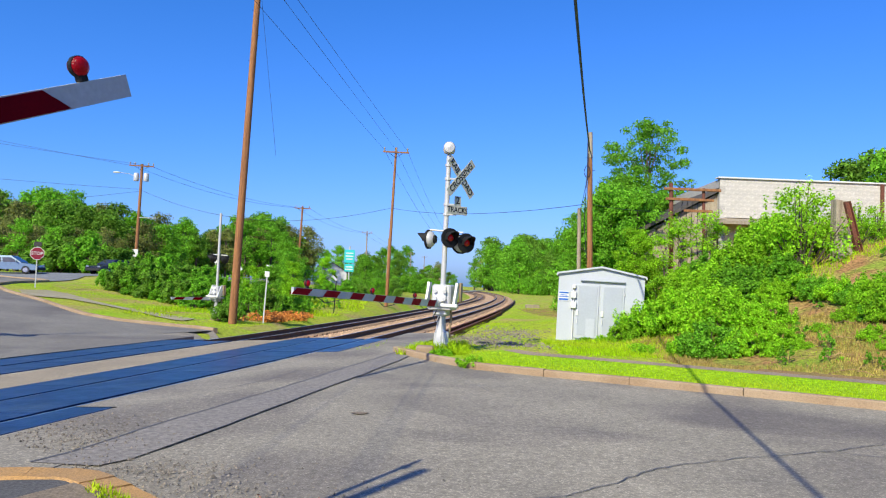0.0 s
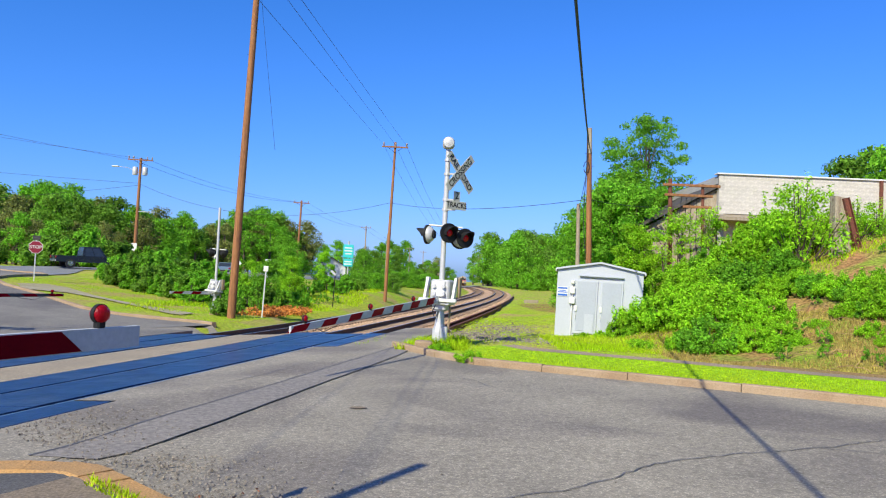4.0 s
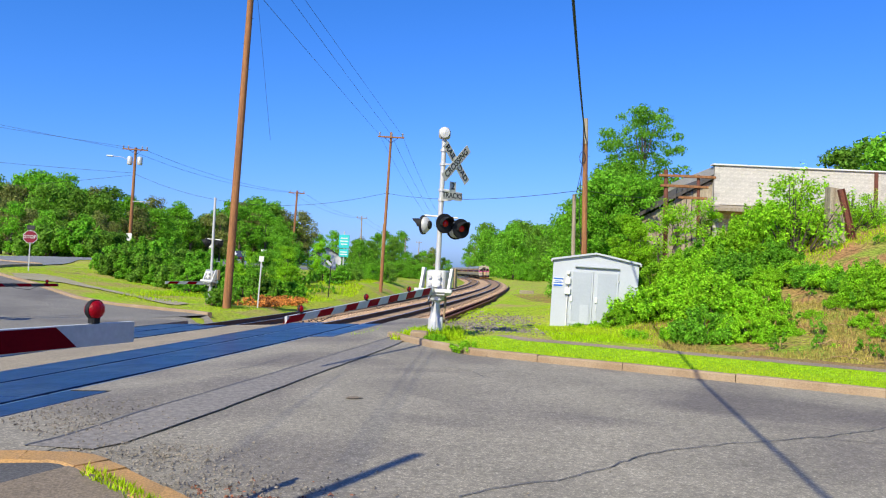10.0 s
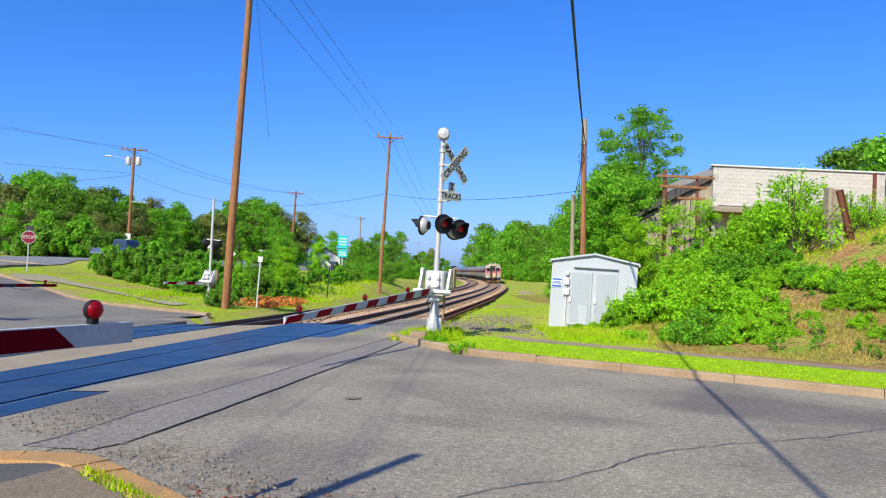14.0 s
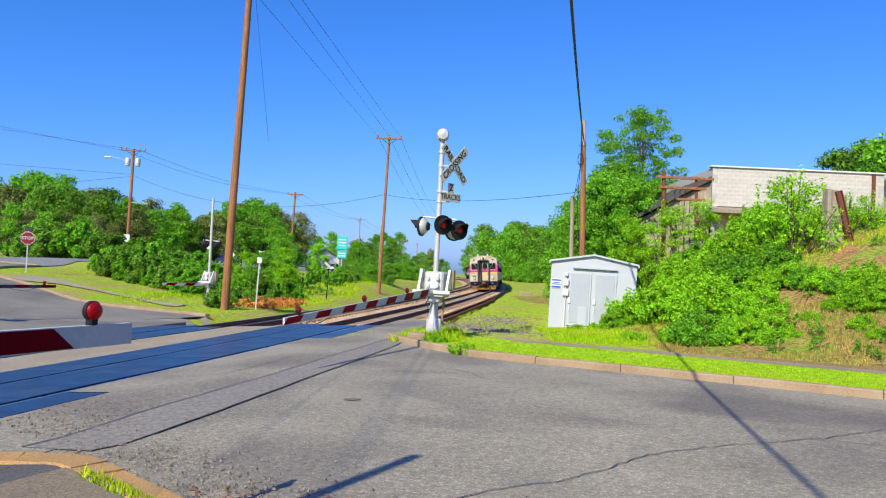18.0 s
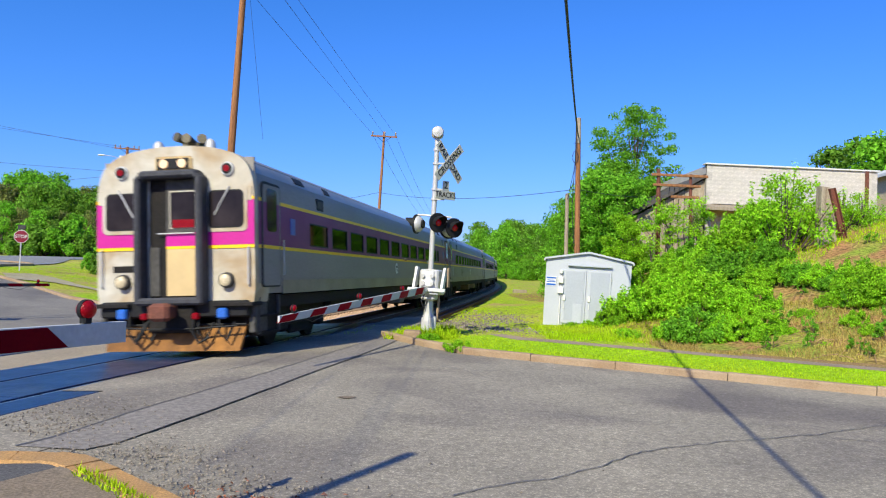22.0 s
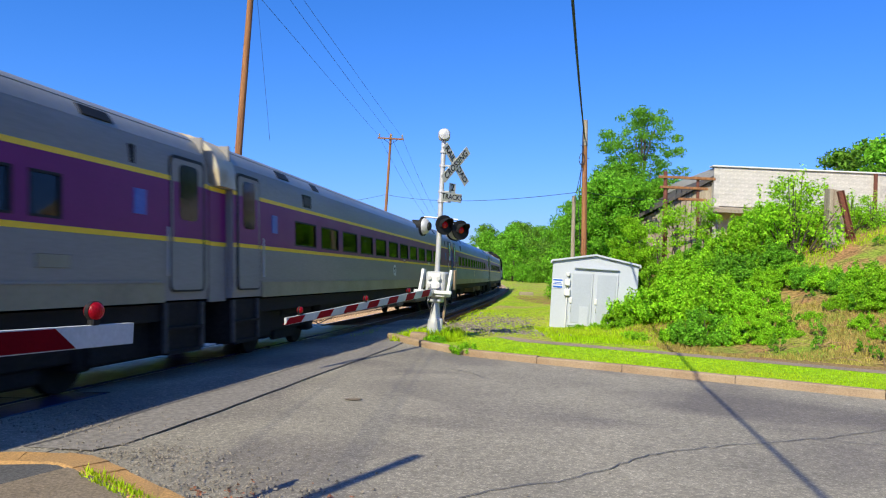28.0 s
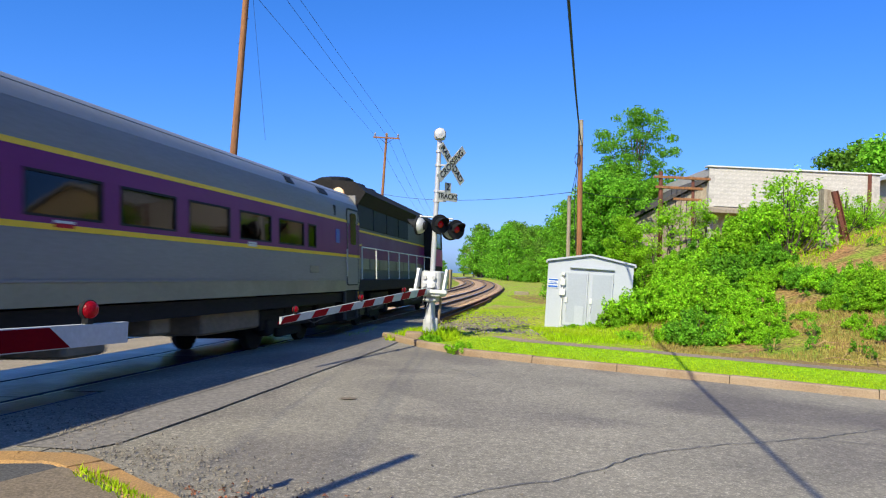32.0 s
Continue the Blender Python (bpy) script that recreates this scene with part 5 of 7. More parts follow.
def crossing_signal(x, y, label, turn, signs=False, height_m=5.4, bell_z=5.0, lean=0.0, arm=None):
    """A mast with signal heads and a barrier machine; turn is the way of its arm, degrees from +y."""
    top = thing("crossing_signal", pose(x, y, height(x, y), 0, lean, 0), label, "crossing signal", "crossing signals")
    part("foundation", Shape().box((0, 0, 0.0), (0.4, 0.4, 0.2), ch=0.04), KERB, top, "rusty concrete footing")
    part("mast_base", Shape().lathe([(0.19, 0.08), (0.17, 0.4), (0.12, 0.6), (0.085, 1.1)], None, 8).box((0.12, -0.1, 0.36), (0.16, 0.18, 0.34), ch=0.03).box((-0.12, 0.0, 0.34), (0.1, 0.24, 0.32), ch=0.03), GALV, top)
    if signs:
        height_m = bell_z
        part("kerb_block", Shape().box((-0.36, -0.55, 0.06), (0.42, 0.5, 0.26), ch=0.03), KERB, top, "tan stone block")
    part("mast", Shape().cyl((0, 0, 0.2), (0, 0, height_m), 0.068, 0.062, 18), GALV, top, "silver painted steel mast", smooth=True)
    if signs:
        part("bell", Shape().lathe([(0.05, -0.02), (0.12, 0.0), (0.15, 0.06), (0.15, 0.2), (0.1, 0.27), (0.02, 0.3)], pose(0, 0, height_m), 20), CREAM, top, "round crossing bell", smooth=True)
        part("bell_cap", Shape().lathe([(0.14, 0), (0.13, 0.03), (0.02, 0.05)], pose(0.0, -0.15, height_m + 0.13, 90), 18), GALV, top)
        for z in (height_m - 0.3, height_m - 0.65, height_m - 1.3, height_m - 1.55):
            part("clamp", Shape().cyl((0, 0, z - 0.03), (0, 0, z + 0.03), 0.085, n=12).box((0.15, -0.06, z), (0.2, 0.04, 0.04)), GALV, top)
    # Machine: cabinet, side arms and counterweights; its own y is the way of the arm.
    mech = part("gate_machine", Shape().box((0, -0.08, 0.02), (0.5, 0.44, 0.5), ch=0.04), GALV, top, m=pose(0, 0, 1.42, 0, 0, -turn))
    part("machine_lid", Shape().box((0.02, 0.16, 0.04), (0.34, 0.05, 0.4), ch=0.02), WHITE, mech)
    for sx in (-1, 1):
        part("side_frame", Shape().add([(sx * 0.37 + a, y + b, z) for y, z in ((0.16, -0.26), (-0.06, 0.32)) for a, b in ((-0.03, -0.08), (0.03, -0.08), (0.03, 0.08), (-0.03, 0.08))],
             [(3, 2, 1, 0), (4, 5, 6, 7), (0, 1, 5, 4), (1, 2, 6, 5), (2, 3, 7, 6), (3, 0, 4, 7)]), WHITE, mech)
        part("counterweight", Shape().box((sx * 0.43, -0.14, 0.08), (0.05, 0.16, 0.5), ch=0.015), KERB if sx < 0 else WHITE, mech)
        part("bolt", Shape().cyl((sx * 0.12, 0.18, 0.1), (sx * 0.12, 0.24, 0.1), 0.05, n=10), GALV, mech)
        part("bolt", Shape().cyl((sx * 0.12, 0.18, -0.08), (sx * 0.12, 0.24, -0.08), 0.05, n=10), GALV, mech)
    part("front_bar", Shape().box((0, 0.26, -0.24), (0.98, 0.09, 0.09), ch=0.015), WHITE, mech)
    part("machine_tray", Shape().box((0, 0.0, -0.31), (0.62, 0.5, 0.1), ch=0.02).box((0, 0, -0.42), (0.36, 0.3, 0.16), ch=0.03), GALV, mech)
    part("conduit", Shape().tube([(0.2, 0.1, 1.3), (0.24, 0.1, 0.9), (0.2, 0.05, 0.4)], 0.035), KERB, top)
    part("cable_loop", Shape().tube([(-0.1, -0.1, 1.1), (-0.2, -0.14, 0.9), (-0.12, -0.14, 0.7), (-0.05, -0.1, 0.9)], 0.018), WIRE, top)
    # Cross tube with signal heads.
    z = 2.95 if signs else height_m - 2.2
    part("cross_tube", Shape().cyl((-0.4, 0.05, z + 0.1), (0.45, -0.05, z + 0.06), 0.024, n=10).cyl((0.1, -0.2, z + 0.12), (-0.05, 0.3, z + 0.12), 0.026, n=10), GALV, top)
    if signs:
        flasher(top, (0.12, -0.26, z - 0.1), 32)
        flasher(top, (0.53, -0.12, z - 0.2), 34)
        flasher(top, (-0.42, 0.05, z - 0.14), -112)
        flasher(top, (0.4, 0.2, z - 0.22), 200)
    else:
        flasher(top, (-0.32, 0.1, z - 0.1), -100, BLACK)
        flasher(top, (0.28, 0.1, z - 0.1), 160, BLACK)
    if signs:
        for rot, text, lw in ((45, "CROSSING", -0.02), (-45, "RAIL ROAD", 0.0)):
            bl = part("crossbuck_blade", Shape().box((0, 0, 0), (1.22, 0.012, 0.225), ch=0.004), SIGN_FADED, top, "faded white crossbuck blade", m=pose(0.33, -0.14 + lw, 4.38) @ pose(0, 0, 0, 0, 0, 46) @ pose(0, 0, 0, 0, -rot, 0))
            writing(bl, text, 0.215, BLACK, pose(0, -0.009, 0, 90), "lettering")
        plate = part("track_plate", Shape().box((0, 0, 0), (0.66, 0.012, 0.22), ch=0.004).box((0, 0, 0.23), (0.22, 0.012, 0.24), ch=0.004), SIGN_FADED, top, "faded white track-count plate", m=pose(0.27, -0.12, 3.56, 0, 0, 42))
        writing(plate, "TRACKS", 0.185, BLACK, pose(0, -0.009, 0, 90))
        writing(plate, "2", 0.24, BLACK, pose(0, -0.009, 0.235, 90))
    return top


def arm_rows(px, pz, turn, rows, x=0.0, y=0.0):
    """Poses of an arm: it swings about its pivot by the angles given (0 is level, up is positive)."""
    return [(t, pose(x, y, pz, 0, 0, -turn - 0.085 * max(0, a)) @ pose(0, 0, 0, a)) for t, a in rows]


mast_front = crossing_signal(-0.13, 18.41, "silver crossing signal with crossbuck, bell and red lamps", 199, signs=True, lean=0.4)
arm_front = gate_arm(mast_front, 7.2, 1.3, 0.09, lamps=(6.75, 4.2, 1.9), taper=(0.17, 0.115))
mast_near = crossing_signal(-3.41, 0.92, "plain silver barrier mast beside the near pavement", 22.8)
arm_near = gate_arm(mast_near, 3.915, 1.3, 0.555, lamps=(3.63,), taper=(0.145, 0.125))
mast_left = crossing_signal(-11.67, 37.17, "plain silver barrier mast beside a leaning wooden pole", 217)
arm_left = gate_arm(mast_left, 2.55, 1.05, 0.25, lamps=())
mast_far_left = crossing_signal(-15.9, 20.3, "plain silver barrier mast beyond the tracks", 22)
arm_far_left = gate_arm(mast_far_left, 6.2, 1.1, 0.12, lamps=(5.75,), taper=(0.15, 0.1), paint=ARM_SHADED)


def gate_motion():
    walk(arm_near, arm_rows(0, 1.24, 22.8, NEAR_SWING))
    walk(arm_front, arm_rows(0, 1.2, 198.7, FRONT_SWING))
    walk(arm_left, arm_rows(0, 1.06, 217, [(0, 0), (32, 0)]))
    walk(arm_far_left, arm_rows(0, 1.02, 22, [(0, 62), (0.5, 50), (1, 36), (1.5, 20), (2, 7), (2.5, 1), (3, 0), (32, 0)]))


NEAR_SWING = [(0, 23.4), (0.5, 19.9), (1, 15.8), (1.5, 12.4), (2, 8.9), (2.5, 5.0), (3, 2.3), (3.5, 1.3), (5.5, 0.3), (32, 0.3)]
FRONT_SWING = [(0, 2.2), (0.3, 1.2), (0.6, 0.6), (0.9, -0.1), (1.2, -1.3), (1.5, -2.4), (1.8, -3.0), (2.5, -3.3), (3, -3.4), (32, -3.4)]


# ===== poles and wires =====
def utility_pole(base, top_at, r0, r1, label, mat=None, crossarm=None, insulators=(), extras=None):
    b = Vector(base)
    b.z = height(b.x, b.y) - 0.05
    t = Vector(top_at)
    ob = thing("utility_pole", Matrix.Translation(b), label, "utility pole", "utility poles")
    d = t - b
    part("pole", Shape().tube([(0, 0, -0.4), d * 0.33, d * 0.66, d], [r0, r0 * 0.67 + r1 * 0.33, r0 * 0.33 + r1 * 0.67, r1], 14), mat or POLE_WOOD, ob, smooth=True)
    if crossarm:
        w, drop, yaw = crossarm
        m = Matrix.Translation(d - Vector((0, 0, drop))) @ pose(0, 0, 0, 0, 0, yaw)
        arm = part("crossarm", Shape().box((0, -r1 - 0.06, 0), (w, 0.1, 0.13), ch=0.01), mat or POLE_WOOD, ob, m=m)
        for k in insulators:
            part("insulator", Shape().lathe([(0.03, 0), (0.085, 0.1), (0.04, 0.15), (0.085, 0.24), (0.03, 0.34)], pose(k, -r1 - 0.06, 0.06), 8), GREY_WOOD, arm)
        part("brace", Shape().cyl((-w * 0.3, -r1 - 0.06, 0), (0, -r1 - 0.02, -0.5), 0.02, n=5).cyl((w * 0.3, -r1 - 0.06, 0), (0, -r1 - 0.02, -0.5), 0.02, n=5), DARK_STEEL, arm)
    if extras:
        extras(ob, d)
    return ob


def wire(points, r, label="thin black overhead wire between poles", sag=0.0, n=18, name="overhead_wire", mat=None):
    pts = []
    for a, b in zip(points, points[1:]):
        a, b = Vector(a), Vector(b)
        for k in range(n):
            q = a.lerp(b, k / n)
            q.z -= sag * 4 * (k / n) * (1 - k / n)
            pts.append(q)
    pts.append(Vector(points[-1]))
    o = pts[0].copy()
    return tagged(part(name, Shape().tube([q - o for q in pts], r, 5), mat or WIRE, m=Matrix.Translation(o)), label, "wire", "overhead wires")


def transformers(ob, d):
    for sx in (-0.55, 0.55):
        part("transformer", Shape().lathe([(0.26, 0), (0.28, 0.05), (0.28, 0.8), (0.22, 0.88), (0.05, 0.9)], Matrix.Translation(d) @ pose(sx, -0.05, -1.9), 16), GALV, ob, "grey transformer can", smooth=True)
    part("lamp_arm", Shape().tube([d + Vector((0, 0, -1.7)), d + Vector((-1.3, -0.3, -1.15)), d + Vector((-2.2, -0.5, -1.1))], 0.035), GALV, ob)
    part("lamp_head", Shape().box(d + Vector((-2.5, -0.55, -1.1)), (0.75, 0.28, 0.16), ch=0.05), WHITE, ob, "pale street lamp head")
    part("notice", Shape().box(Vector((0.0, -0.25, 2.4)), (0.65, 0.03, 0.85), ch=0.01), WHITE, ob, "white notice board")
    part("side_bracket", Shape().box(d * 0.5 + Vector((1.0, -0.1, 0.2)), (1.9, 0.06, 0.06)), GALV, ob)


def pole_fittings(ob, d):
    for k in range(9):
        part("climbing_step", Shape().cyl(d * (0.3 + 0.07 * k), d * (0.3 + 0.07 * k) + Vector((0.22 if k % 2 else -0.22, 0, 0)), 0.012, n=5), DARK_STEEL, ob)


def pole_head(ob, d):
    pole_fittings(ob, d)
    part("bleached_top", Shape().cyl(d * 0.86 + Vector((0.012, -0.03, 0)), d * 1.003 + Vector((0.012, -0.03, 0)), 0.118, 0.104, 12), GREY_WOOD, ob, "pale bleached pole top")
    loop = [d * 0.78 + Vector((-0.16 - 0.13 * math.cos(a), -0.15, 0.28 * math.sin(a))) for a in np.linspace(0, 6.0, 15)]
    part("cable_coil", Shape().tube(loop, 0.02, 5), WIRE, ob, "coiled black cable")
    part("riser_cable", Shape().tube([d * 0.97 + Vector((-0.13, -0.13, 0)), d * 0.78 + Vector((-0.16, -0.15, 0.2)), d * 0.5 + Vector((-0.3, -0.15, 0)), d * 0.3 + Vector((-0.2, -0.15, 0))], 0.018, 5), WIRE, ob)


leaning = utility_pole((-10.34, 35.55, 0), (-9.88, 35.5, 17.5), 0.2, 0.14, "tall brown wooden pole leaning beside the far track", extras=pole_fittings)
far_pole = utility_pole((-5.3, 64, 0), (-5.0, 64, 13.75), 0.155, 0.1, "brown wooden pole with a crossarm carrying wires", crossarm=(2.3, 0.45, 4), insulators=(-1.0, 0.05, 1.0))
left_pole = utility_pole((-34.2, 80, 0), (-34.1, 80, 13.8), 0.2, 0.14, "brown wooden pole with two grey transformers", crossarm=(2.6, 0.25, 12), insulators=(-1.2, -0.7, 0.7, 1.2), extras=transformers)
right_pole = utility_pole((6.78, 35, 0), (6.54, 35, 9.4), 0.15, 0.11, "brown wooden pole behind the white equipment shed", extras=pole_head)
utility_pole((6.45, 36.2, 0), (6.35, 36.2, 5.9), 0.11, 0.09, "short weathered grey pole behind the shed", mat=GREY_WOOD)
utility_pole((-22.6, 110, 0), (-22.3, 110, 12.9), 0.2, 0.14, "brown wooden pole among trees", crossarm=(2.4, 0.4, 10), insulators=(-1.0, 1.0))
utility_pole((-19.1, 170, 0), (-19.2, 170, 13.7), 0.2, 0.14, "distant grey wooden pole with a crossarm", mat=GREY_WOOD, crossarm=(2.4, 0.5, 10), insulators=(-1.0, 1.0))
utility_pole((-15.5, 185, 0), (-15.4, 185, 13), 0.18, 0.12, "distant grey wooden pole beside the street", mat=GREY_WOOD)
utility_pole((-13.5, 260, 0), (-13.5, 260, 13), 0.2, 0.14, "distant grey wooden pole with a crossarm", mat=GREY_WOOD, crossarm=(2.4, 0.5, 5), insulators=(-1.0, 1.0))
utility_pole((-10.0, 300, 0), (-10.0, 300, 13.5), 0.2, 0.14, "distant grey wooden pole with a crossarm", mat=GREY_WOOD, crossarm=(2.4, 0.5, 5), insulators=(-1.0, 1.0))
back_pole = utility_pole((-7.6, -22, 0), (-7.5, -22, 10.5), 0.18, 0.13, "brown wooden pole beside the tracks", crossarm=(2.3, 0.4, 8), insulators=(-1.0, 0.0, 1.0))
cable_pole = utility_pole((-3.81, -16, 0), (-3.81, -16, 7.95), 0.18, 0.13, "brown wooden pole beside the pavement")

for dx, hit in ((-1.0, (-6.85, 27, 11.45)), (0.05, (-5.85, 27, 11.5)), (1.0, (-5.35, 27, 11.52))):
    a = Vector((-5.0 + dx, 63.8, 13.45))
    h = Vector(hit)
    e = h + (h - a) * (49.0 / 36.8)
    wire([a, e], 0.009, sag=0.12)
    wire([a, (-5.0 + dx * 0.8 + 5.2, 118, 8.2)], 0.012, sag=0.9)
CABLE_A, CABLE_B = Vector((6.54, 34.86, 8.5)), Vector((-3.81, -16, 7.63))
wire([CABLE_A, CABLE_B], 0.033, "thick black cable over the street", sag=1.1, n=40)
wire([CABLE_A + Vector((-0.05, 0, -0.1)), (6.42, 34.7, 7.2), (6.35, 36.1, 5.6)], 0.014, sag=0.05)
wire([(-34.0, 80, 10.9), (-5.2, 64, 8.4)], 0.016, sag=2.1)
wire([(-5.2, 64, 8.4), (6.6, 35, 6.0), (17, 44, 7.6)], 0.014, sag=0.5)
for dx, z0, x1, y1, z1 in ((-1.2, 13.6, -100, 66, 24.6), (1.2, 13.6, -100, 66, 22.0), (0.0, 11.0, -100, 66, 14.4), (0.0, 10.8, -62, 73, 6.5)):
    wire([(-34.1 + dx, 80, z0), (x1, y1, z1)], 0.016, sag=0.8 if x1 < -90 else 0.3)
for dx in (-1.0, 1.0):
    wire([(-34.1 + dx, 80, 13.6), (-22.3 + dx, 110, 12.6), (-19.2 + dx, 170, 13.3), (-13.5 + dx, 260, 12.6)], 0.016, sag=0.9)
wire([(-9.9, 35.5, 16.8), (-8.9, 36.6, 8.0)], 0.008, "thin grey guy wire from a pole", n=2)


# ===== signs =====
def stop_sign():
    x, y = -25.1, 44.6
    ob = thing("stop_sign", pose(x, y, height(x, y), 0, 0, 24), "red octagonal stop sign on a metal post", "stop sign")
    part("post", Shape().box((0, 0.03, 1.3), (0.07, 0.04, 2.7)), GALV, ob)
    pl = part("plate", Shape().cyl((0, 0, 2.05), (0, -0.012, 2.05), 0.41, n=8), WHITE, ob, "white rim", m=Matrix.Translation((0, 0, 2.05)) @ Matrix.Rotation(radians(22.5), 4, "Y") @ Matrix.Translation((0, 0, -2.05)))
    part("red_face", Shape().cyl((0, -0.012, 2.05), (0, -0.017, 2.05), 0.38, n=8), STOP_RED, pl, "red face")
    writing(ob, "STOP", 0.27, WHITE, pose(0, -0.026, 2.05, 90))
    part("street_plate", Shape().box((0, 0, 2.62), (0.42, 0.02, 0.26), ch=0.01), STEP_GREY, ob, "small dark plate above")


def post_sign(x, y, h, w, hh, label, tilt=0, mat=None, yaw=0, face=None):
    ob = thing("post_sign", pose(x, y, height(x, y), 0, 2, yaw), label, "sign", "small trackside signs")
    part("post", Shape().box((0, 0, h / 2), (0.06, 0.05, h)), mat or GALV, ob)
    part("plate", Shape().box((0, -0.04, 0), (w, 0.02, hh), ch=0.008), face or WHITE, ob, "small plate", m=pose(-0.12 if tilt else 0, 0, h - hh / 2, 0, tilt, 0))
    return ob


stop_sign()
post_sign(-9.17, 36.88, 2.6, 0.24, 0.28, "small white sign on a pale post")
post_sign(-7.57, 49.35, 2.5, 0.44, 0.16, "small grey plate tilted on a dark post", tilt=40, mat=DARK_STEEL, face=GALV)
post_sign(-22.3, 70, 2.7, 0.45, 0.5, "small white street sign beside the bushes")
post_sign(-17.6, 62, 2.1, 0.42, 0.42, "small white diamond sign beside the meadow", tilt=45)
for px, py in ((-23.5, 96),):
    post_sign(px, py, 2.6, 0.75, 0.75, "white street sign beside the bushes")


def pole_sign():
    ob = thing("pylon_sign", pose(-20.3, 150, height(-20.3, 150), 0, 0, 6), "tall teal shop sign on a post", "sign")
    part("post", Shape().cyl((0, 0, 0), (0, 0, 8), 0.16, n=10), GALV, ob)
    part("panel", Shape().box((0, -0.2, 5.95), (2.1, 0.3, 2.7), ch=0.05), SIGN_TEAL, ob, "teal panel")
    part("lower_panel", Shape().box((0, -0.2, 3.6), (1.9, 0.3, 1.6), ch=0.05), SIGN_TEAL, ob, "teal panel")
    for z, w in ((6.6, 1.5), (6.0, 1.6), (5.4, 1.3), (3.8, 1.4), (3.3, 1.5)):
        part("text_bar", Shape().box((0, -0.36, z), (w, 0.02, 0.22)), WHITE, ob)


pole_sign()


# ===== equipment shed =====
def shed():
    x, y = 4.95, 23.95
    ob = thing("equipment_shed", pose(x, y, 0.12, 0, 1.2, -10), "white metal railway equipment shed with double doors", "shed")
    w, d, e, a = 2.74, 2.6, 2.22, 2.46
    part("wall", Shape().extrude([(-w / 2, -0.1), (w / 2, -0.1), (w / 2, e), (0, a), (-w / 2, e)][::-1], 0, d), SHED_WHITE, ob)
    part("foundation", Shape().box((0, d / 2, -0.12), (w + 0.2, d + 0.2, 0.22), ch=0.03), KERB, ob)
    for sg in (-1, 1):
        part("roof_panel", Shape().extrude([(0, a + 0.01), (sg * (w / 2 + 0.05), e - 0.01), (sg * (w / 2 + 0.05), e + 0.05), (0, a + 0.07)][::sg], -0.1, d + 0.1), SHED_WHITE, ob)
        part("eave_trim", Shape().box((sg * (w / 2 + 0.05), d / 2, e - 0.02), (0.05, d + 0.22, 0.09), ch=0.01), GALV, ob)
        c = -0.03 + sg * 0.4
        door = part("door", Shape().box((c, -0.02, 1.03), (0.76, 0.04, 1.74), ch=0.008), SHED_WHITE, ob)
        part("door_panel", Shape().box((c + 0.02, -0.045, 1.06), (0.6, 0.016, 1.6), ch=0.004), SHED_PANEL, door, "grey-blue inset panel")
        part("handle", Shape().box((c - 0.3, -0.06, 0.98), (0.09, 0.05, 0.2), ch=0.015).cyl((c - 0.3, -0.08, 0.8), (c - 0.3, -0.1, 0.65), 0.012, n=6), WHITE, door)
        for z in (0.4, 1.0, 1.65):
            part("hinge", Shape().cyl((c + sg * 0.38, -0.045, z - 0.05), (c + sg * 0.38, -0.045, z + 0.05), 0.014, n=6), GALV, door)
    part("drip_rail", Shape().box((0.05, -0.05, 2.05), (1.42, 0.1, 0.05), ch=0.01), SHED_PANEL, ob)
    part("cover_plate", Shape().box((-0.3, -0.06, 0.5), (0.28, 0.02, 0.62)), SHED_WHITE, ob)
    for z, s in ((1.82, 0.11), (1.55, 0.17), (1.22, 0.19)):
        part("meter_box", Shape().box((-0.86, -0.07, z), (s, 0.13, 0.22 if s > 0.12 else 0.13), ch=0.02), WHITE, ob)
    part("conduit", Shape().cyl((-0.86, -0.04, 0.1), (-0.86, -0.04, 1.8), 0.02, n=6), WHITE, ob)
    sg = part("notice", Shape().box((-1.18, -0.012, 1.5), (0.33, 0.014, 0.32)), WHITE, ob, "white and blue notice")
    for z, w, h in ((1.61, 0.3, 0.05), (1.53, 0.22, 0.025), (1.48, 0.3, 0.03), (1.39, 0.3, 0.06)):
        part("text_bar", Shape().box((-1.18, -0.022, z), (w, 0.006, h)), BLUE, sg)


shed()
block = thing("concrete_block", pose(7.3, 63, height(7.3, 63), 0, 0, 14), "pale concrete block lying on the grass", "block")
part("block_body", Shape().box((0, 0, 0.1), (1.2, 0.4, 0.34), ch=0.04), GREY_WOOD, block)


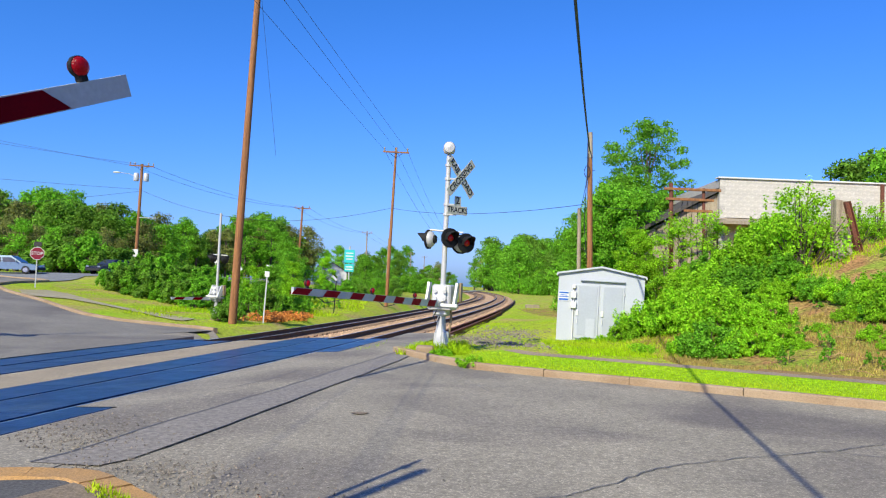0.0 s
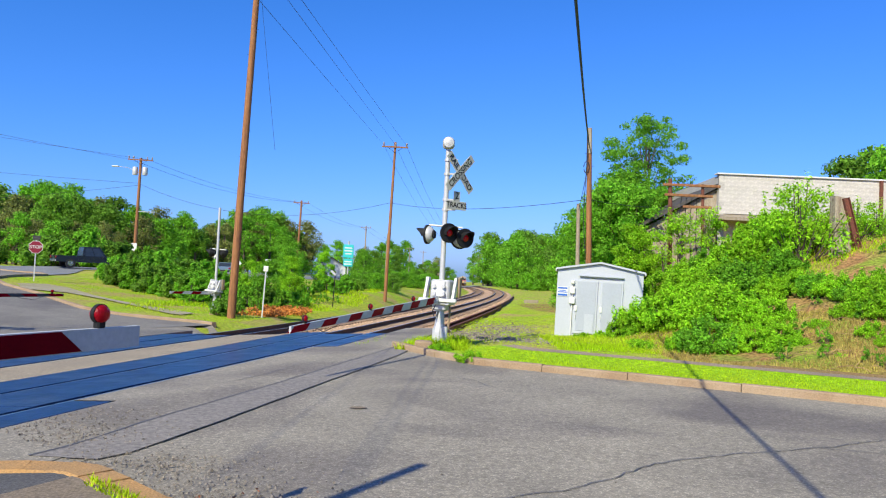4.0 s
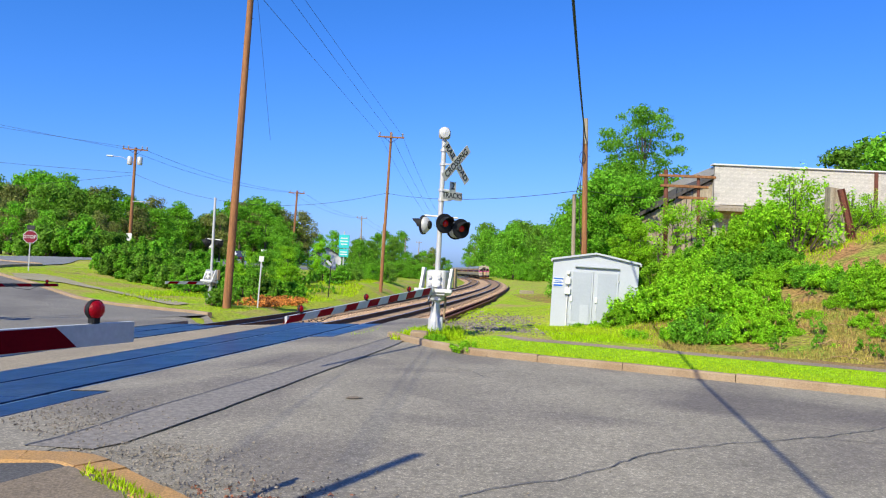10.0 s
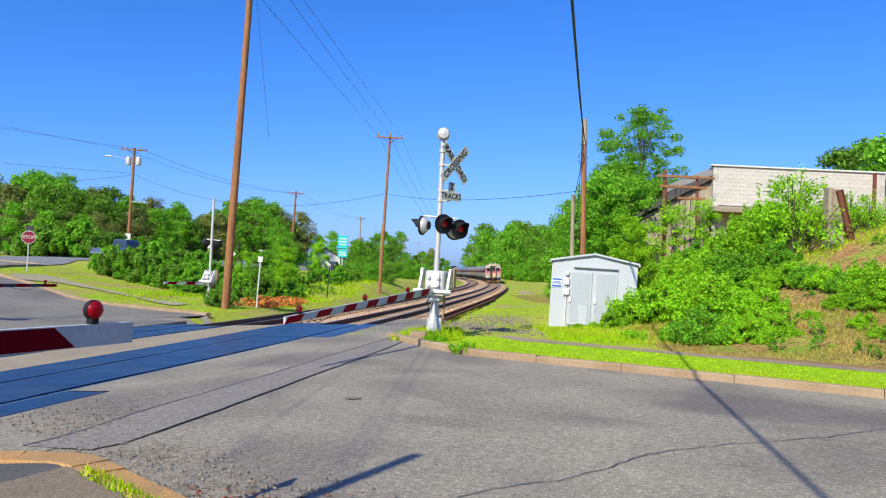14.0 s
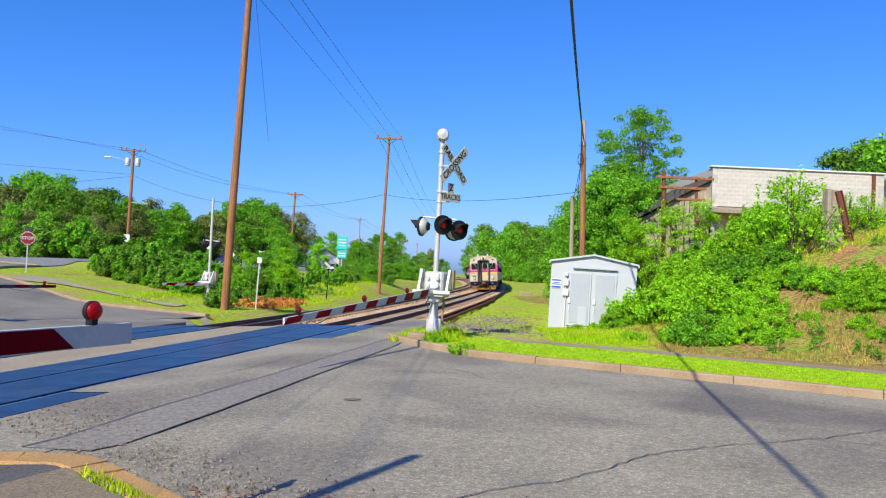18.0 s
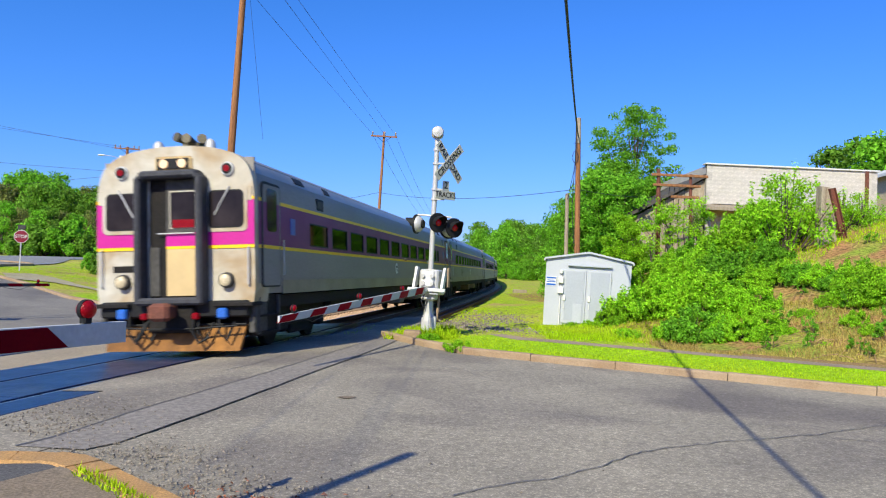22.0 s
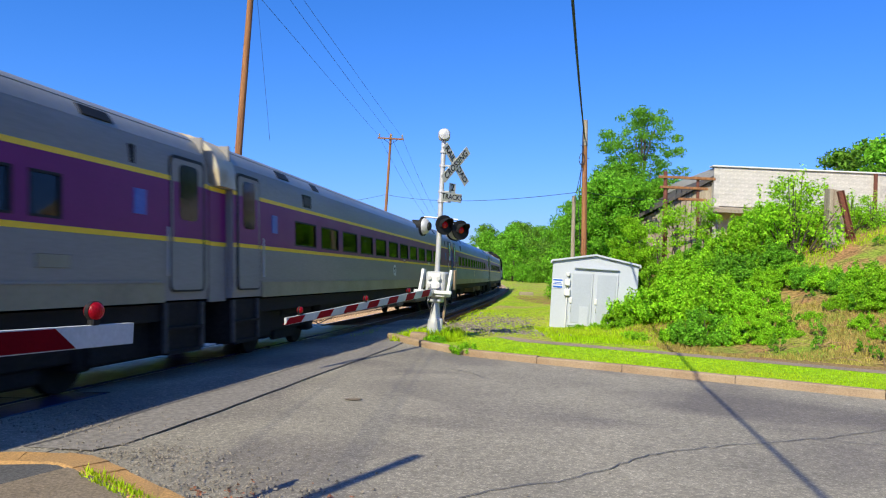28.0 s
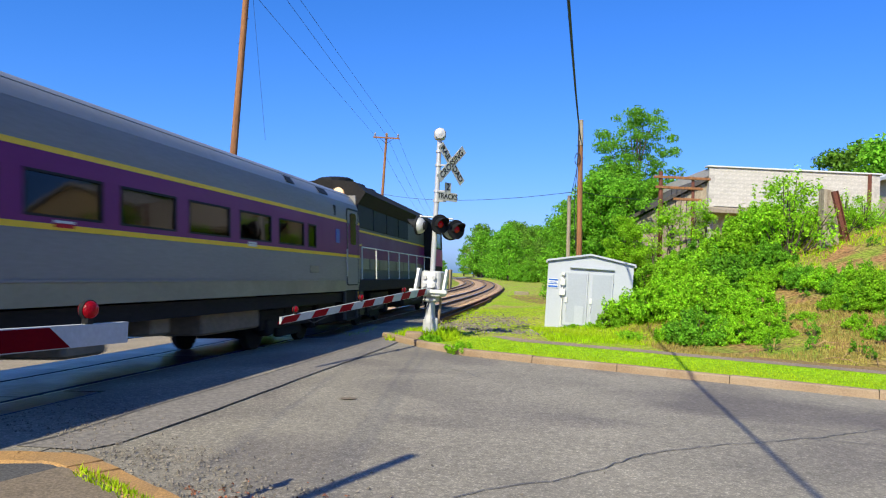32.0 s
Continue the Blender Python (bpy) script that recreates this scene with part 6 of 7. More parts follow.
# ===== building on the hill =====
def hill_building():
    ob = thing("block_building", pose(13.9, 38, 4.0), "low concrete block building with a yellow lower wall", "building")
    W, z0, z1, D = 8.95, 1.92, 3.95, 9.0
    part("wall", Shape().box((W / 2, 0.17, (z0 + z1) / 2), (W - 0.04, 0.26, z1 - z0 - 0.02)).box((0.15, D / 2, 1.6), (0.3, D, 4.6)).box((W - 0.15, D / 2, 1.6), (0.3, D, 4.6)).box((W / 2, D, 1.6), (W, 0.3, 4.6)), MORTAR, ob)
    wl = part("block_face", Shape().box((W / 2, 0.033, (z0 + z1) / 2), (W, 0.054, z1 - z0)), MORTAR, ob)
    blk = {}
    for r in range(10):
        x, first = 0.0, True
        while x < W - 0.02:
            ln = min((0.2 if r % 2 and first else 0.4), W - x)
            first = False
            k = round(ln, 2)
            if k not in blk:
                blk[k] = Shape().box((k / 2, 0, 0), (k - 0.004, 0.06, 0.198), ch=0.002).data("block", BLOCK)
            part("block", blk[k], BLOCK, wl, m=pose(x, 0.03 + random.uniform(-0.002, 0.002), z0 + 0.1 + r * 0.203))
            x += ln
    part("coping", Shape().box((W / 2, 0.15, z1 + 0.04), (W + 0.2, 0.5, 0.08), ch=0.01), WHITE, ob)
    part("roof", Shape().box((W / 2, D / 2, z1 - 0.15), (W - 0.4, D - 0.3, 0.12)), ROOF_DARK, ob)
    part("lower_wall", Shape().box((W / 2, 0.2, 0.2), (W, 0.3, 3.4)), STUCCO, ob, "yellow stucco lower wall")
    part("awning", Shape().add([(-0.3, 0.1, 1.9), (W + 0.7, 0.1, 1.9), (W + 0.7, -1.0, 1.66), (-0.3, -1.0, 1.66), (-0.3, 0.1, 1.75), (W + 0.7, 0.1, 1.75), (W + 0.7, -1.0, 1.5), (-0.3, -1.0, 1.5)],
         [(0, 3, 2, 1), (4, 5, 6, 7), (0, 1, 5, 4), (2, 3, 7, 6), (1, 2, 6, 5), (0, 4, 7, 3)]), GREY_WOOD, ob, "pale flat awning")
    part("corner_post", Shape().box((W - 0.6, -0.1, 2.9), (0.14, 0.14, 2.1)), RUST, ob)
    part("drain_pipe", Shape().cyl((W - 2.6, -0.05, 1.9), (W - 2.6, -0.05, 2.9), 0.05, n=8), RUST, ob)
    # Side face and lean-to that falls away behind the trees.
    part("lean_to_wall", Shape().add([(0, 0.3, -2.0), (-3.6, 1.6, -2.0), (-3.6, 1.6, 1.0), (0, 0.3, 3.2), (0.1, 0.4, -2.0), (-3.5, 1.7, -2.0), (-3.5, 1.7, 1.0), (0.1, 0.4, 3.2)],
         [(0, 1, 2, 3), (7, 6, 5, 4), (0, 4, 5, 1), (2, 6, 7, 3), (1, 5, 6, 2), (0, 3, 7, 4)]), GREY_WOOD, ob)
    part("lean_to_roof", Shape().add([(0.02, 0.0, 3.3), (-3.9, 1.3, 1.0), (-3.9, 6.5, 1.0), (0.02, 6.5, 3.3), (0.02, 0.0, 3.5), (-3.9, 1.3, 1.2), (-3.9, 6.5, 1.2), (0.02, 6.5, 3.5)],
         [(3, 2, 1, 0), (4, 5, 6, 7), (0, 1, 5, 4), (2, 3, 7, 6), (1, 2, 6, 5), (0, 4, 7, 3)]), ROOF_DARK, ob)


hill_building()


def timber_frame():
    ob = thing("timber_frame", pose(10.9, 36, 2.0), "old rusty timber frame with crossbars beside the building", "frame")
    for x, r, h in ((0, 0.13, 5.3), (1.6, 0.1, 5.1)):
        part("upright", Shape().tube([(x, 0, -1.2), (x - 0.05, 0, h * 0.5), (x - 0.12, 0, h)], [r, r * 0.9, r * 0.75], 8), RUST, ob)
    for z, a, b in ((5.0, -0.5, 2.3), (4.5, -0.4, 1.95), (3.95, 0.5, 1.9)):
        part("crossbar", Shape().box(((a + b) / 2, -0.12, z), (b - a, 0.1, 0.13), ch=0.015), POLE_WOOD, ob)
    for k in range(5):
        part("hanging_cable", Shape().tube([(0.5 + 0.25 * k, 0.1, 4.6), (0.3 + 0.3 * k, 0.05, 2.5), (0.6 + 0.28 * k, 0, 0.2)], 0.02, 5), WIRE, ob)
    c = thing("concrete_post", pose(13.05, 24.5, 3.3), "broken concrete post standing on bare earth", "post")
    part("post", Shape().add([(-0.3, -0.2, -0.3), (0.28, -0.2, -0.3), (0.28, 0.2, -0.3), (-0.3, 0.2, -0.3), (-0.28, -0.17, 1.9), (0.16, -0.17, 1.84), (0.16, 0.17, 1.8), (-0.28, 0.17, 1.92)],
         [(3, 2, 1, 0), (4, 5, 6, 7), (0, 1, 5, 4), (1, 2, 6, 5), (2, 3, 7, 6), (3, 0, 4, 7)]), GREY_WOOD, c)
    b = thing("steel_beam", pose(13.62, 24.3, 3.1, 0, -15, 0), "rusty steel beam leaning against a concrete post", "beam")
    part("flange", Shape().box((-0.09, 0, 1.05), (0.02, 0.2, 2.1)).box((0.09, 0, 1.05), (0.02, 0.2, 2.1)), RUST, b)
    part("web", Shape().box((0, 0, 1.05), (0.17, 0.02, 2.1)), RUST, b)


timber_frame()


def shop():
    """A cream building and a blue box sign past the block building."""
    ob = thing("shop_building", pose(26.1, 41, 4.6, 0, 0, -8), "cream building with a flat roof on the hill", "building")
    part("wall", Shape().extrude([(0, -0.4), (10, -0.4), (10, 4.0), (5, 6.0), (0, 4.0)][::-1], 0, 8), STUCCO, ob)
    for a, b in ((0, 1), (10, -1)):
        part("roof", Shape().extrude([(a - b * 0.4, 3.86), (5, 6.02), (5, 6.2), (a - b * 0.4, 4.04)][::-b], -0.3, 8.3), WHITE, ob)
    for k in range(3):
        w = part("window", Shape().box((1.6 + 3 * k, -0.02, 2.2), (1.5, 0.1, 1.2), ch=0.01), WHITE, ob)
        part("pane", Shape().box((1.6 + 3 * k, -0.06, 2.2), (1.3, 0.06, 1.0), ch=0.01), GLASS, w)
    sg = thing("box_sign", pose(23.25, 36.5, height(23.25, 36.5) - 0.1, 0, 0, -10), "blue box sign on a white post", "sign")
    part("post", Shape().box((0.55, 0, 1.2), (0.16, 0.16, 2.5), ch=0.01), WHITE, sg)
    part("sign_box", Shape().box((0.1, 0, 2.55), (1.1, 0.4, 0.72), ch=0.03), BLUE, sg, "blue box")


shop()


def house(x, y, w, d, h, label, yaw=0, wall=None):
    ob = thing("house", pose(x, y, height(x, y) - 0.2, 0, 0, yaw), label, "house", "distant houses")
    part("wall", Shape().extrude([(-w / 2, 0), (w / 2, 0), (w / 2, h), (0, h + w * 0.3), (-w / 2, h)][::-1], 0, d), wall or WHITE, ob)
    for sg in (-1, 1):
        part("roof", Shape().extrude([(0, h + w * 0.3 + 0.02), (sg * (w / 2 + 0.4), h - 0.2), (sg * (w / 2 + 0.4), h), (0, h + w * 0.3 + 0.25)][::sg], -0.4, d + 0.4), ROOF_DARK, ob)
    for k in range(max(2, int(w / 2.6))):
        win = part("window", Shape().box((-w / 2 + 1.2 + k * 2.4, -0.03, h * 0.55), (1.0, 0.08, 1.3)), WHITE, ob)
        part("pane", Shape().box((-w / 2 + 1.2 + k * 2.4, -0.06, h * 0.55), (0.8, 0.06, 1.1)), GLASS, win)


house(-26.5, 168, 6.5, 10, 2.6, "white gabled house behind the teal sign", 12)
house(-5.0, 225, 8, 7, 2.6, "tan house at the edge of the woods", 15, STUCCO)

# ===== plants =====
def leaves(name, blobs, n, size, mat, seed, lift=0.25, shell=0.35, corners=4):
    """A cloud of small leaves over and inside a set of clumps (centre and radii)."""
    rng = np.random.default_rng(seed)
    b = np.array(blobs, float)
    wgt = (b[:, 3] * b[:, 4] * b[:, 5]) ** (2 / 3)
    k = rng.choice(len(b), n, p=wgt / wgt.sum())
    d = rng.normal(size=(n, 3))
    d /= np.linalg.norm(d, axis=1)[:, None]
    rad = rng.random(n) ** shell
    c = b[k, :3] + d * b[k, 3:6] * rad[:, None]
    nrm = d + rng.normal(scale=0.6, size=(n, 3)) + np.array([0, 0, lift])
    nrm /= np.linalg.norm(nrm, axis=1)[:, None]
    t = np.cross(nrm, rng.normal(size=(n, 3)))
    t /= np.linalg.norm(t, axis=1)[:, None]
    u = np.cross(nrm, t)
    s = size * rng.uniform(0.6, 1.35, n)[:, None]
    if corners == 4:
        v = np.stack([c - t * s * 0.5, c - u * s * 0.34 + nrm * s * 0.06, c + t * s * 0.55, c + u * s * 0.34 + nrm * s * 0.06], 1).reshape(-1, 3)
    else:
        v = np.stack([c - t * s * 0.45 - u * s * 0.3, c + t * s * 0.6, c - t * s * 0.3 + u * s * 0.45], 1).reshape(-1, 3)
    me = bpy.data.meshes.new(name)
    me.vertices.add(corners * n)
    me.vertices.foreach_set("co", v.ravel())
    me.loops.add(corners * n)
    me.loops.foreach_set("vertex_index", np.arange(corners * n))
    me.polygons.add(n)
    me.polygons.foreach_set("loop_start", np.arange(0, corners * n, corners))
    me.materials.append(mat)
    me.update(calc_edges=True)
    return me


def crown_blobs(rng, r, h, z0, n, open_=0.0):
    out = []
    for _ in range(n):
        a, q = rng.uniform(0, 2 * math.pi), rng.random() ** 0.6
        zz = rng.uniform(0, 1)
        reach = math.sin(math.pi * min(0.97, 0.16 + zz * 0.8)) ** 0.7
        br = r * rng.uniform(0.16, 0.36) * (1 - open_)
        out.append((math.cos(a) * q * r * reach * 0.85, math.sin(a) * q * r * reach * 0.85, z0 + zz * (h - z0 - br * 0.6), br, br, br * rng.uniform(0.6, 0.9)))
    return out


def open_crown(rng, r, h, z0, n):
    """Small clumps spread over an egg-shaped crown, loose towards its edge."""
    out = []
    while len(out) < n:
        u = rng.random()
        reach = r * math.sin(math.pi * (0.16 + 0.72 * u)) ** 0.6
        a, q = rng.uniform(0, 2 * math.pi), rng.random() ** 0.5
        br = rng.uniform(0.26, 0.62)
        out.append((math.cos(a) * q * reach, math.sin(a) * q * reach, z0 + u * (h - z0 - 0.3), br * 1.15, br * 1.15, br * 0.7))
    return out


def tree(h, r, z0, n_blobs, n_leaves, leaf, mat, seed, label, trunk_r=0.2, open_=0.0):
    """A tapered trunk with limbs that reach the clumps of the crown."""
    rng = random.Random(seed)
    top = thing("tree", Matrix.Identity(4), label, "tree", "trees")
    blobs = crown_blobs(rng, r, h, z0, n_blobs, open_) if open_ < 0.3 else open_crown(rng, r, h, z0, n_blobs)
    bend = [(rng.uniform(-0.2, 0.2), rng.uniform(-0.2, 0.2)) for _ in range(3)]
    spine = [(0, 0, -0.5), (bend[0][0], bend[0][1], h * 0.25), (bend[1][0] * 1.6, bend[1][1] * 1.6, h * 0.5), (bend[2][0] * 2, bend[2][1] * 2, h * 0.82)]
    part("trunk", Shape().tube(spine, [trunk_r * 1.25, trunk_r, trunk_r * 0.65, trunk_r * 0.15], 8), BARK, top, smooth=True)
    limbs = Shape()
    for b in blobs[::max(2, len(blobs) // 16)]:
        z = max(h * 0.18, b[2] * rng.uniform(0.45, 0.7))
        limbs.tube([(bend[1][0], bend[1][1], z), (b[0] * 0.5, b[1] * 0.5, (z + b[2]) / 2 + 0.1), (b[0], b[1], b[2])], [trunk_r * 0.38, trunk_r * 0.22, trunk_r * 0.08], 5)
    part("branchwork", limbs, BARK, top)
    part("crown", leaves("crown", blobs, n_leaves, leaf, mat, seed, corners=3), mat, top)
    return top


def bush(h, r, n_blobs, n_leaves, leaf, mat, seed, label):
    rng = random.Random(seed)
    top = thing("bush", Matrix.Identity(4), label, "bush", "bushes")
    blobs = []
    for _ in range(n_blobs):
        a, q = rng.uniform(0, 2 * math.pi), rng.random() ** 0.55
        br = r * rng.uniform(0.11, 0.26)
        if rng.random() < 0.3:  # an upright shoot that stands out of the bush
            br *= 0.55
            blobs.append((math.cos(a) * q * r * 0.95, math.sin(a) * q * r * 0.95, h * rng.uniform(0.5, 1.08) * (1 - 0.5 * q * q), br, br, br * rng.uniform(2.0, 3.2)))
            continue
        blobs.append((math.cos(a) * q * r * 0.85, math.sin(a) * q * r * 0.85, h * rng.uniform(0.1, 1) * (1 - 0.55 * q * q), br, br, br * rng.uniform(0.6, 1.0)))
    stems = Shape()
    for b in blobs[::3]:
        stems.tube([(b[0] * 0.2, b[1] * 0.2, -0.25), (b[0] * 0.6, b[1] * 0.6, b[2] * 0.5), (b[0], b[1], b[2] + b[5] * 0.5)], [0.035 * h / 2, 0.025 * h / 2, 0.008], 4)
    part("stemwork", stems, BARK, top)
    part("foliage", leaves("foliage", blobs, n_leaves, leaf, mat, seed, 0.5, 0.5, corners=3), mat, top)
    return top


def plant(proto, x, y, size, rng, stretch=1.0, sink=0.0, z=None):
    """Sets a further plant of a kind at a place."""
    zz = (height(x, y) if z is None else z) - sink
    m = Matrix.Translation((x, y, zz)) @ Matrix.Rotation(rng.uniform(0, 6.28), 4, "Z") @ Matrix.Diagonal((size, size, size * stretch, 1))
    c = copy_thing(proto, Matrix.Identity(4))
    c.matrix_basis = m
    return c


def drop(protos):
    """Takes the first of each kind, which only served as a pattern, out of the scene."""
    for p in protos:
        for o in (*p.children_recursive, p):
            bpy.data.objects.remove(o)


def off_street(x, y):
    """Distance of a place from the street's middle."""
    best = 1e9
    for a, b in zip(STREET, STREET[1:]):
        a, b, p = Vector(a), Vector(b), Vector((x, y))
        k = max(0, min(1, (p - a).dot(b - a) / (b - a).length_squared))
        best = min(best, (p - a.lerp(b, k)).length)
    return best


def woods():
    rng = random.Random(11)
    far = [tree(11, 4.3, 1.2, 70, 5200, 0.35, LEAF_DARK, 21, "broad dark green tree in the woods", 0.25),
           tree(12, 4.0, 1.6, 66, 5100, 0.35, LEAF, 22, "bright green spring tree at the wood's edge", 0.25),
           tree(11, 3.6, 2.0, 60, 3600, 0.28, LEAF_GREY, 23, "half-bare grey-green tree in the woods", 0.22, 0.1),
           tree(11, 4.0, 3.6, 60, 4200, 0.33, LEAF_GREY, 25, "tall grey-green tree with bare lower trunk", 0.25),
           tree(10, 4.4, 0.8, 70, 5200, 0.35, LEAF, 24, "bushy bright green tree beside the street", 0.22)]
    far[3], far[4] = far[4], far[3]
    pick = lambda: far[rng.choices((0, 1, 2, 3, 4), (5, 5, 2, 3, 1))[0]]
    # Woods behind the street on the left; height of the skyline along the bearing.
    sky_x = [-0.68, -0.62, -0.55, -0.49, -0.43, -0.38, -0.34, -0.265, -0.235, -0.18, -0.15]
    sky_z = [0.118, 0.1, 0.103, 0.098, 0.085, 0.083, 0.069, 0.088, 0.078, 0.073, 0.05]
    for row, (d0, d1, n) in enumerate(((78, 84, 22), (92, 104, 22), (112, 122, 14))):
        for k in range(n):
            bear = -0.70 + (0.70 - 0.36) * (k + rng.random()) / n
            d = rng.uniform(d0, d1)
            top = np.interp(bear, sky_x, sky_z) * 1.12 * d * (0.72, 0.95, 1.03)[row] + 1.83
            x, y = bear * d, d
            if off_street(x, y) < 8:
                continue
            h = max(3.0, top - height(x, y)) * rng.uniform(0.86, 1.02)
            if row == 0 and rng.random() < 0.72:
                plant(far[rng.choice((2, 4))], x, y, h * 0.85 / 11.5, rng, sink=0.3)
            else:
                plant(pick(), x, y, h / 11.5, rng, sink=0.3)
    for d0, d1, n, b0, b1, f in ((118, 128, 12, -0.37, -0.29, 0.9), (140, 152, 13, -0.30, -0.16, 0.92), (158, 172, 12, -0.3, -0.17, 1.0)):
        for k in range(n):
            bear = b0 + (b1 - b0) * (k + rng.random()) / n
            d = rng.uniform(d0, d1)
            top = np.interp(bear, sky_x, sky_z) * 1.1 * d * f + 1.83
            x, y = bear * d, d
            if off_street(x, y) < 8:
                continue
            plant(pick(), x, y, max(3, top - height(x, y)) * rng.uniform(0.82, 1.0) / 11.5, rng, sink=0.3)
    # Far woods in the middle and to the right of the bend.
    for bear, d, h in ((-0.112, 150, 8), (-0.1, 160, 7.5), (-0.12, 172, 6.5), (-0.035, 210, 6), (-0.025, 215, 7), (-0.014, 190, 8), (-0.018, 180, 6), (-0.05, 260, 7), (-0.07, 280, 8), (-0.03, 290, 9), (-0.145, 270, 6), (-0.135, 290, 8), (-0.125, 280, 6), (-0.115, 300, 7), (-0.105, 275, 6), (-0.095, 310, 8), (-0.085, 290, 6), (-0.075, 320, 7), (-0.06, 300, 7), (-0.045, 320, 8), (-0.02, 310, 7), (-0.01, 300, 8), (0.0, 310, 8), (0.008, 300, 7)):
        plant(pick(), bear * d, d, h / 11.5, rng, sink=0.2)
    for k in range(40):
        bear = 0.012 + 0.19 * (k + rng.random()) / 40
        d = max(240 - 700 * max(0, bear - 0.06), 130) + 60 * rng.random()
        if bear < 0.07:
            d = rng.uniform(300, 340)
        x = bear * d
        if along(x, d)[1][0] < 8:
            continue
        h = (0.083 - 0.3 * abs(bear - 0.1) ** 1.5) * d * rng.uniform(0.85, 1.05)
        plant(far[rng.choice((0, 0, 1, 2, 3))], x, d, max(4, h) / 11.5, rng, sink=0.3)
    for k in range(22):
        bear = 0.03 + 0.17 * (k + rng.random()) / 22
        d = 188 + 15 * rng.random() - 150 * max(0, bear - 0.1)
        if along(bear * d, d)[1][0] < 7:
            continue
        plant(far[rng.choice((0, 3, 1))], bear * d, d, rng.uniform(0.38, 0.62), rng, sink=0.3)
    for k in range(30):
        bear = -0.2 + 0.42 * (k + rng.random()) / 30
        d = rng.uniform(350, 430)
        if abs(along(bear * d, d)[1][0] + 2) < 9:
            continue
        plant(far[rng.choice((0, 1, 2))], bear * d, d, (0.05 * d) * rng.uniform(0.8, 1.1) / 11.5, rng, sink=0.5)
    # Hedge between the street and the bend.
    for k in range(26):
        bear, d = rng.uniform(-0.136, -0.068), rng.uniform(72, 98)
        plant(far[rng.choice((0, 3, 3))], bear * d, d, rng.uniform(0.16, 0.24), rng, 0.9, sink=0.2)
    for k in range(38):
        bear, d = rng.uniform(-0.075, -0.012), rng.uniform(105, 150)
        plant(far[rng.choice((0, 3, 3))], bear * d, d, rng.uniform(0.2, 0.29), rng, 0.9, sink=0.2)
    for k in range(8):
        bear, d = rng.uniform(-0.05, -0.008), rng.uniform(170, 240)
        plant(far[rng.choice((0, 3, 1))], bear * d, d, rng.uniform(0.3, 0.45), rng, 0.9, sink=0.2)
    # Trees behind the building's right end.
    for x, y, h in ((30.5, 57, 9), (33.5, 55, 11), (36.5, 54, 12), (39.5, 56, 12), (44, 57, 12.5), (48, 60, 12), (36, 62, 11)):
        plant(far[rng.choice((0, 3))], x, y, h / 11.5, rng, sink=0.2)
    # Unseen trees added beside and behind the camera, for the coach windows to mirror.
    for x, y, h in ((30, 20, 9), (34, 15, 10), (37, 9, 9), (39, 2, 10), (38, -5, 9), (36, -12, 10), (31, -18, 9), (24, -23, 10), (16, -27, 9), (8, -30, 10), (-2, -32, 9), (-12, -33, 10), (43, 14, 11), (45, 4, 11), (34, 25, 9), (44, -8, 11)):
        plant(far[rng.choice((0, 1, 2))], x, y, h / 11.5, rng, sink=0.2)
    drop(far)


woods()


def near_trees():
    rng = random.Random(5)
    mid = [tree(7, 2.6, 0.4, 80, 16000, 0.16, LEAF, 31, "leafy green tree behind the equipment shed", 0.14),
           tree(6.5, 2.4, 0.3, 74, 14500, 0.155, LEAF, 32, "dense green tree behind the shed", 0.14),
           tree(6, 2.0, 0.4, 60, 11000, 0.14, LEAF_YELLOW, 33, "slender yellow-green tree on the slope", 0.1)]
    tall = tree(11.0, 2.75, 4.6, 115, 17000, 0.13, LEAF, 36, "tall slender green tree with an open crown", 0.15, 0.42)
    tall.matrix_basis = pose(12.7, 48, height(12.7, 48))
    for x, y, s, k in ((7.6, 40, 0.72, 0), (8.9, 41, 0.95, 0), (9.6, 44, 1.1, 1), (9.9, 39.5, 0.85, 0), (11.1, 42, 0.85, 1), (12.6, 44, 0.8, 0), (7.9, 46, 0.8, 1), (9.0, 50, 1.0, 1), (11.0, 47, 1.15, 0),
                       (9.3, 37, 0.6, 2), (9.6, 55, 0.75, 1), (11.8, 66, 0.75, 0), (12.9, 72, 0.9, 1), (10.8, 60, 0.65, 0), (9.7, 36.5, 0.5, 2)):
        plant(mid[k], x, y, s, rng, sink=0.15)
    sapling = tree(4.5, 1.0, 1.5, 24, 1500, 0.13, LEAF_YELLOW, 37, "thin sapling with sparse leaves before the old timber frame", 0.05, 0.42)
    for x, y, s in ((10.95, 34.9, 0.78), (12.3, 34.8, 0.68), (12.75, 35.2, 0.5), (10.4, 35.2, 0.7)):
        plant(sapling, x, y, s, rng, sink=0.1)
    drop([sapling])
    # Small trees between the far track and the street on the left.
    for x, y, s, k in ((-14.3, 50, 0.42, 2), (-12.6, 48, 0.5, 2), (-11.4, 47, 0.45, 0), (-11.9, 56, 0.55, 2), (-13.0, 60, 0.6, 1), (-14.5, 66, 0.7, 0), (-11.4, 68, 0.6, 2), (-10.2, 50, 0.36, 2)):
        plant(mid[k], x, y, s, rng, sink=0.1)
    drop(mid)


near_trees()


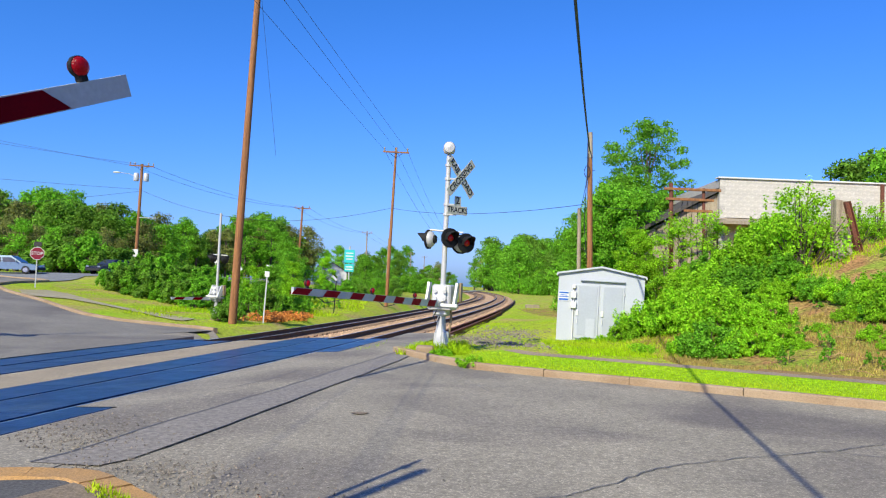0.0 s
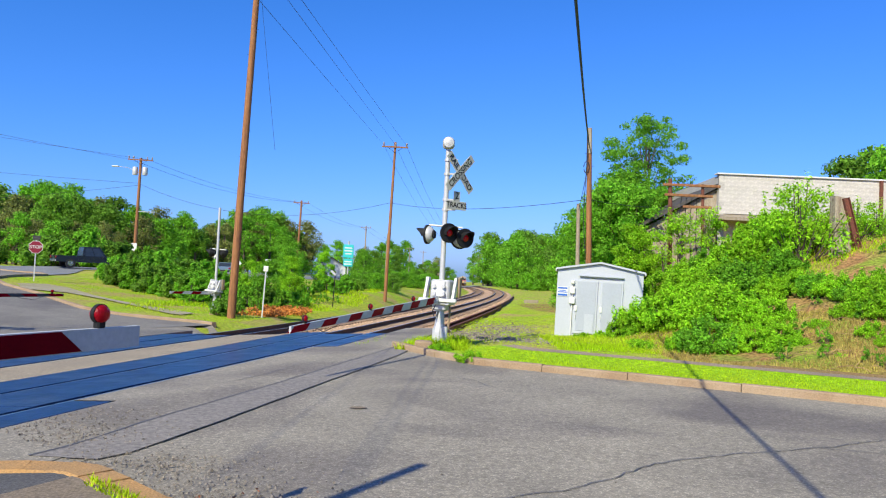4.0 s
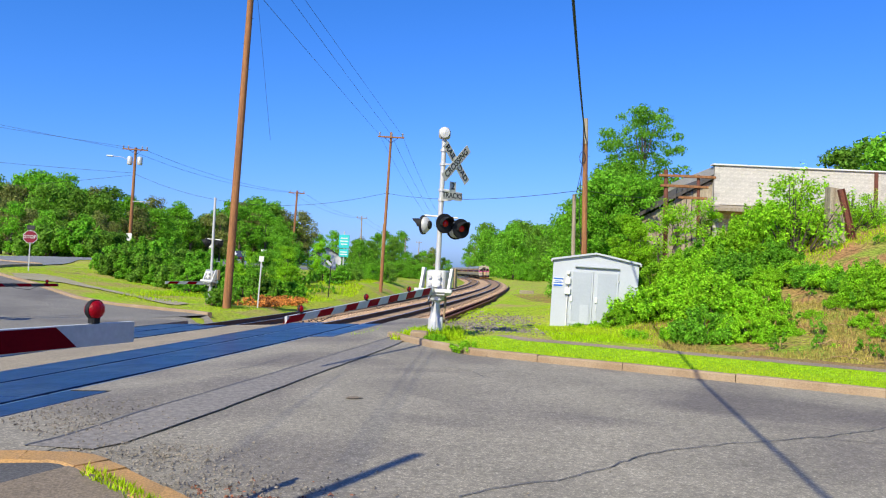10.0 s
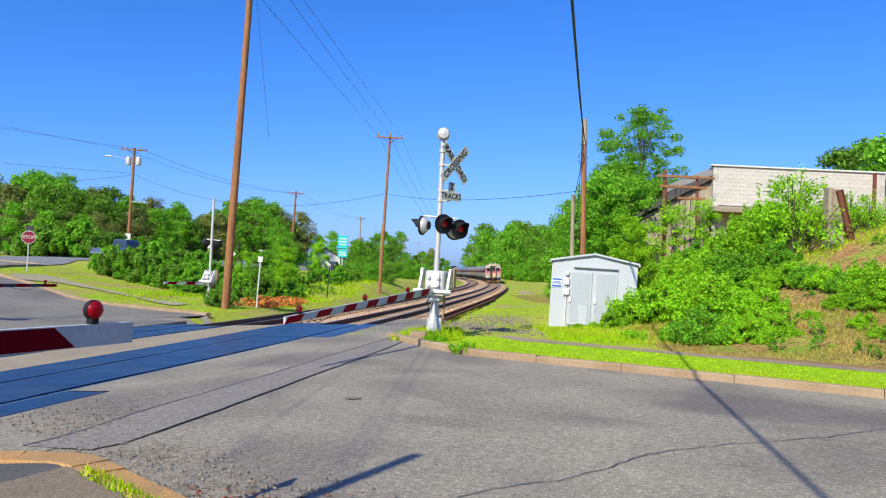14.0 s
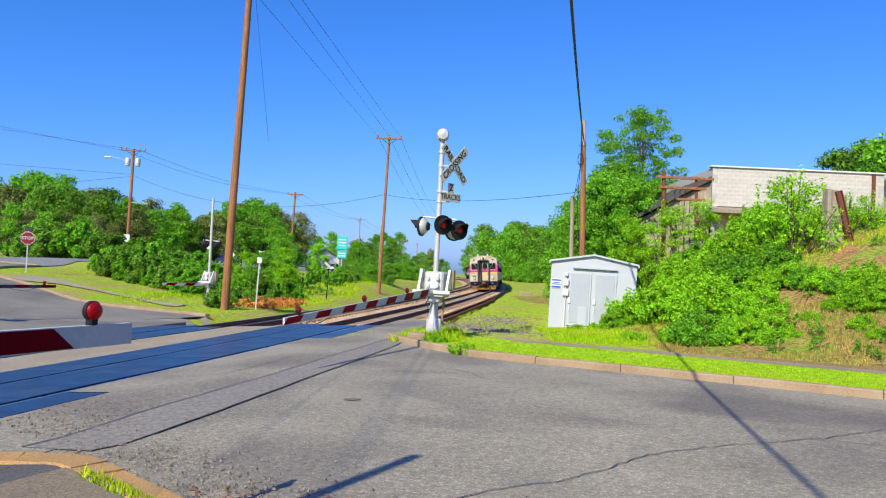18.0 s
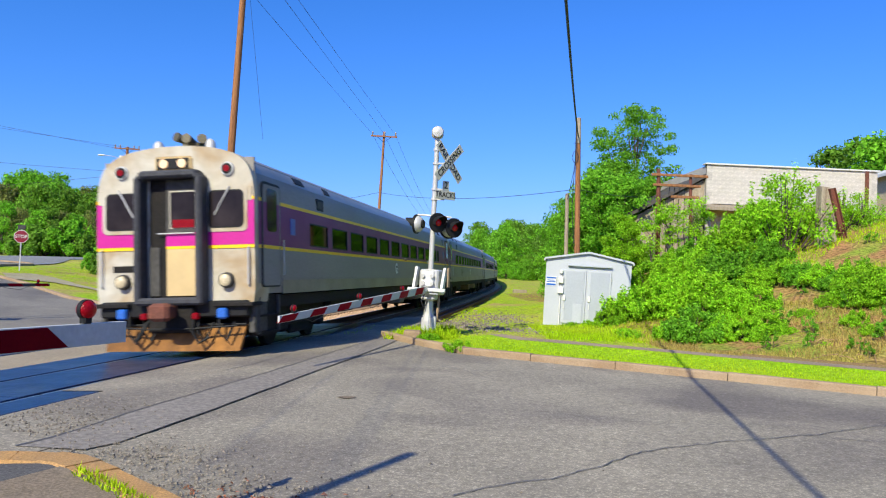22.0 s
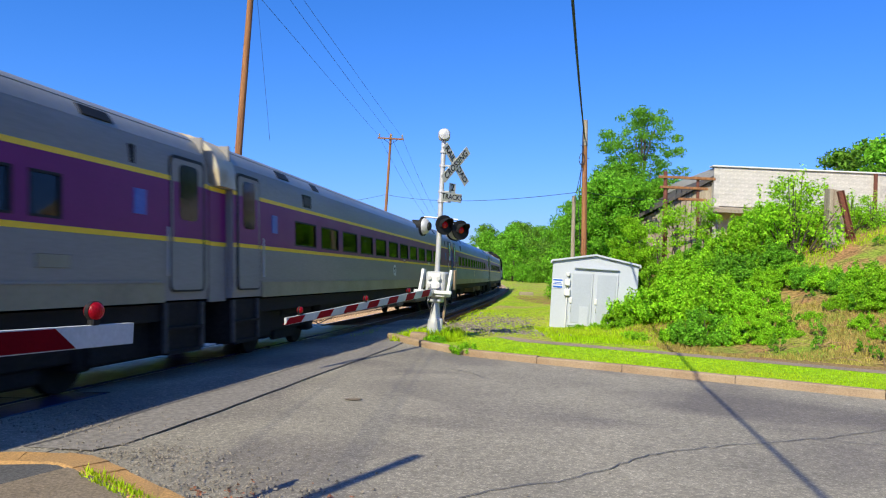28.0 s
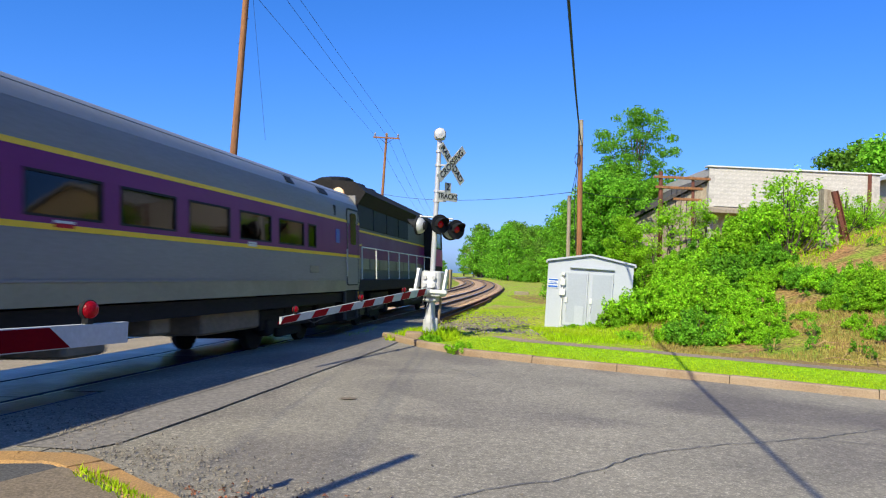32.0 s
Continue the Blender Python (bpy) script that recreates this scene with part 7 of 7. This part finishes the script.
def bushes():
    rng = random.Random(9)
    kinds = [bush(1.5, 1.3, 80, 13000, 0.09, LEAF_YELLOW, 41, "bright yellow-green bush on the slope"),
             bush(1.4, 1.3, 76, 12500, 0.092, LEAF, 42, "leafy green bush on the slope"),
             bush(0.9, 1.2, 66, 10000, 0.07, LEAF_YELLOW, 43, "low spreading yellow-green shrub on rough grass"),
             bush(2.0, 1.5, 64, 11000, 0.14, LEAF, 44, "tall green bush on the grass island"),
             bush(1.9, 1.6, 64, 10500, 0.14, LEAF_DARK, 45, "dark green bush on the grass island")]
    slope = ((6.3, 19.65, 0.36, 0), (6.81, 19.17, 0.68, 1), (7.47, 18.98, 0.44, 0), (8.02, 18.64, 0.44, 0), (8.48, 18.73, 0.41, 0), (6.5, 23.58, 1.11, 2), (7.1, 23.06, 0.84, 0), (7.63, 22.29, 0.78, 0), (8.15, 21.63, 0.9, 0), (8.62, 20.96, 0.59, 0), (9.06, 20.67, 0.54, 0), (7.67, 25.99, 0.8, 0), (8.18, 25.08, 0.8, 0), (8.88, 24.65, 0.9, 0), (9.43, 23.65, 0.92, 1), (9.9, 22.84, 0.51, 0), (10.52, 22.69, 0.39, 1), (10.65, 32.8, 0.55, 0), (10.34, 28.8, 0.72, 1), (10.51, 26.85, 0.84, 0), (10.77, 25.52, 1.0, 0), (11.07, 24.43, 0.66, 1), (10.6, 22.31, 0.49, 0), (10.89, 21.78, 0.5, 1), (11.1, 21.12, 0.45, 0), (11.25, 20.36, 0.42, 1), (11.25, 19.41, 0.61, 0), (11.32, 18.85, 0.62, 0), (11.46, 18.37, 0.56, 0), (10.2, 17.72, 0.27, 0), (10.56, 19.42, 0.4, 2), (10.94, 18.61, 0.36, 0), (9.81, 19.34, 0.27, 2), (8.92, 18.4, 0.23, 2), (9.05, 16.83, 0.15, 2), (5.47, 20.22, 0.33, 2), (5.51, 21.26, 0.25, 2), (10.13, 16.87, 0.29, 2), (12.6, 29.5, 0.91, 1), (13.6, 31.5, 1.0, 0), (15.2, 34.5, 1.0, 0), (16.8, 35.5, 0.8, 0), (5.6, 23.1, 0.43, 0), (5.0, 23.5, 0.25, 2), (4.4, 23.55, 0.24, 2), (6.1, 23.3, 0.51, 2))
    for x, y, s, k in slope:
        plant(kinds[k], x, y, s, rng, sink=0.1)
    isle = ((-22.6, 50.5, 1.0, 3), (-21.2, 49.5, 1.1, 4), (-19.8, 48.5, 1.15, 3), (-18.6, 47.5, 1.1, 4), (-17.3, 46.4, 1.0, 3), (-16.2, 45.4, 0.95, 4), (-15.2, 44.5, 0.85, 3), (-21.8, 53, 1.2, 4), (-19.8, 52, 1.4, 3), (-18, 51, 1.35, 4), (-16.4, 50, 1.2, 3),
            (-15.0, 48.5, 0.95, 3), (-13.6, 46.0, 0.7, 3), (-12.2, 45.0, 0.65, 3), (-11.2, 45.6, 0.75, 4), (-10.3, 46.6, 0.6, 3), (-9.9, 49.5, 0.55, 3), (-9.0, 62, 0.6, 3), (-10.5, 64, 0.7, 3), (-32.5, 72, 1.6, 4), (-36, 73.5, 1.9, 3), (-40, 74, 1.9, 4), (-30.0, 73, 1.2, 3),
            (-46, 73, 1.3, 4), (-50, 74, 1.5, 3), (-55, 74, 1.5, 4), (-14.9, 52.5, 0.9, 3), (-9.2, 66, 0.75, 3), (-8.6, 70, 0.7, 4))
    for x, y, s, k in isle:
        plant(kinds[k], x, y, s, rng, sink=0.1)
    sprawl = bush(2.5, 1.8, 84, 5200, 0.1, LEAF_YELLOW, 46, "tall open bush with sparse yellow-green leaves beside a concrete post")
    for x, y, s, st in ((12.0, 25.2, 1.0, 1.05), (12.5, 25.8, 0.9, 1.0), (11.3, 26.4, 0.75, 0.8), (14.1, 25.6, 0.6, 0.9), (15.0, 25.8, 0.5, 0.9)):
        plant(sprawl, x, y, s, rng, st, sink=0.1)
    # Weeds and young shoots between the bushes.
    weed = bush(0.55, 0.4, 16, 420, 0.07, LEAF, 47, "small green weed on the bare slope")
    for k in range(46):
        x, y = rng.uniform(7.5, 15.5), rng.uniform(15.5, 24)
        if behind_kerb(x, y) > 3.1:
            plant(weed, x, y, rng.uniform(0.35, 1.0), rng, rng.uniform(0.8, 1.6))
    for k in range(30):
        x, y = rng.uniform(-15, -7.6), rng.uniform(38, 60)
        if along(x, y)[1][0] < -8.2:
            plant(weed, x, y, rng.uniform(0.8, 1.8), rng, rng.uniform(1, 1.6))
    drop([sprawl, weed])
    plant(kinds[2], 0.55, 15.75, 0.28, rng)
    plant(kinds[2], -0.1, 17.35, 0.25, rng)
    plant(kinds[4], -10.9, 36.6, 0.5, rng)
    drop(kinds)


bushes()


def grass():
    """Blades of grass over the verges, the field beside the tracks and the slope."""
    rng = np.random.default_rng(3)
    spots = []

    def scatter(n, x0, x1, y0, y1, keep, h):
        x, y = rng.uniform(x0, x1, n), rng.uniform(y0, y1, n)
        k = keep(x, y)
        spots.append(np.column_stack([x[k], y[k], np.full(k.sum(), h)]))
    scatter(90000, -0.3, 14, 8, 18.5, lambda x, y: (behind_kerb(x, y) > 0.22) & (behind_kerb(x, y) < 1.85) & (x > 0.7 - 0.2 * (y - 15)), 0.045)
    scatter(42000, -1.5, 12, 15, 34, lambda x, y: (behind_kerb(x, y) > 2.75) & (along(x, y)[1] > 3.2) & ((x < 6) & (np.sin(x * 1.1 + np.sin(y * 0.7)) + np.cos(y * 0.8 + x) > -0.5) | (np.sin(x * 1.7 + 2 * np.sin(y * 0.9)) + np.cos(y * 1.3) > 0.12 * (x - 6) - 0.7)), 0.042)
    scatter(22000, 11, 20, 13, 30, lambda x, y: (behind_kerb(x, y) > 3.0) & (np.sin(x * 1.7 + 2 * np.sin(y * 0.9)) + np.cos(y * 1.3) > -0.2), 0.14)
    scatter(15000, -16, -6.5, 36, 75, lambda x, y: (along(x, y)[1] < -7.8) & ((y > 46) | (x < -12.5)) & (np.sin(x * 1.3 + y * 0.4) + np.cos(y * 0.9) > -0.3), 0.22)
    scatter(20000, 0, 12, 30, 90, lambda x, y: (along(x, y)[1] > 3.6) & (np.sin(x * 1.1 + np.sin(y * 0.7)) + np.cos(y * 0.8 + x) > -0.5), 0.045)
    scatter(7000, 3.0, 7.5, 19, 23.5, lambda x, y: behind_kerb(x, y) > 3.2, 0.11)
    scatter(50000, -30, -7, 30, 62, lambda x, y: (along(x, y)[1] < -7.6) & ((x + 10.8) * 0.62 + (y - 31.2) * 0.78 > 0.6) & (y > 31.5) & ((x > -26.5) | (y < 46)), 0.06)
    scatter(1500, -2.62, -1.75, 4.8, 5.6, lambda x, y: np.abs((x + 2.2) * 0.66 + (y - 5.2) * 0.75 - 0.02) < 0.075, 0.06)
    scatter(4000, -1.2, 0.6, 17.6, 20.5, lambda x, y: along(x, y)[1] > 2.9, 0.18)
    scatter(900, -3.6, -1.7, 18.4, 22.5, lambda x, y: np.abs(along(x, y)[1] - 1.85) < 0.12, 0.1)
    blades("grass", np.concatenate(spots), BLADE, rng, "bright green spring grass blades along verges and slope")
    spots.clear()
    scatter(60000, 5.5, 16, 12.5, 24, lambda x, y: (behind_kerb(x, y) > 2.65) & (behind_kerb(x, y) < 9) & (np.sin(x * 1.3 + 1.4 * np.sin(y * 1.1)) + np.cos(y * 1.5 - x * 0.6) > -0.55), 0.11)
    blades("dry_grass", np.concatenate(spots), DRY_BLADE, rng, "dry yellowish grass blades along the foot of the slope")


def blades(name, p, mat, rng, label):
    """One blade, a thin triangle, at each place of (x, y, height)."""
    n = len(p)
    z = level(p[:, 0], p[:, 1]) + np.where((behind_kerb(p[:, 0], p[:, 1]) > 0) & (behind_kerb(p[:, 0], p[:, 1]) < 1.9) & (p[:, 0] > -0.3), 0.12, -0.04)
    z = np.where(p[:, 1] < 7, z + 0.12, z)
    h = p[:, 2] * rng.uniform(0.5, 1.4, n)
    a = rng.uniform(0, 6.28, n)
    w = 0.007 + 0.06 * p[:, 2] * (0.4 + 0.02 * p[:, 1])
    lean = rng.normal(scale=0.35, size=(n, 2)) * h[:, None]
    v = np.stack([np.column_stack([p[:, 0] - np.cos(a) * w, p[:, 1] - np.sin(a) * w, z]), np.column_stack([p[:, 0] + np.cos(a) * w, p[:, 1] + np.sin(a) * w, z]),
                  np.column_stack([p[:, 0] + lean[:, 0], p[:, 1] + lean[:, 1], z + h])], 1).reshape(-1, 3)
    me = bpy.data.meshes.new(name)
    me.vertices.add(3 * n)
    me.vertices.foreach_set("co", v.ravel())
    me.loops.add(3 * n)
    me.loops.foreach_set("vertex_index", np.arange(3 * n))
    me.polygons.add(n)
    me.polygons.foreach_set("loop_start", np.arange(0, 3 * n, 3))
    me.materials.append(mat)
    me.update(calc_edges=True)
    tagged(new(name, me), label, "grass", "", "stuff")


grass()


def behind_near_kerb(x, y):
    """Distance on the road's side of the near kerb's line."""
    return (x + 1.88) * 0.63 + (y - 5.31) * 0.77


def gravel():
    """Loose gravel and chips on the road's edge, and dead stems on the slope."""
    rng = np.random.default_rng(6)
    cl = [(-2.5, 6.4, 0.45, 0.25, 1000), (-1.75, 5.65, 0.45, 0.25, 900), (-4.3, 8.1, 0.5, 0.5, 900), (-0.9, 4.95, 0.5, 0.25, 500), (-3.5, 7.4, 0.4, 0.4, 800), (-1.5, 6.3, 1.2, 0.6, 250), (1.2, 15.1, 0.2, 0.1, 25)]
    pts = np.concatenate([np.column_stack([rng.normal(cx, sx, n), rng.normal(cy, sy, n)]) for cx, cy, sx, sy, n in cl])
    pts = pts[(behind_near_kerb(pts[:, 0], pts[:, 1]) > 0.02) & (behind_kerb(pts[:, 0], pts[:, 1]) < 0) & (along(pts[:, 0], pts[:, 1])[1] > 1.5)]
    field = [(0.9, 22.6, 0.45, 1.0, 900), (2.0, 21.4, 0.8, 0.5, 500), (2.4, 26.5, 0.6, 1.6, 900)]
    grit = np.concatenate([np.column_stack([rng.normal(cx, sx, n), rng.normal(cy, sy, n)]) for cx, cy, sx, sy, n in field])
    grit = grit[along(grit[:, 0], grit[:, 1])[1] > 3.0]
    n, near = len(pts) + len(grit), len(pts)
    pts = np.concatenate([pts, grit])
    z = level(pts[:, 0], pts[:, 1]) + np.where(np.arange(n) < near, 0.012, -0.02)
    r = (0.005 + 0.014 * rng.random(n) ** 3) * np.where(np.arange(n) < near, 1, 3.2)
    base = np.array([(1, 0, 0), (-0.5, 0.87, 0), (-0.5, -0.87, 0), (0, 0, 0.9)])
    a = rng.uniform(0, 6.28, n)
    v = np.stack([np.column_stack([pts[:, 0] + r * (b[0] * np.cos(a) - b[1] * np.sin(a)), pts[:, 1] + r * (b[0] * np.sin(a) + b[1] * np.cos(a)), z + r * b[2]]) for b in base], 1).reshape(-1, 3)
    f = (np.arange(n)[:, None, None] * 4 + np.array([(0, 1, 3), (1, 2, 3), (2, 0, 3)])[None]).reshape(-1, 3)
    me = bpy.data.meshes.new("gravel")
    me.from_pydata(v.tolist(), [], f.tolist())
    me.materials.append(GRAVEL)
    tagged(new("gravel", me), "loose grey gravel scattered on the road edge", "gravel", "", "stuff")
    n = 420
    q = np.column_stack([rng.normal(-1.3, 0.35, n), rng.normal(5.0, 0.25, n)])
    q = q[behind_near_kerb(q[:, 0], q[:, 1]) > 0.02]
    me = leaves("dead_leaves", [(a, b, height(a, b) + 0.02, 0.05, 0.05, 0.008) for a, b in q], 900, 0.03, DEAD_LEAF, 17, 2.0)
    tagged(new("dead_leaves", me), "reddish dead leaves gathered in the gutter", "dead leaves", "", "stuff")
    sh = Shape()
    rg = random.Random(12)
    for k in range(200):
        x, y = rg.uniform(7.5, 15), rg.uniform(14.5, 24)
        if behind_kerb(x, y) < 3.2:
            continue
        a, ln, zz = rg.uniform(0, 6.28), rg.uniform(0.15, 0.7), height(x, y)
        dx, dy = math.cos(a) * ln, math.sin(a) * ln
        sh.tube([(x, y, zz + 0.02), (x + dx * 0.5, y + dy * 0.5, height(x + dx * 0.5, y + dy * 0.5) + rg.uniform(0.03, 0.12)), (x + dx, y + dy, height(x + dx, y + dy) + 0.02)], 0.007, 4)
    tagged(part("dead_stems", sh, DRY), "dry brown dead stems lying on the slope", "dead stems", "", "stuff")


gravel()


def brush_heap():
    ob = thing("brush_heap", pose(-8.6, 39.5, height(-8.6, 39.5)), "heap of orange-brown dead brush beside the far track", "brush heap")
    rng = random.Random(3)
    blobs = [(rng.uniform(-2.4, 0.2), rng.uniform(-1.0, 5.0), 0.12, rng.uniform(0.4, 0.9), rng.uniform(0.5, 1.0), rng.uniform(0.14, 0.34)) for k in range(30)]
    part("brushwood", leaves("brushwood", blobs, 9000, 0.1, RUST_EARTH, 8), RUST_EARTH, ob)


brush_heap()


# ===== traffic on the street =====
TYRE = material("tyre", (0.02, 0.02, 0.02), rough=0.9, bump=0.2)
CAR_GLASS = material("car_glass", (0.03, 0.035, 0.04), rough=0.08, bump=0, spec=0.8)
CHROME = material("chrome", (0.6, 0.6, 0.6), rough=0.25, metal=0.9, bump=0)


def vehicle(name, label, paint, pickup=False, L=4.7, W=1.8, H=1.45):
    ob = thing(name, Matrix.Identity(4), label, "pickup truck" if pickup else "car", "vehicles on the street")
    z = 0.32 if not pickup else 0.5
    if pickup:
        prof = [(-L / 2, z), (-L / 2, 1.02), (-L * 0.1, 1.05), (-L * 0.06, 1.05), (L * 0.2, 1.08), (L * 0.46, 1.0), (L / 2, 0.8), (L / 2, z)]
        cabin = [(-L * 0.13, 1.0), (-L * 0.11, H), (L * 0.11, H + 0.02), (L * 0.22, 1.03)]
    else:
        prof = [(-L / 2, z), (-L / 2, 0.8), (-L * 0.46, 0.92), (L * 0.2, 0.9), (L * 0.46, 0.74), (L / 2, 0.6), (L / 2, z)]
        cabin = [(-L * 0.42, 0.88), (-L * 0.27, H - 0.03), (L * 0.05, H), (L * 0.24, 0.86)]

    def loft(pr, w0, w1):
        zs = [q[1] for q in pr]
        lo, hi = min(zs), max(zs)
        f = lambda q: w0 + (w1 - w0) * (q[1] - lo) / (hi - lo)
        n = len(pr)
        vs = [(q[0], -f(q) / 2, q[1]) for q in pr] + [(q[0], f(q) / 2, q[1]) for q in pr]
        return Shape().add(vs, [(i, (i + 1) % n, n + (i + 1) % n, n + i) for i in range(n)] + [tuple(range(n - 1, -1, -1)), tuple(range(n, 2 * n))])
    part("body", loft(prof, W, W * 0.96), paint, ob)
    part("roof", loft(cabin, W * 0.94, W * 0.76), paint, ob)
    mid = [(q[0] * 0.93 + 0.01, 0.9 * q[1] + 0.1 * 1.0) for q in cabin]
    for sg in (-1, 1):
        a, b, c, d = mid
        zt = cabin[1][1] - 0.12
        zb = cabin[0][1] + 0.04
        y0, y1 = sg * (W * 0.47 - 0.005), sg * (W * 0.39 + 0.012)
        for x0, x1, x2, x3 in ((a[0] + 0.12, (a[0] + d[0]) / 2 - 0.04, (b[0] + c[0]) / 2 - 0.04, b[0] + 0.05), ((a[0] + d[0]) / 2 + 0.04, d[0] - 0.15, c[0] + 0.02, (b[0] + c[0]) / 2 + 0.04)):
            part("side_window", Shape().add([(x0, y0, zb), (x1, y0, zb), (x2, y1, zt), (x3, y1, zt), (x0, y0 + sg * 0.012, zb), (x1, y0 + sg * 0.012, zb), (x2, y1 + sg * 0.012, zt), (x3, y1 + sg * 0.012, zt)],
                 [(0, 1, 2, 3), (4, 7, 6, 5), (0, 4, 5, 1), (2, 6, 7, 3)]), CAR_GLASS, ob)
    for i, j, nm in ((2, 3, "windscreen"), (1, 0, "rear_window")):
        t, b = cabin[i], cabin[j]
        o = 0.015 if i == 2 else -0.015
        p1, p2 = (t[0] * 0.9 + b[0] * 0.1 + o, t[1] * 0.9 + b[1] * 0.1 + 0.01), (t[0] * 0.12 + b[0] * 0.88 + o, t[1] * 0.12 + b[1] * 0.88 + 0.01)
        part(nm, Shape().add([(p1[0], -W * 0.36, p1[1]), (p1[0], W * 0.36, p1[1]), (p2[0], W * 0.42, p2[1]), (p2[0], -W * 0.42, p2[1]), (p1[0] - o, -W * 0.36, p1[1]), (p1[0] - o, W * 0.36, p1[1]), (p2[0] - o, W * 0.42, p2[1]), (p2[0] - o, -W * 0.42, p2[1])],
             [(0, 1, 2, 3), (7, 6, 5, 4), (0, 4, 5, 1), (2, 6, 7, 3), (1, 5, 6, 2), (0, 3, 7, 4)]), CAR_GLASS, ob)
    r = 0.32 if not pickup else 0.39
    for x in (-L * 0.3, L * 0.31):
        for sg in (-1, 1):
            w = part("wheel", Shape().cyl((0, -0.1, 0), (0, 0.1, 0), r, n=20), TYRE, ob, m=pose(x, sg * (W / 2 - 0.1), r))
            part("rim", Shape().cyl((0, sg * 0.1, 0), (0, sg * 0.11, 0), r * 0.6, n=14), CHROME, w)
    for sg in (-1, 1):
        part("headlight", Shape().box((L / 2 - 0.02, sg * W * 0.36, 0.72 if not pickup else 0.85), (0.08, 0.34, 0.15), ch=0.02), CHROME, ob)
        part("tail_light", Shape().box((-L / 2, sg * W * 0.42, 0.74 if not pickup else 0.9), (0.05, 0.2, 0.2), ch=0.02), LENS, ob)
        part("mirror", Shape().box((L * 0.16, sg * (W * 0.5 + 0.08), 1.0), (0.1, 0.18, 0.14), ch=0.03), paint, ob)
    part("bumper", Shape().box((L / 2 + 0.02, 0, z + 0.1), (0.1, W * 0.92, 0.18), ch=0.03).box((-L / 2 - 0.02, 0, z + 0.1), (0.1, W * 0.92, 0.18), ch=0.03), CHROME if pickup else TYRE, ob)
    return ob


PAINT = lambda nm, c: material(nm, c, tuple(q * 0.85 for q in c), rough=0.25, metal=0.3, scale=2, grain=20, grain_amount=0.03, bump=0)
silver_car = vehicle("car", "silver-blue saloon car driving on the street", PAINT("silver_blue", (0.18, 0.25, 0.33)))
dark_car = vehicle("car", "dark saloon car driving on the street", PAINT("black_car", (0.03, 0.03, 0.035)))
black_pickup = vehicle("pickup_truck", "black pickup truck driving slowly on the street", PAINT("black_truck", (0.025, 0.027, 0.03)), True, 5.6, 1.95, 1.85)
blue_pickup = vehicle("pickup_truck", "pale blue pickup truck driving on the street", PAINT("blue_truck", (0.09, 0.15, 0.24)), True, 5.7, 1.98, 1.88)
blue_car = vehicle("car", "dark blue saloon car driving on the street", PAINT("navy", (0.03, 0.06, 0.16)))
white_van = vehicle("car", "white car driving on the street", PAINT("white_car", (0.75, 0.75, 0.75)), False, 4.9, 1.9, 1.75)
STREET_LEN = [0.0]
for _a, _b in zip(STREET, STREET[1:]):
    STREET_LEN.append(STREET_LEN[-1] + (Vector(_b) - Vector(_a)).length)


def street_pose(d, lane, back=False):
    """Place on the street, d metres from its left end, lane metres to the right of its middle."""
    at = lambda q: Vector((np.interp(q, STREET_LEN, [p[0] for p in STREET]), np.interp(q, STREET_LEN, [p[1] for p in STREET])))
    p, w = at(d), (at(d + 3) - at(d - 3)).normalized()
    q = p + Vector((w.y, -w.x)) * lane
    yaw = math.degrees(math.atan2(w.y, w.x)) + (180 if back else 0)
    return pose(q.x, q.y, height(q.x, q.y) + 0.03, 0, 0, yaw)


def drive(ob, pts, lane, back=False):
    rows = []
    ts, ds = [p[0] for p in pts], [p[1] for p in pts]
    for t in sorted(set([k * 0.5 for k in range(65)])):
        rows.append((t, street_pose(float(np.interp(t, ts, ds)), lane, back)))
    walk(ob, rows)


def traffic_motion():
    drive(silver_car, [(0, 103.2), (0.5, 106.8), (1, 109.4), (1.5, 111.8), (2.5, 119), (4, 134), (20, 330), (32, 400)], 1.9)
    drive(dark_car, [(0, 113), (0.5, 110.6), (1, 105.6), (1.5, 99.5), (4, 60), (7, 5), (32, 5)], -1.9, True)
    drive(black_pickup, [(0, 80), (2, 98.5), (2.5, 101.6), (3, 103.2), (3.5, 105.5), (5, 114), (6.5, 123.5), (7, 129), (8, 135), (9, 138), (10, 142), (12, 165), (20, 300), (32, 420)], 1.9)
    drive(blue_pickup, [(0, 5), (10, 20), (12, 87), (12.5, 95), (13, 102.7), (13.5, 108.2), (14, 111.5), (14.5, 115), (16, 130), (24, 290), (32, 420)], 1.9)
    drive(blue_car, [(0, 5), (14, 50), (15.5, 98), (16.5, 110.5), (17.5, 126), (18.0, 137), (18.5, 147), (24, 260), (32, 400)], 1.9)
    drive(white_van, [(0, 5), (12, 60), (14.5, 98), (15.5, 125), (16.5, 157), (19, 228), (24, 330), (32, 440)], 1.9)


def motions():
    train_motion()
    gate_motion()
    traffic_motion()


motions()
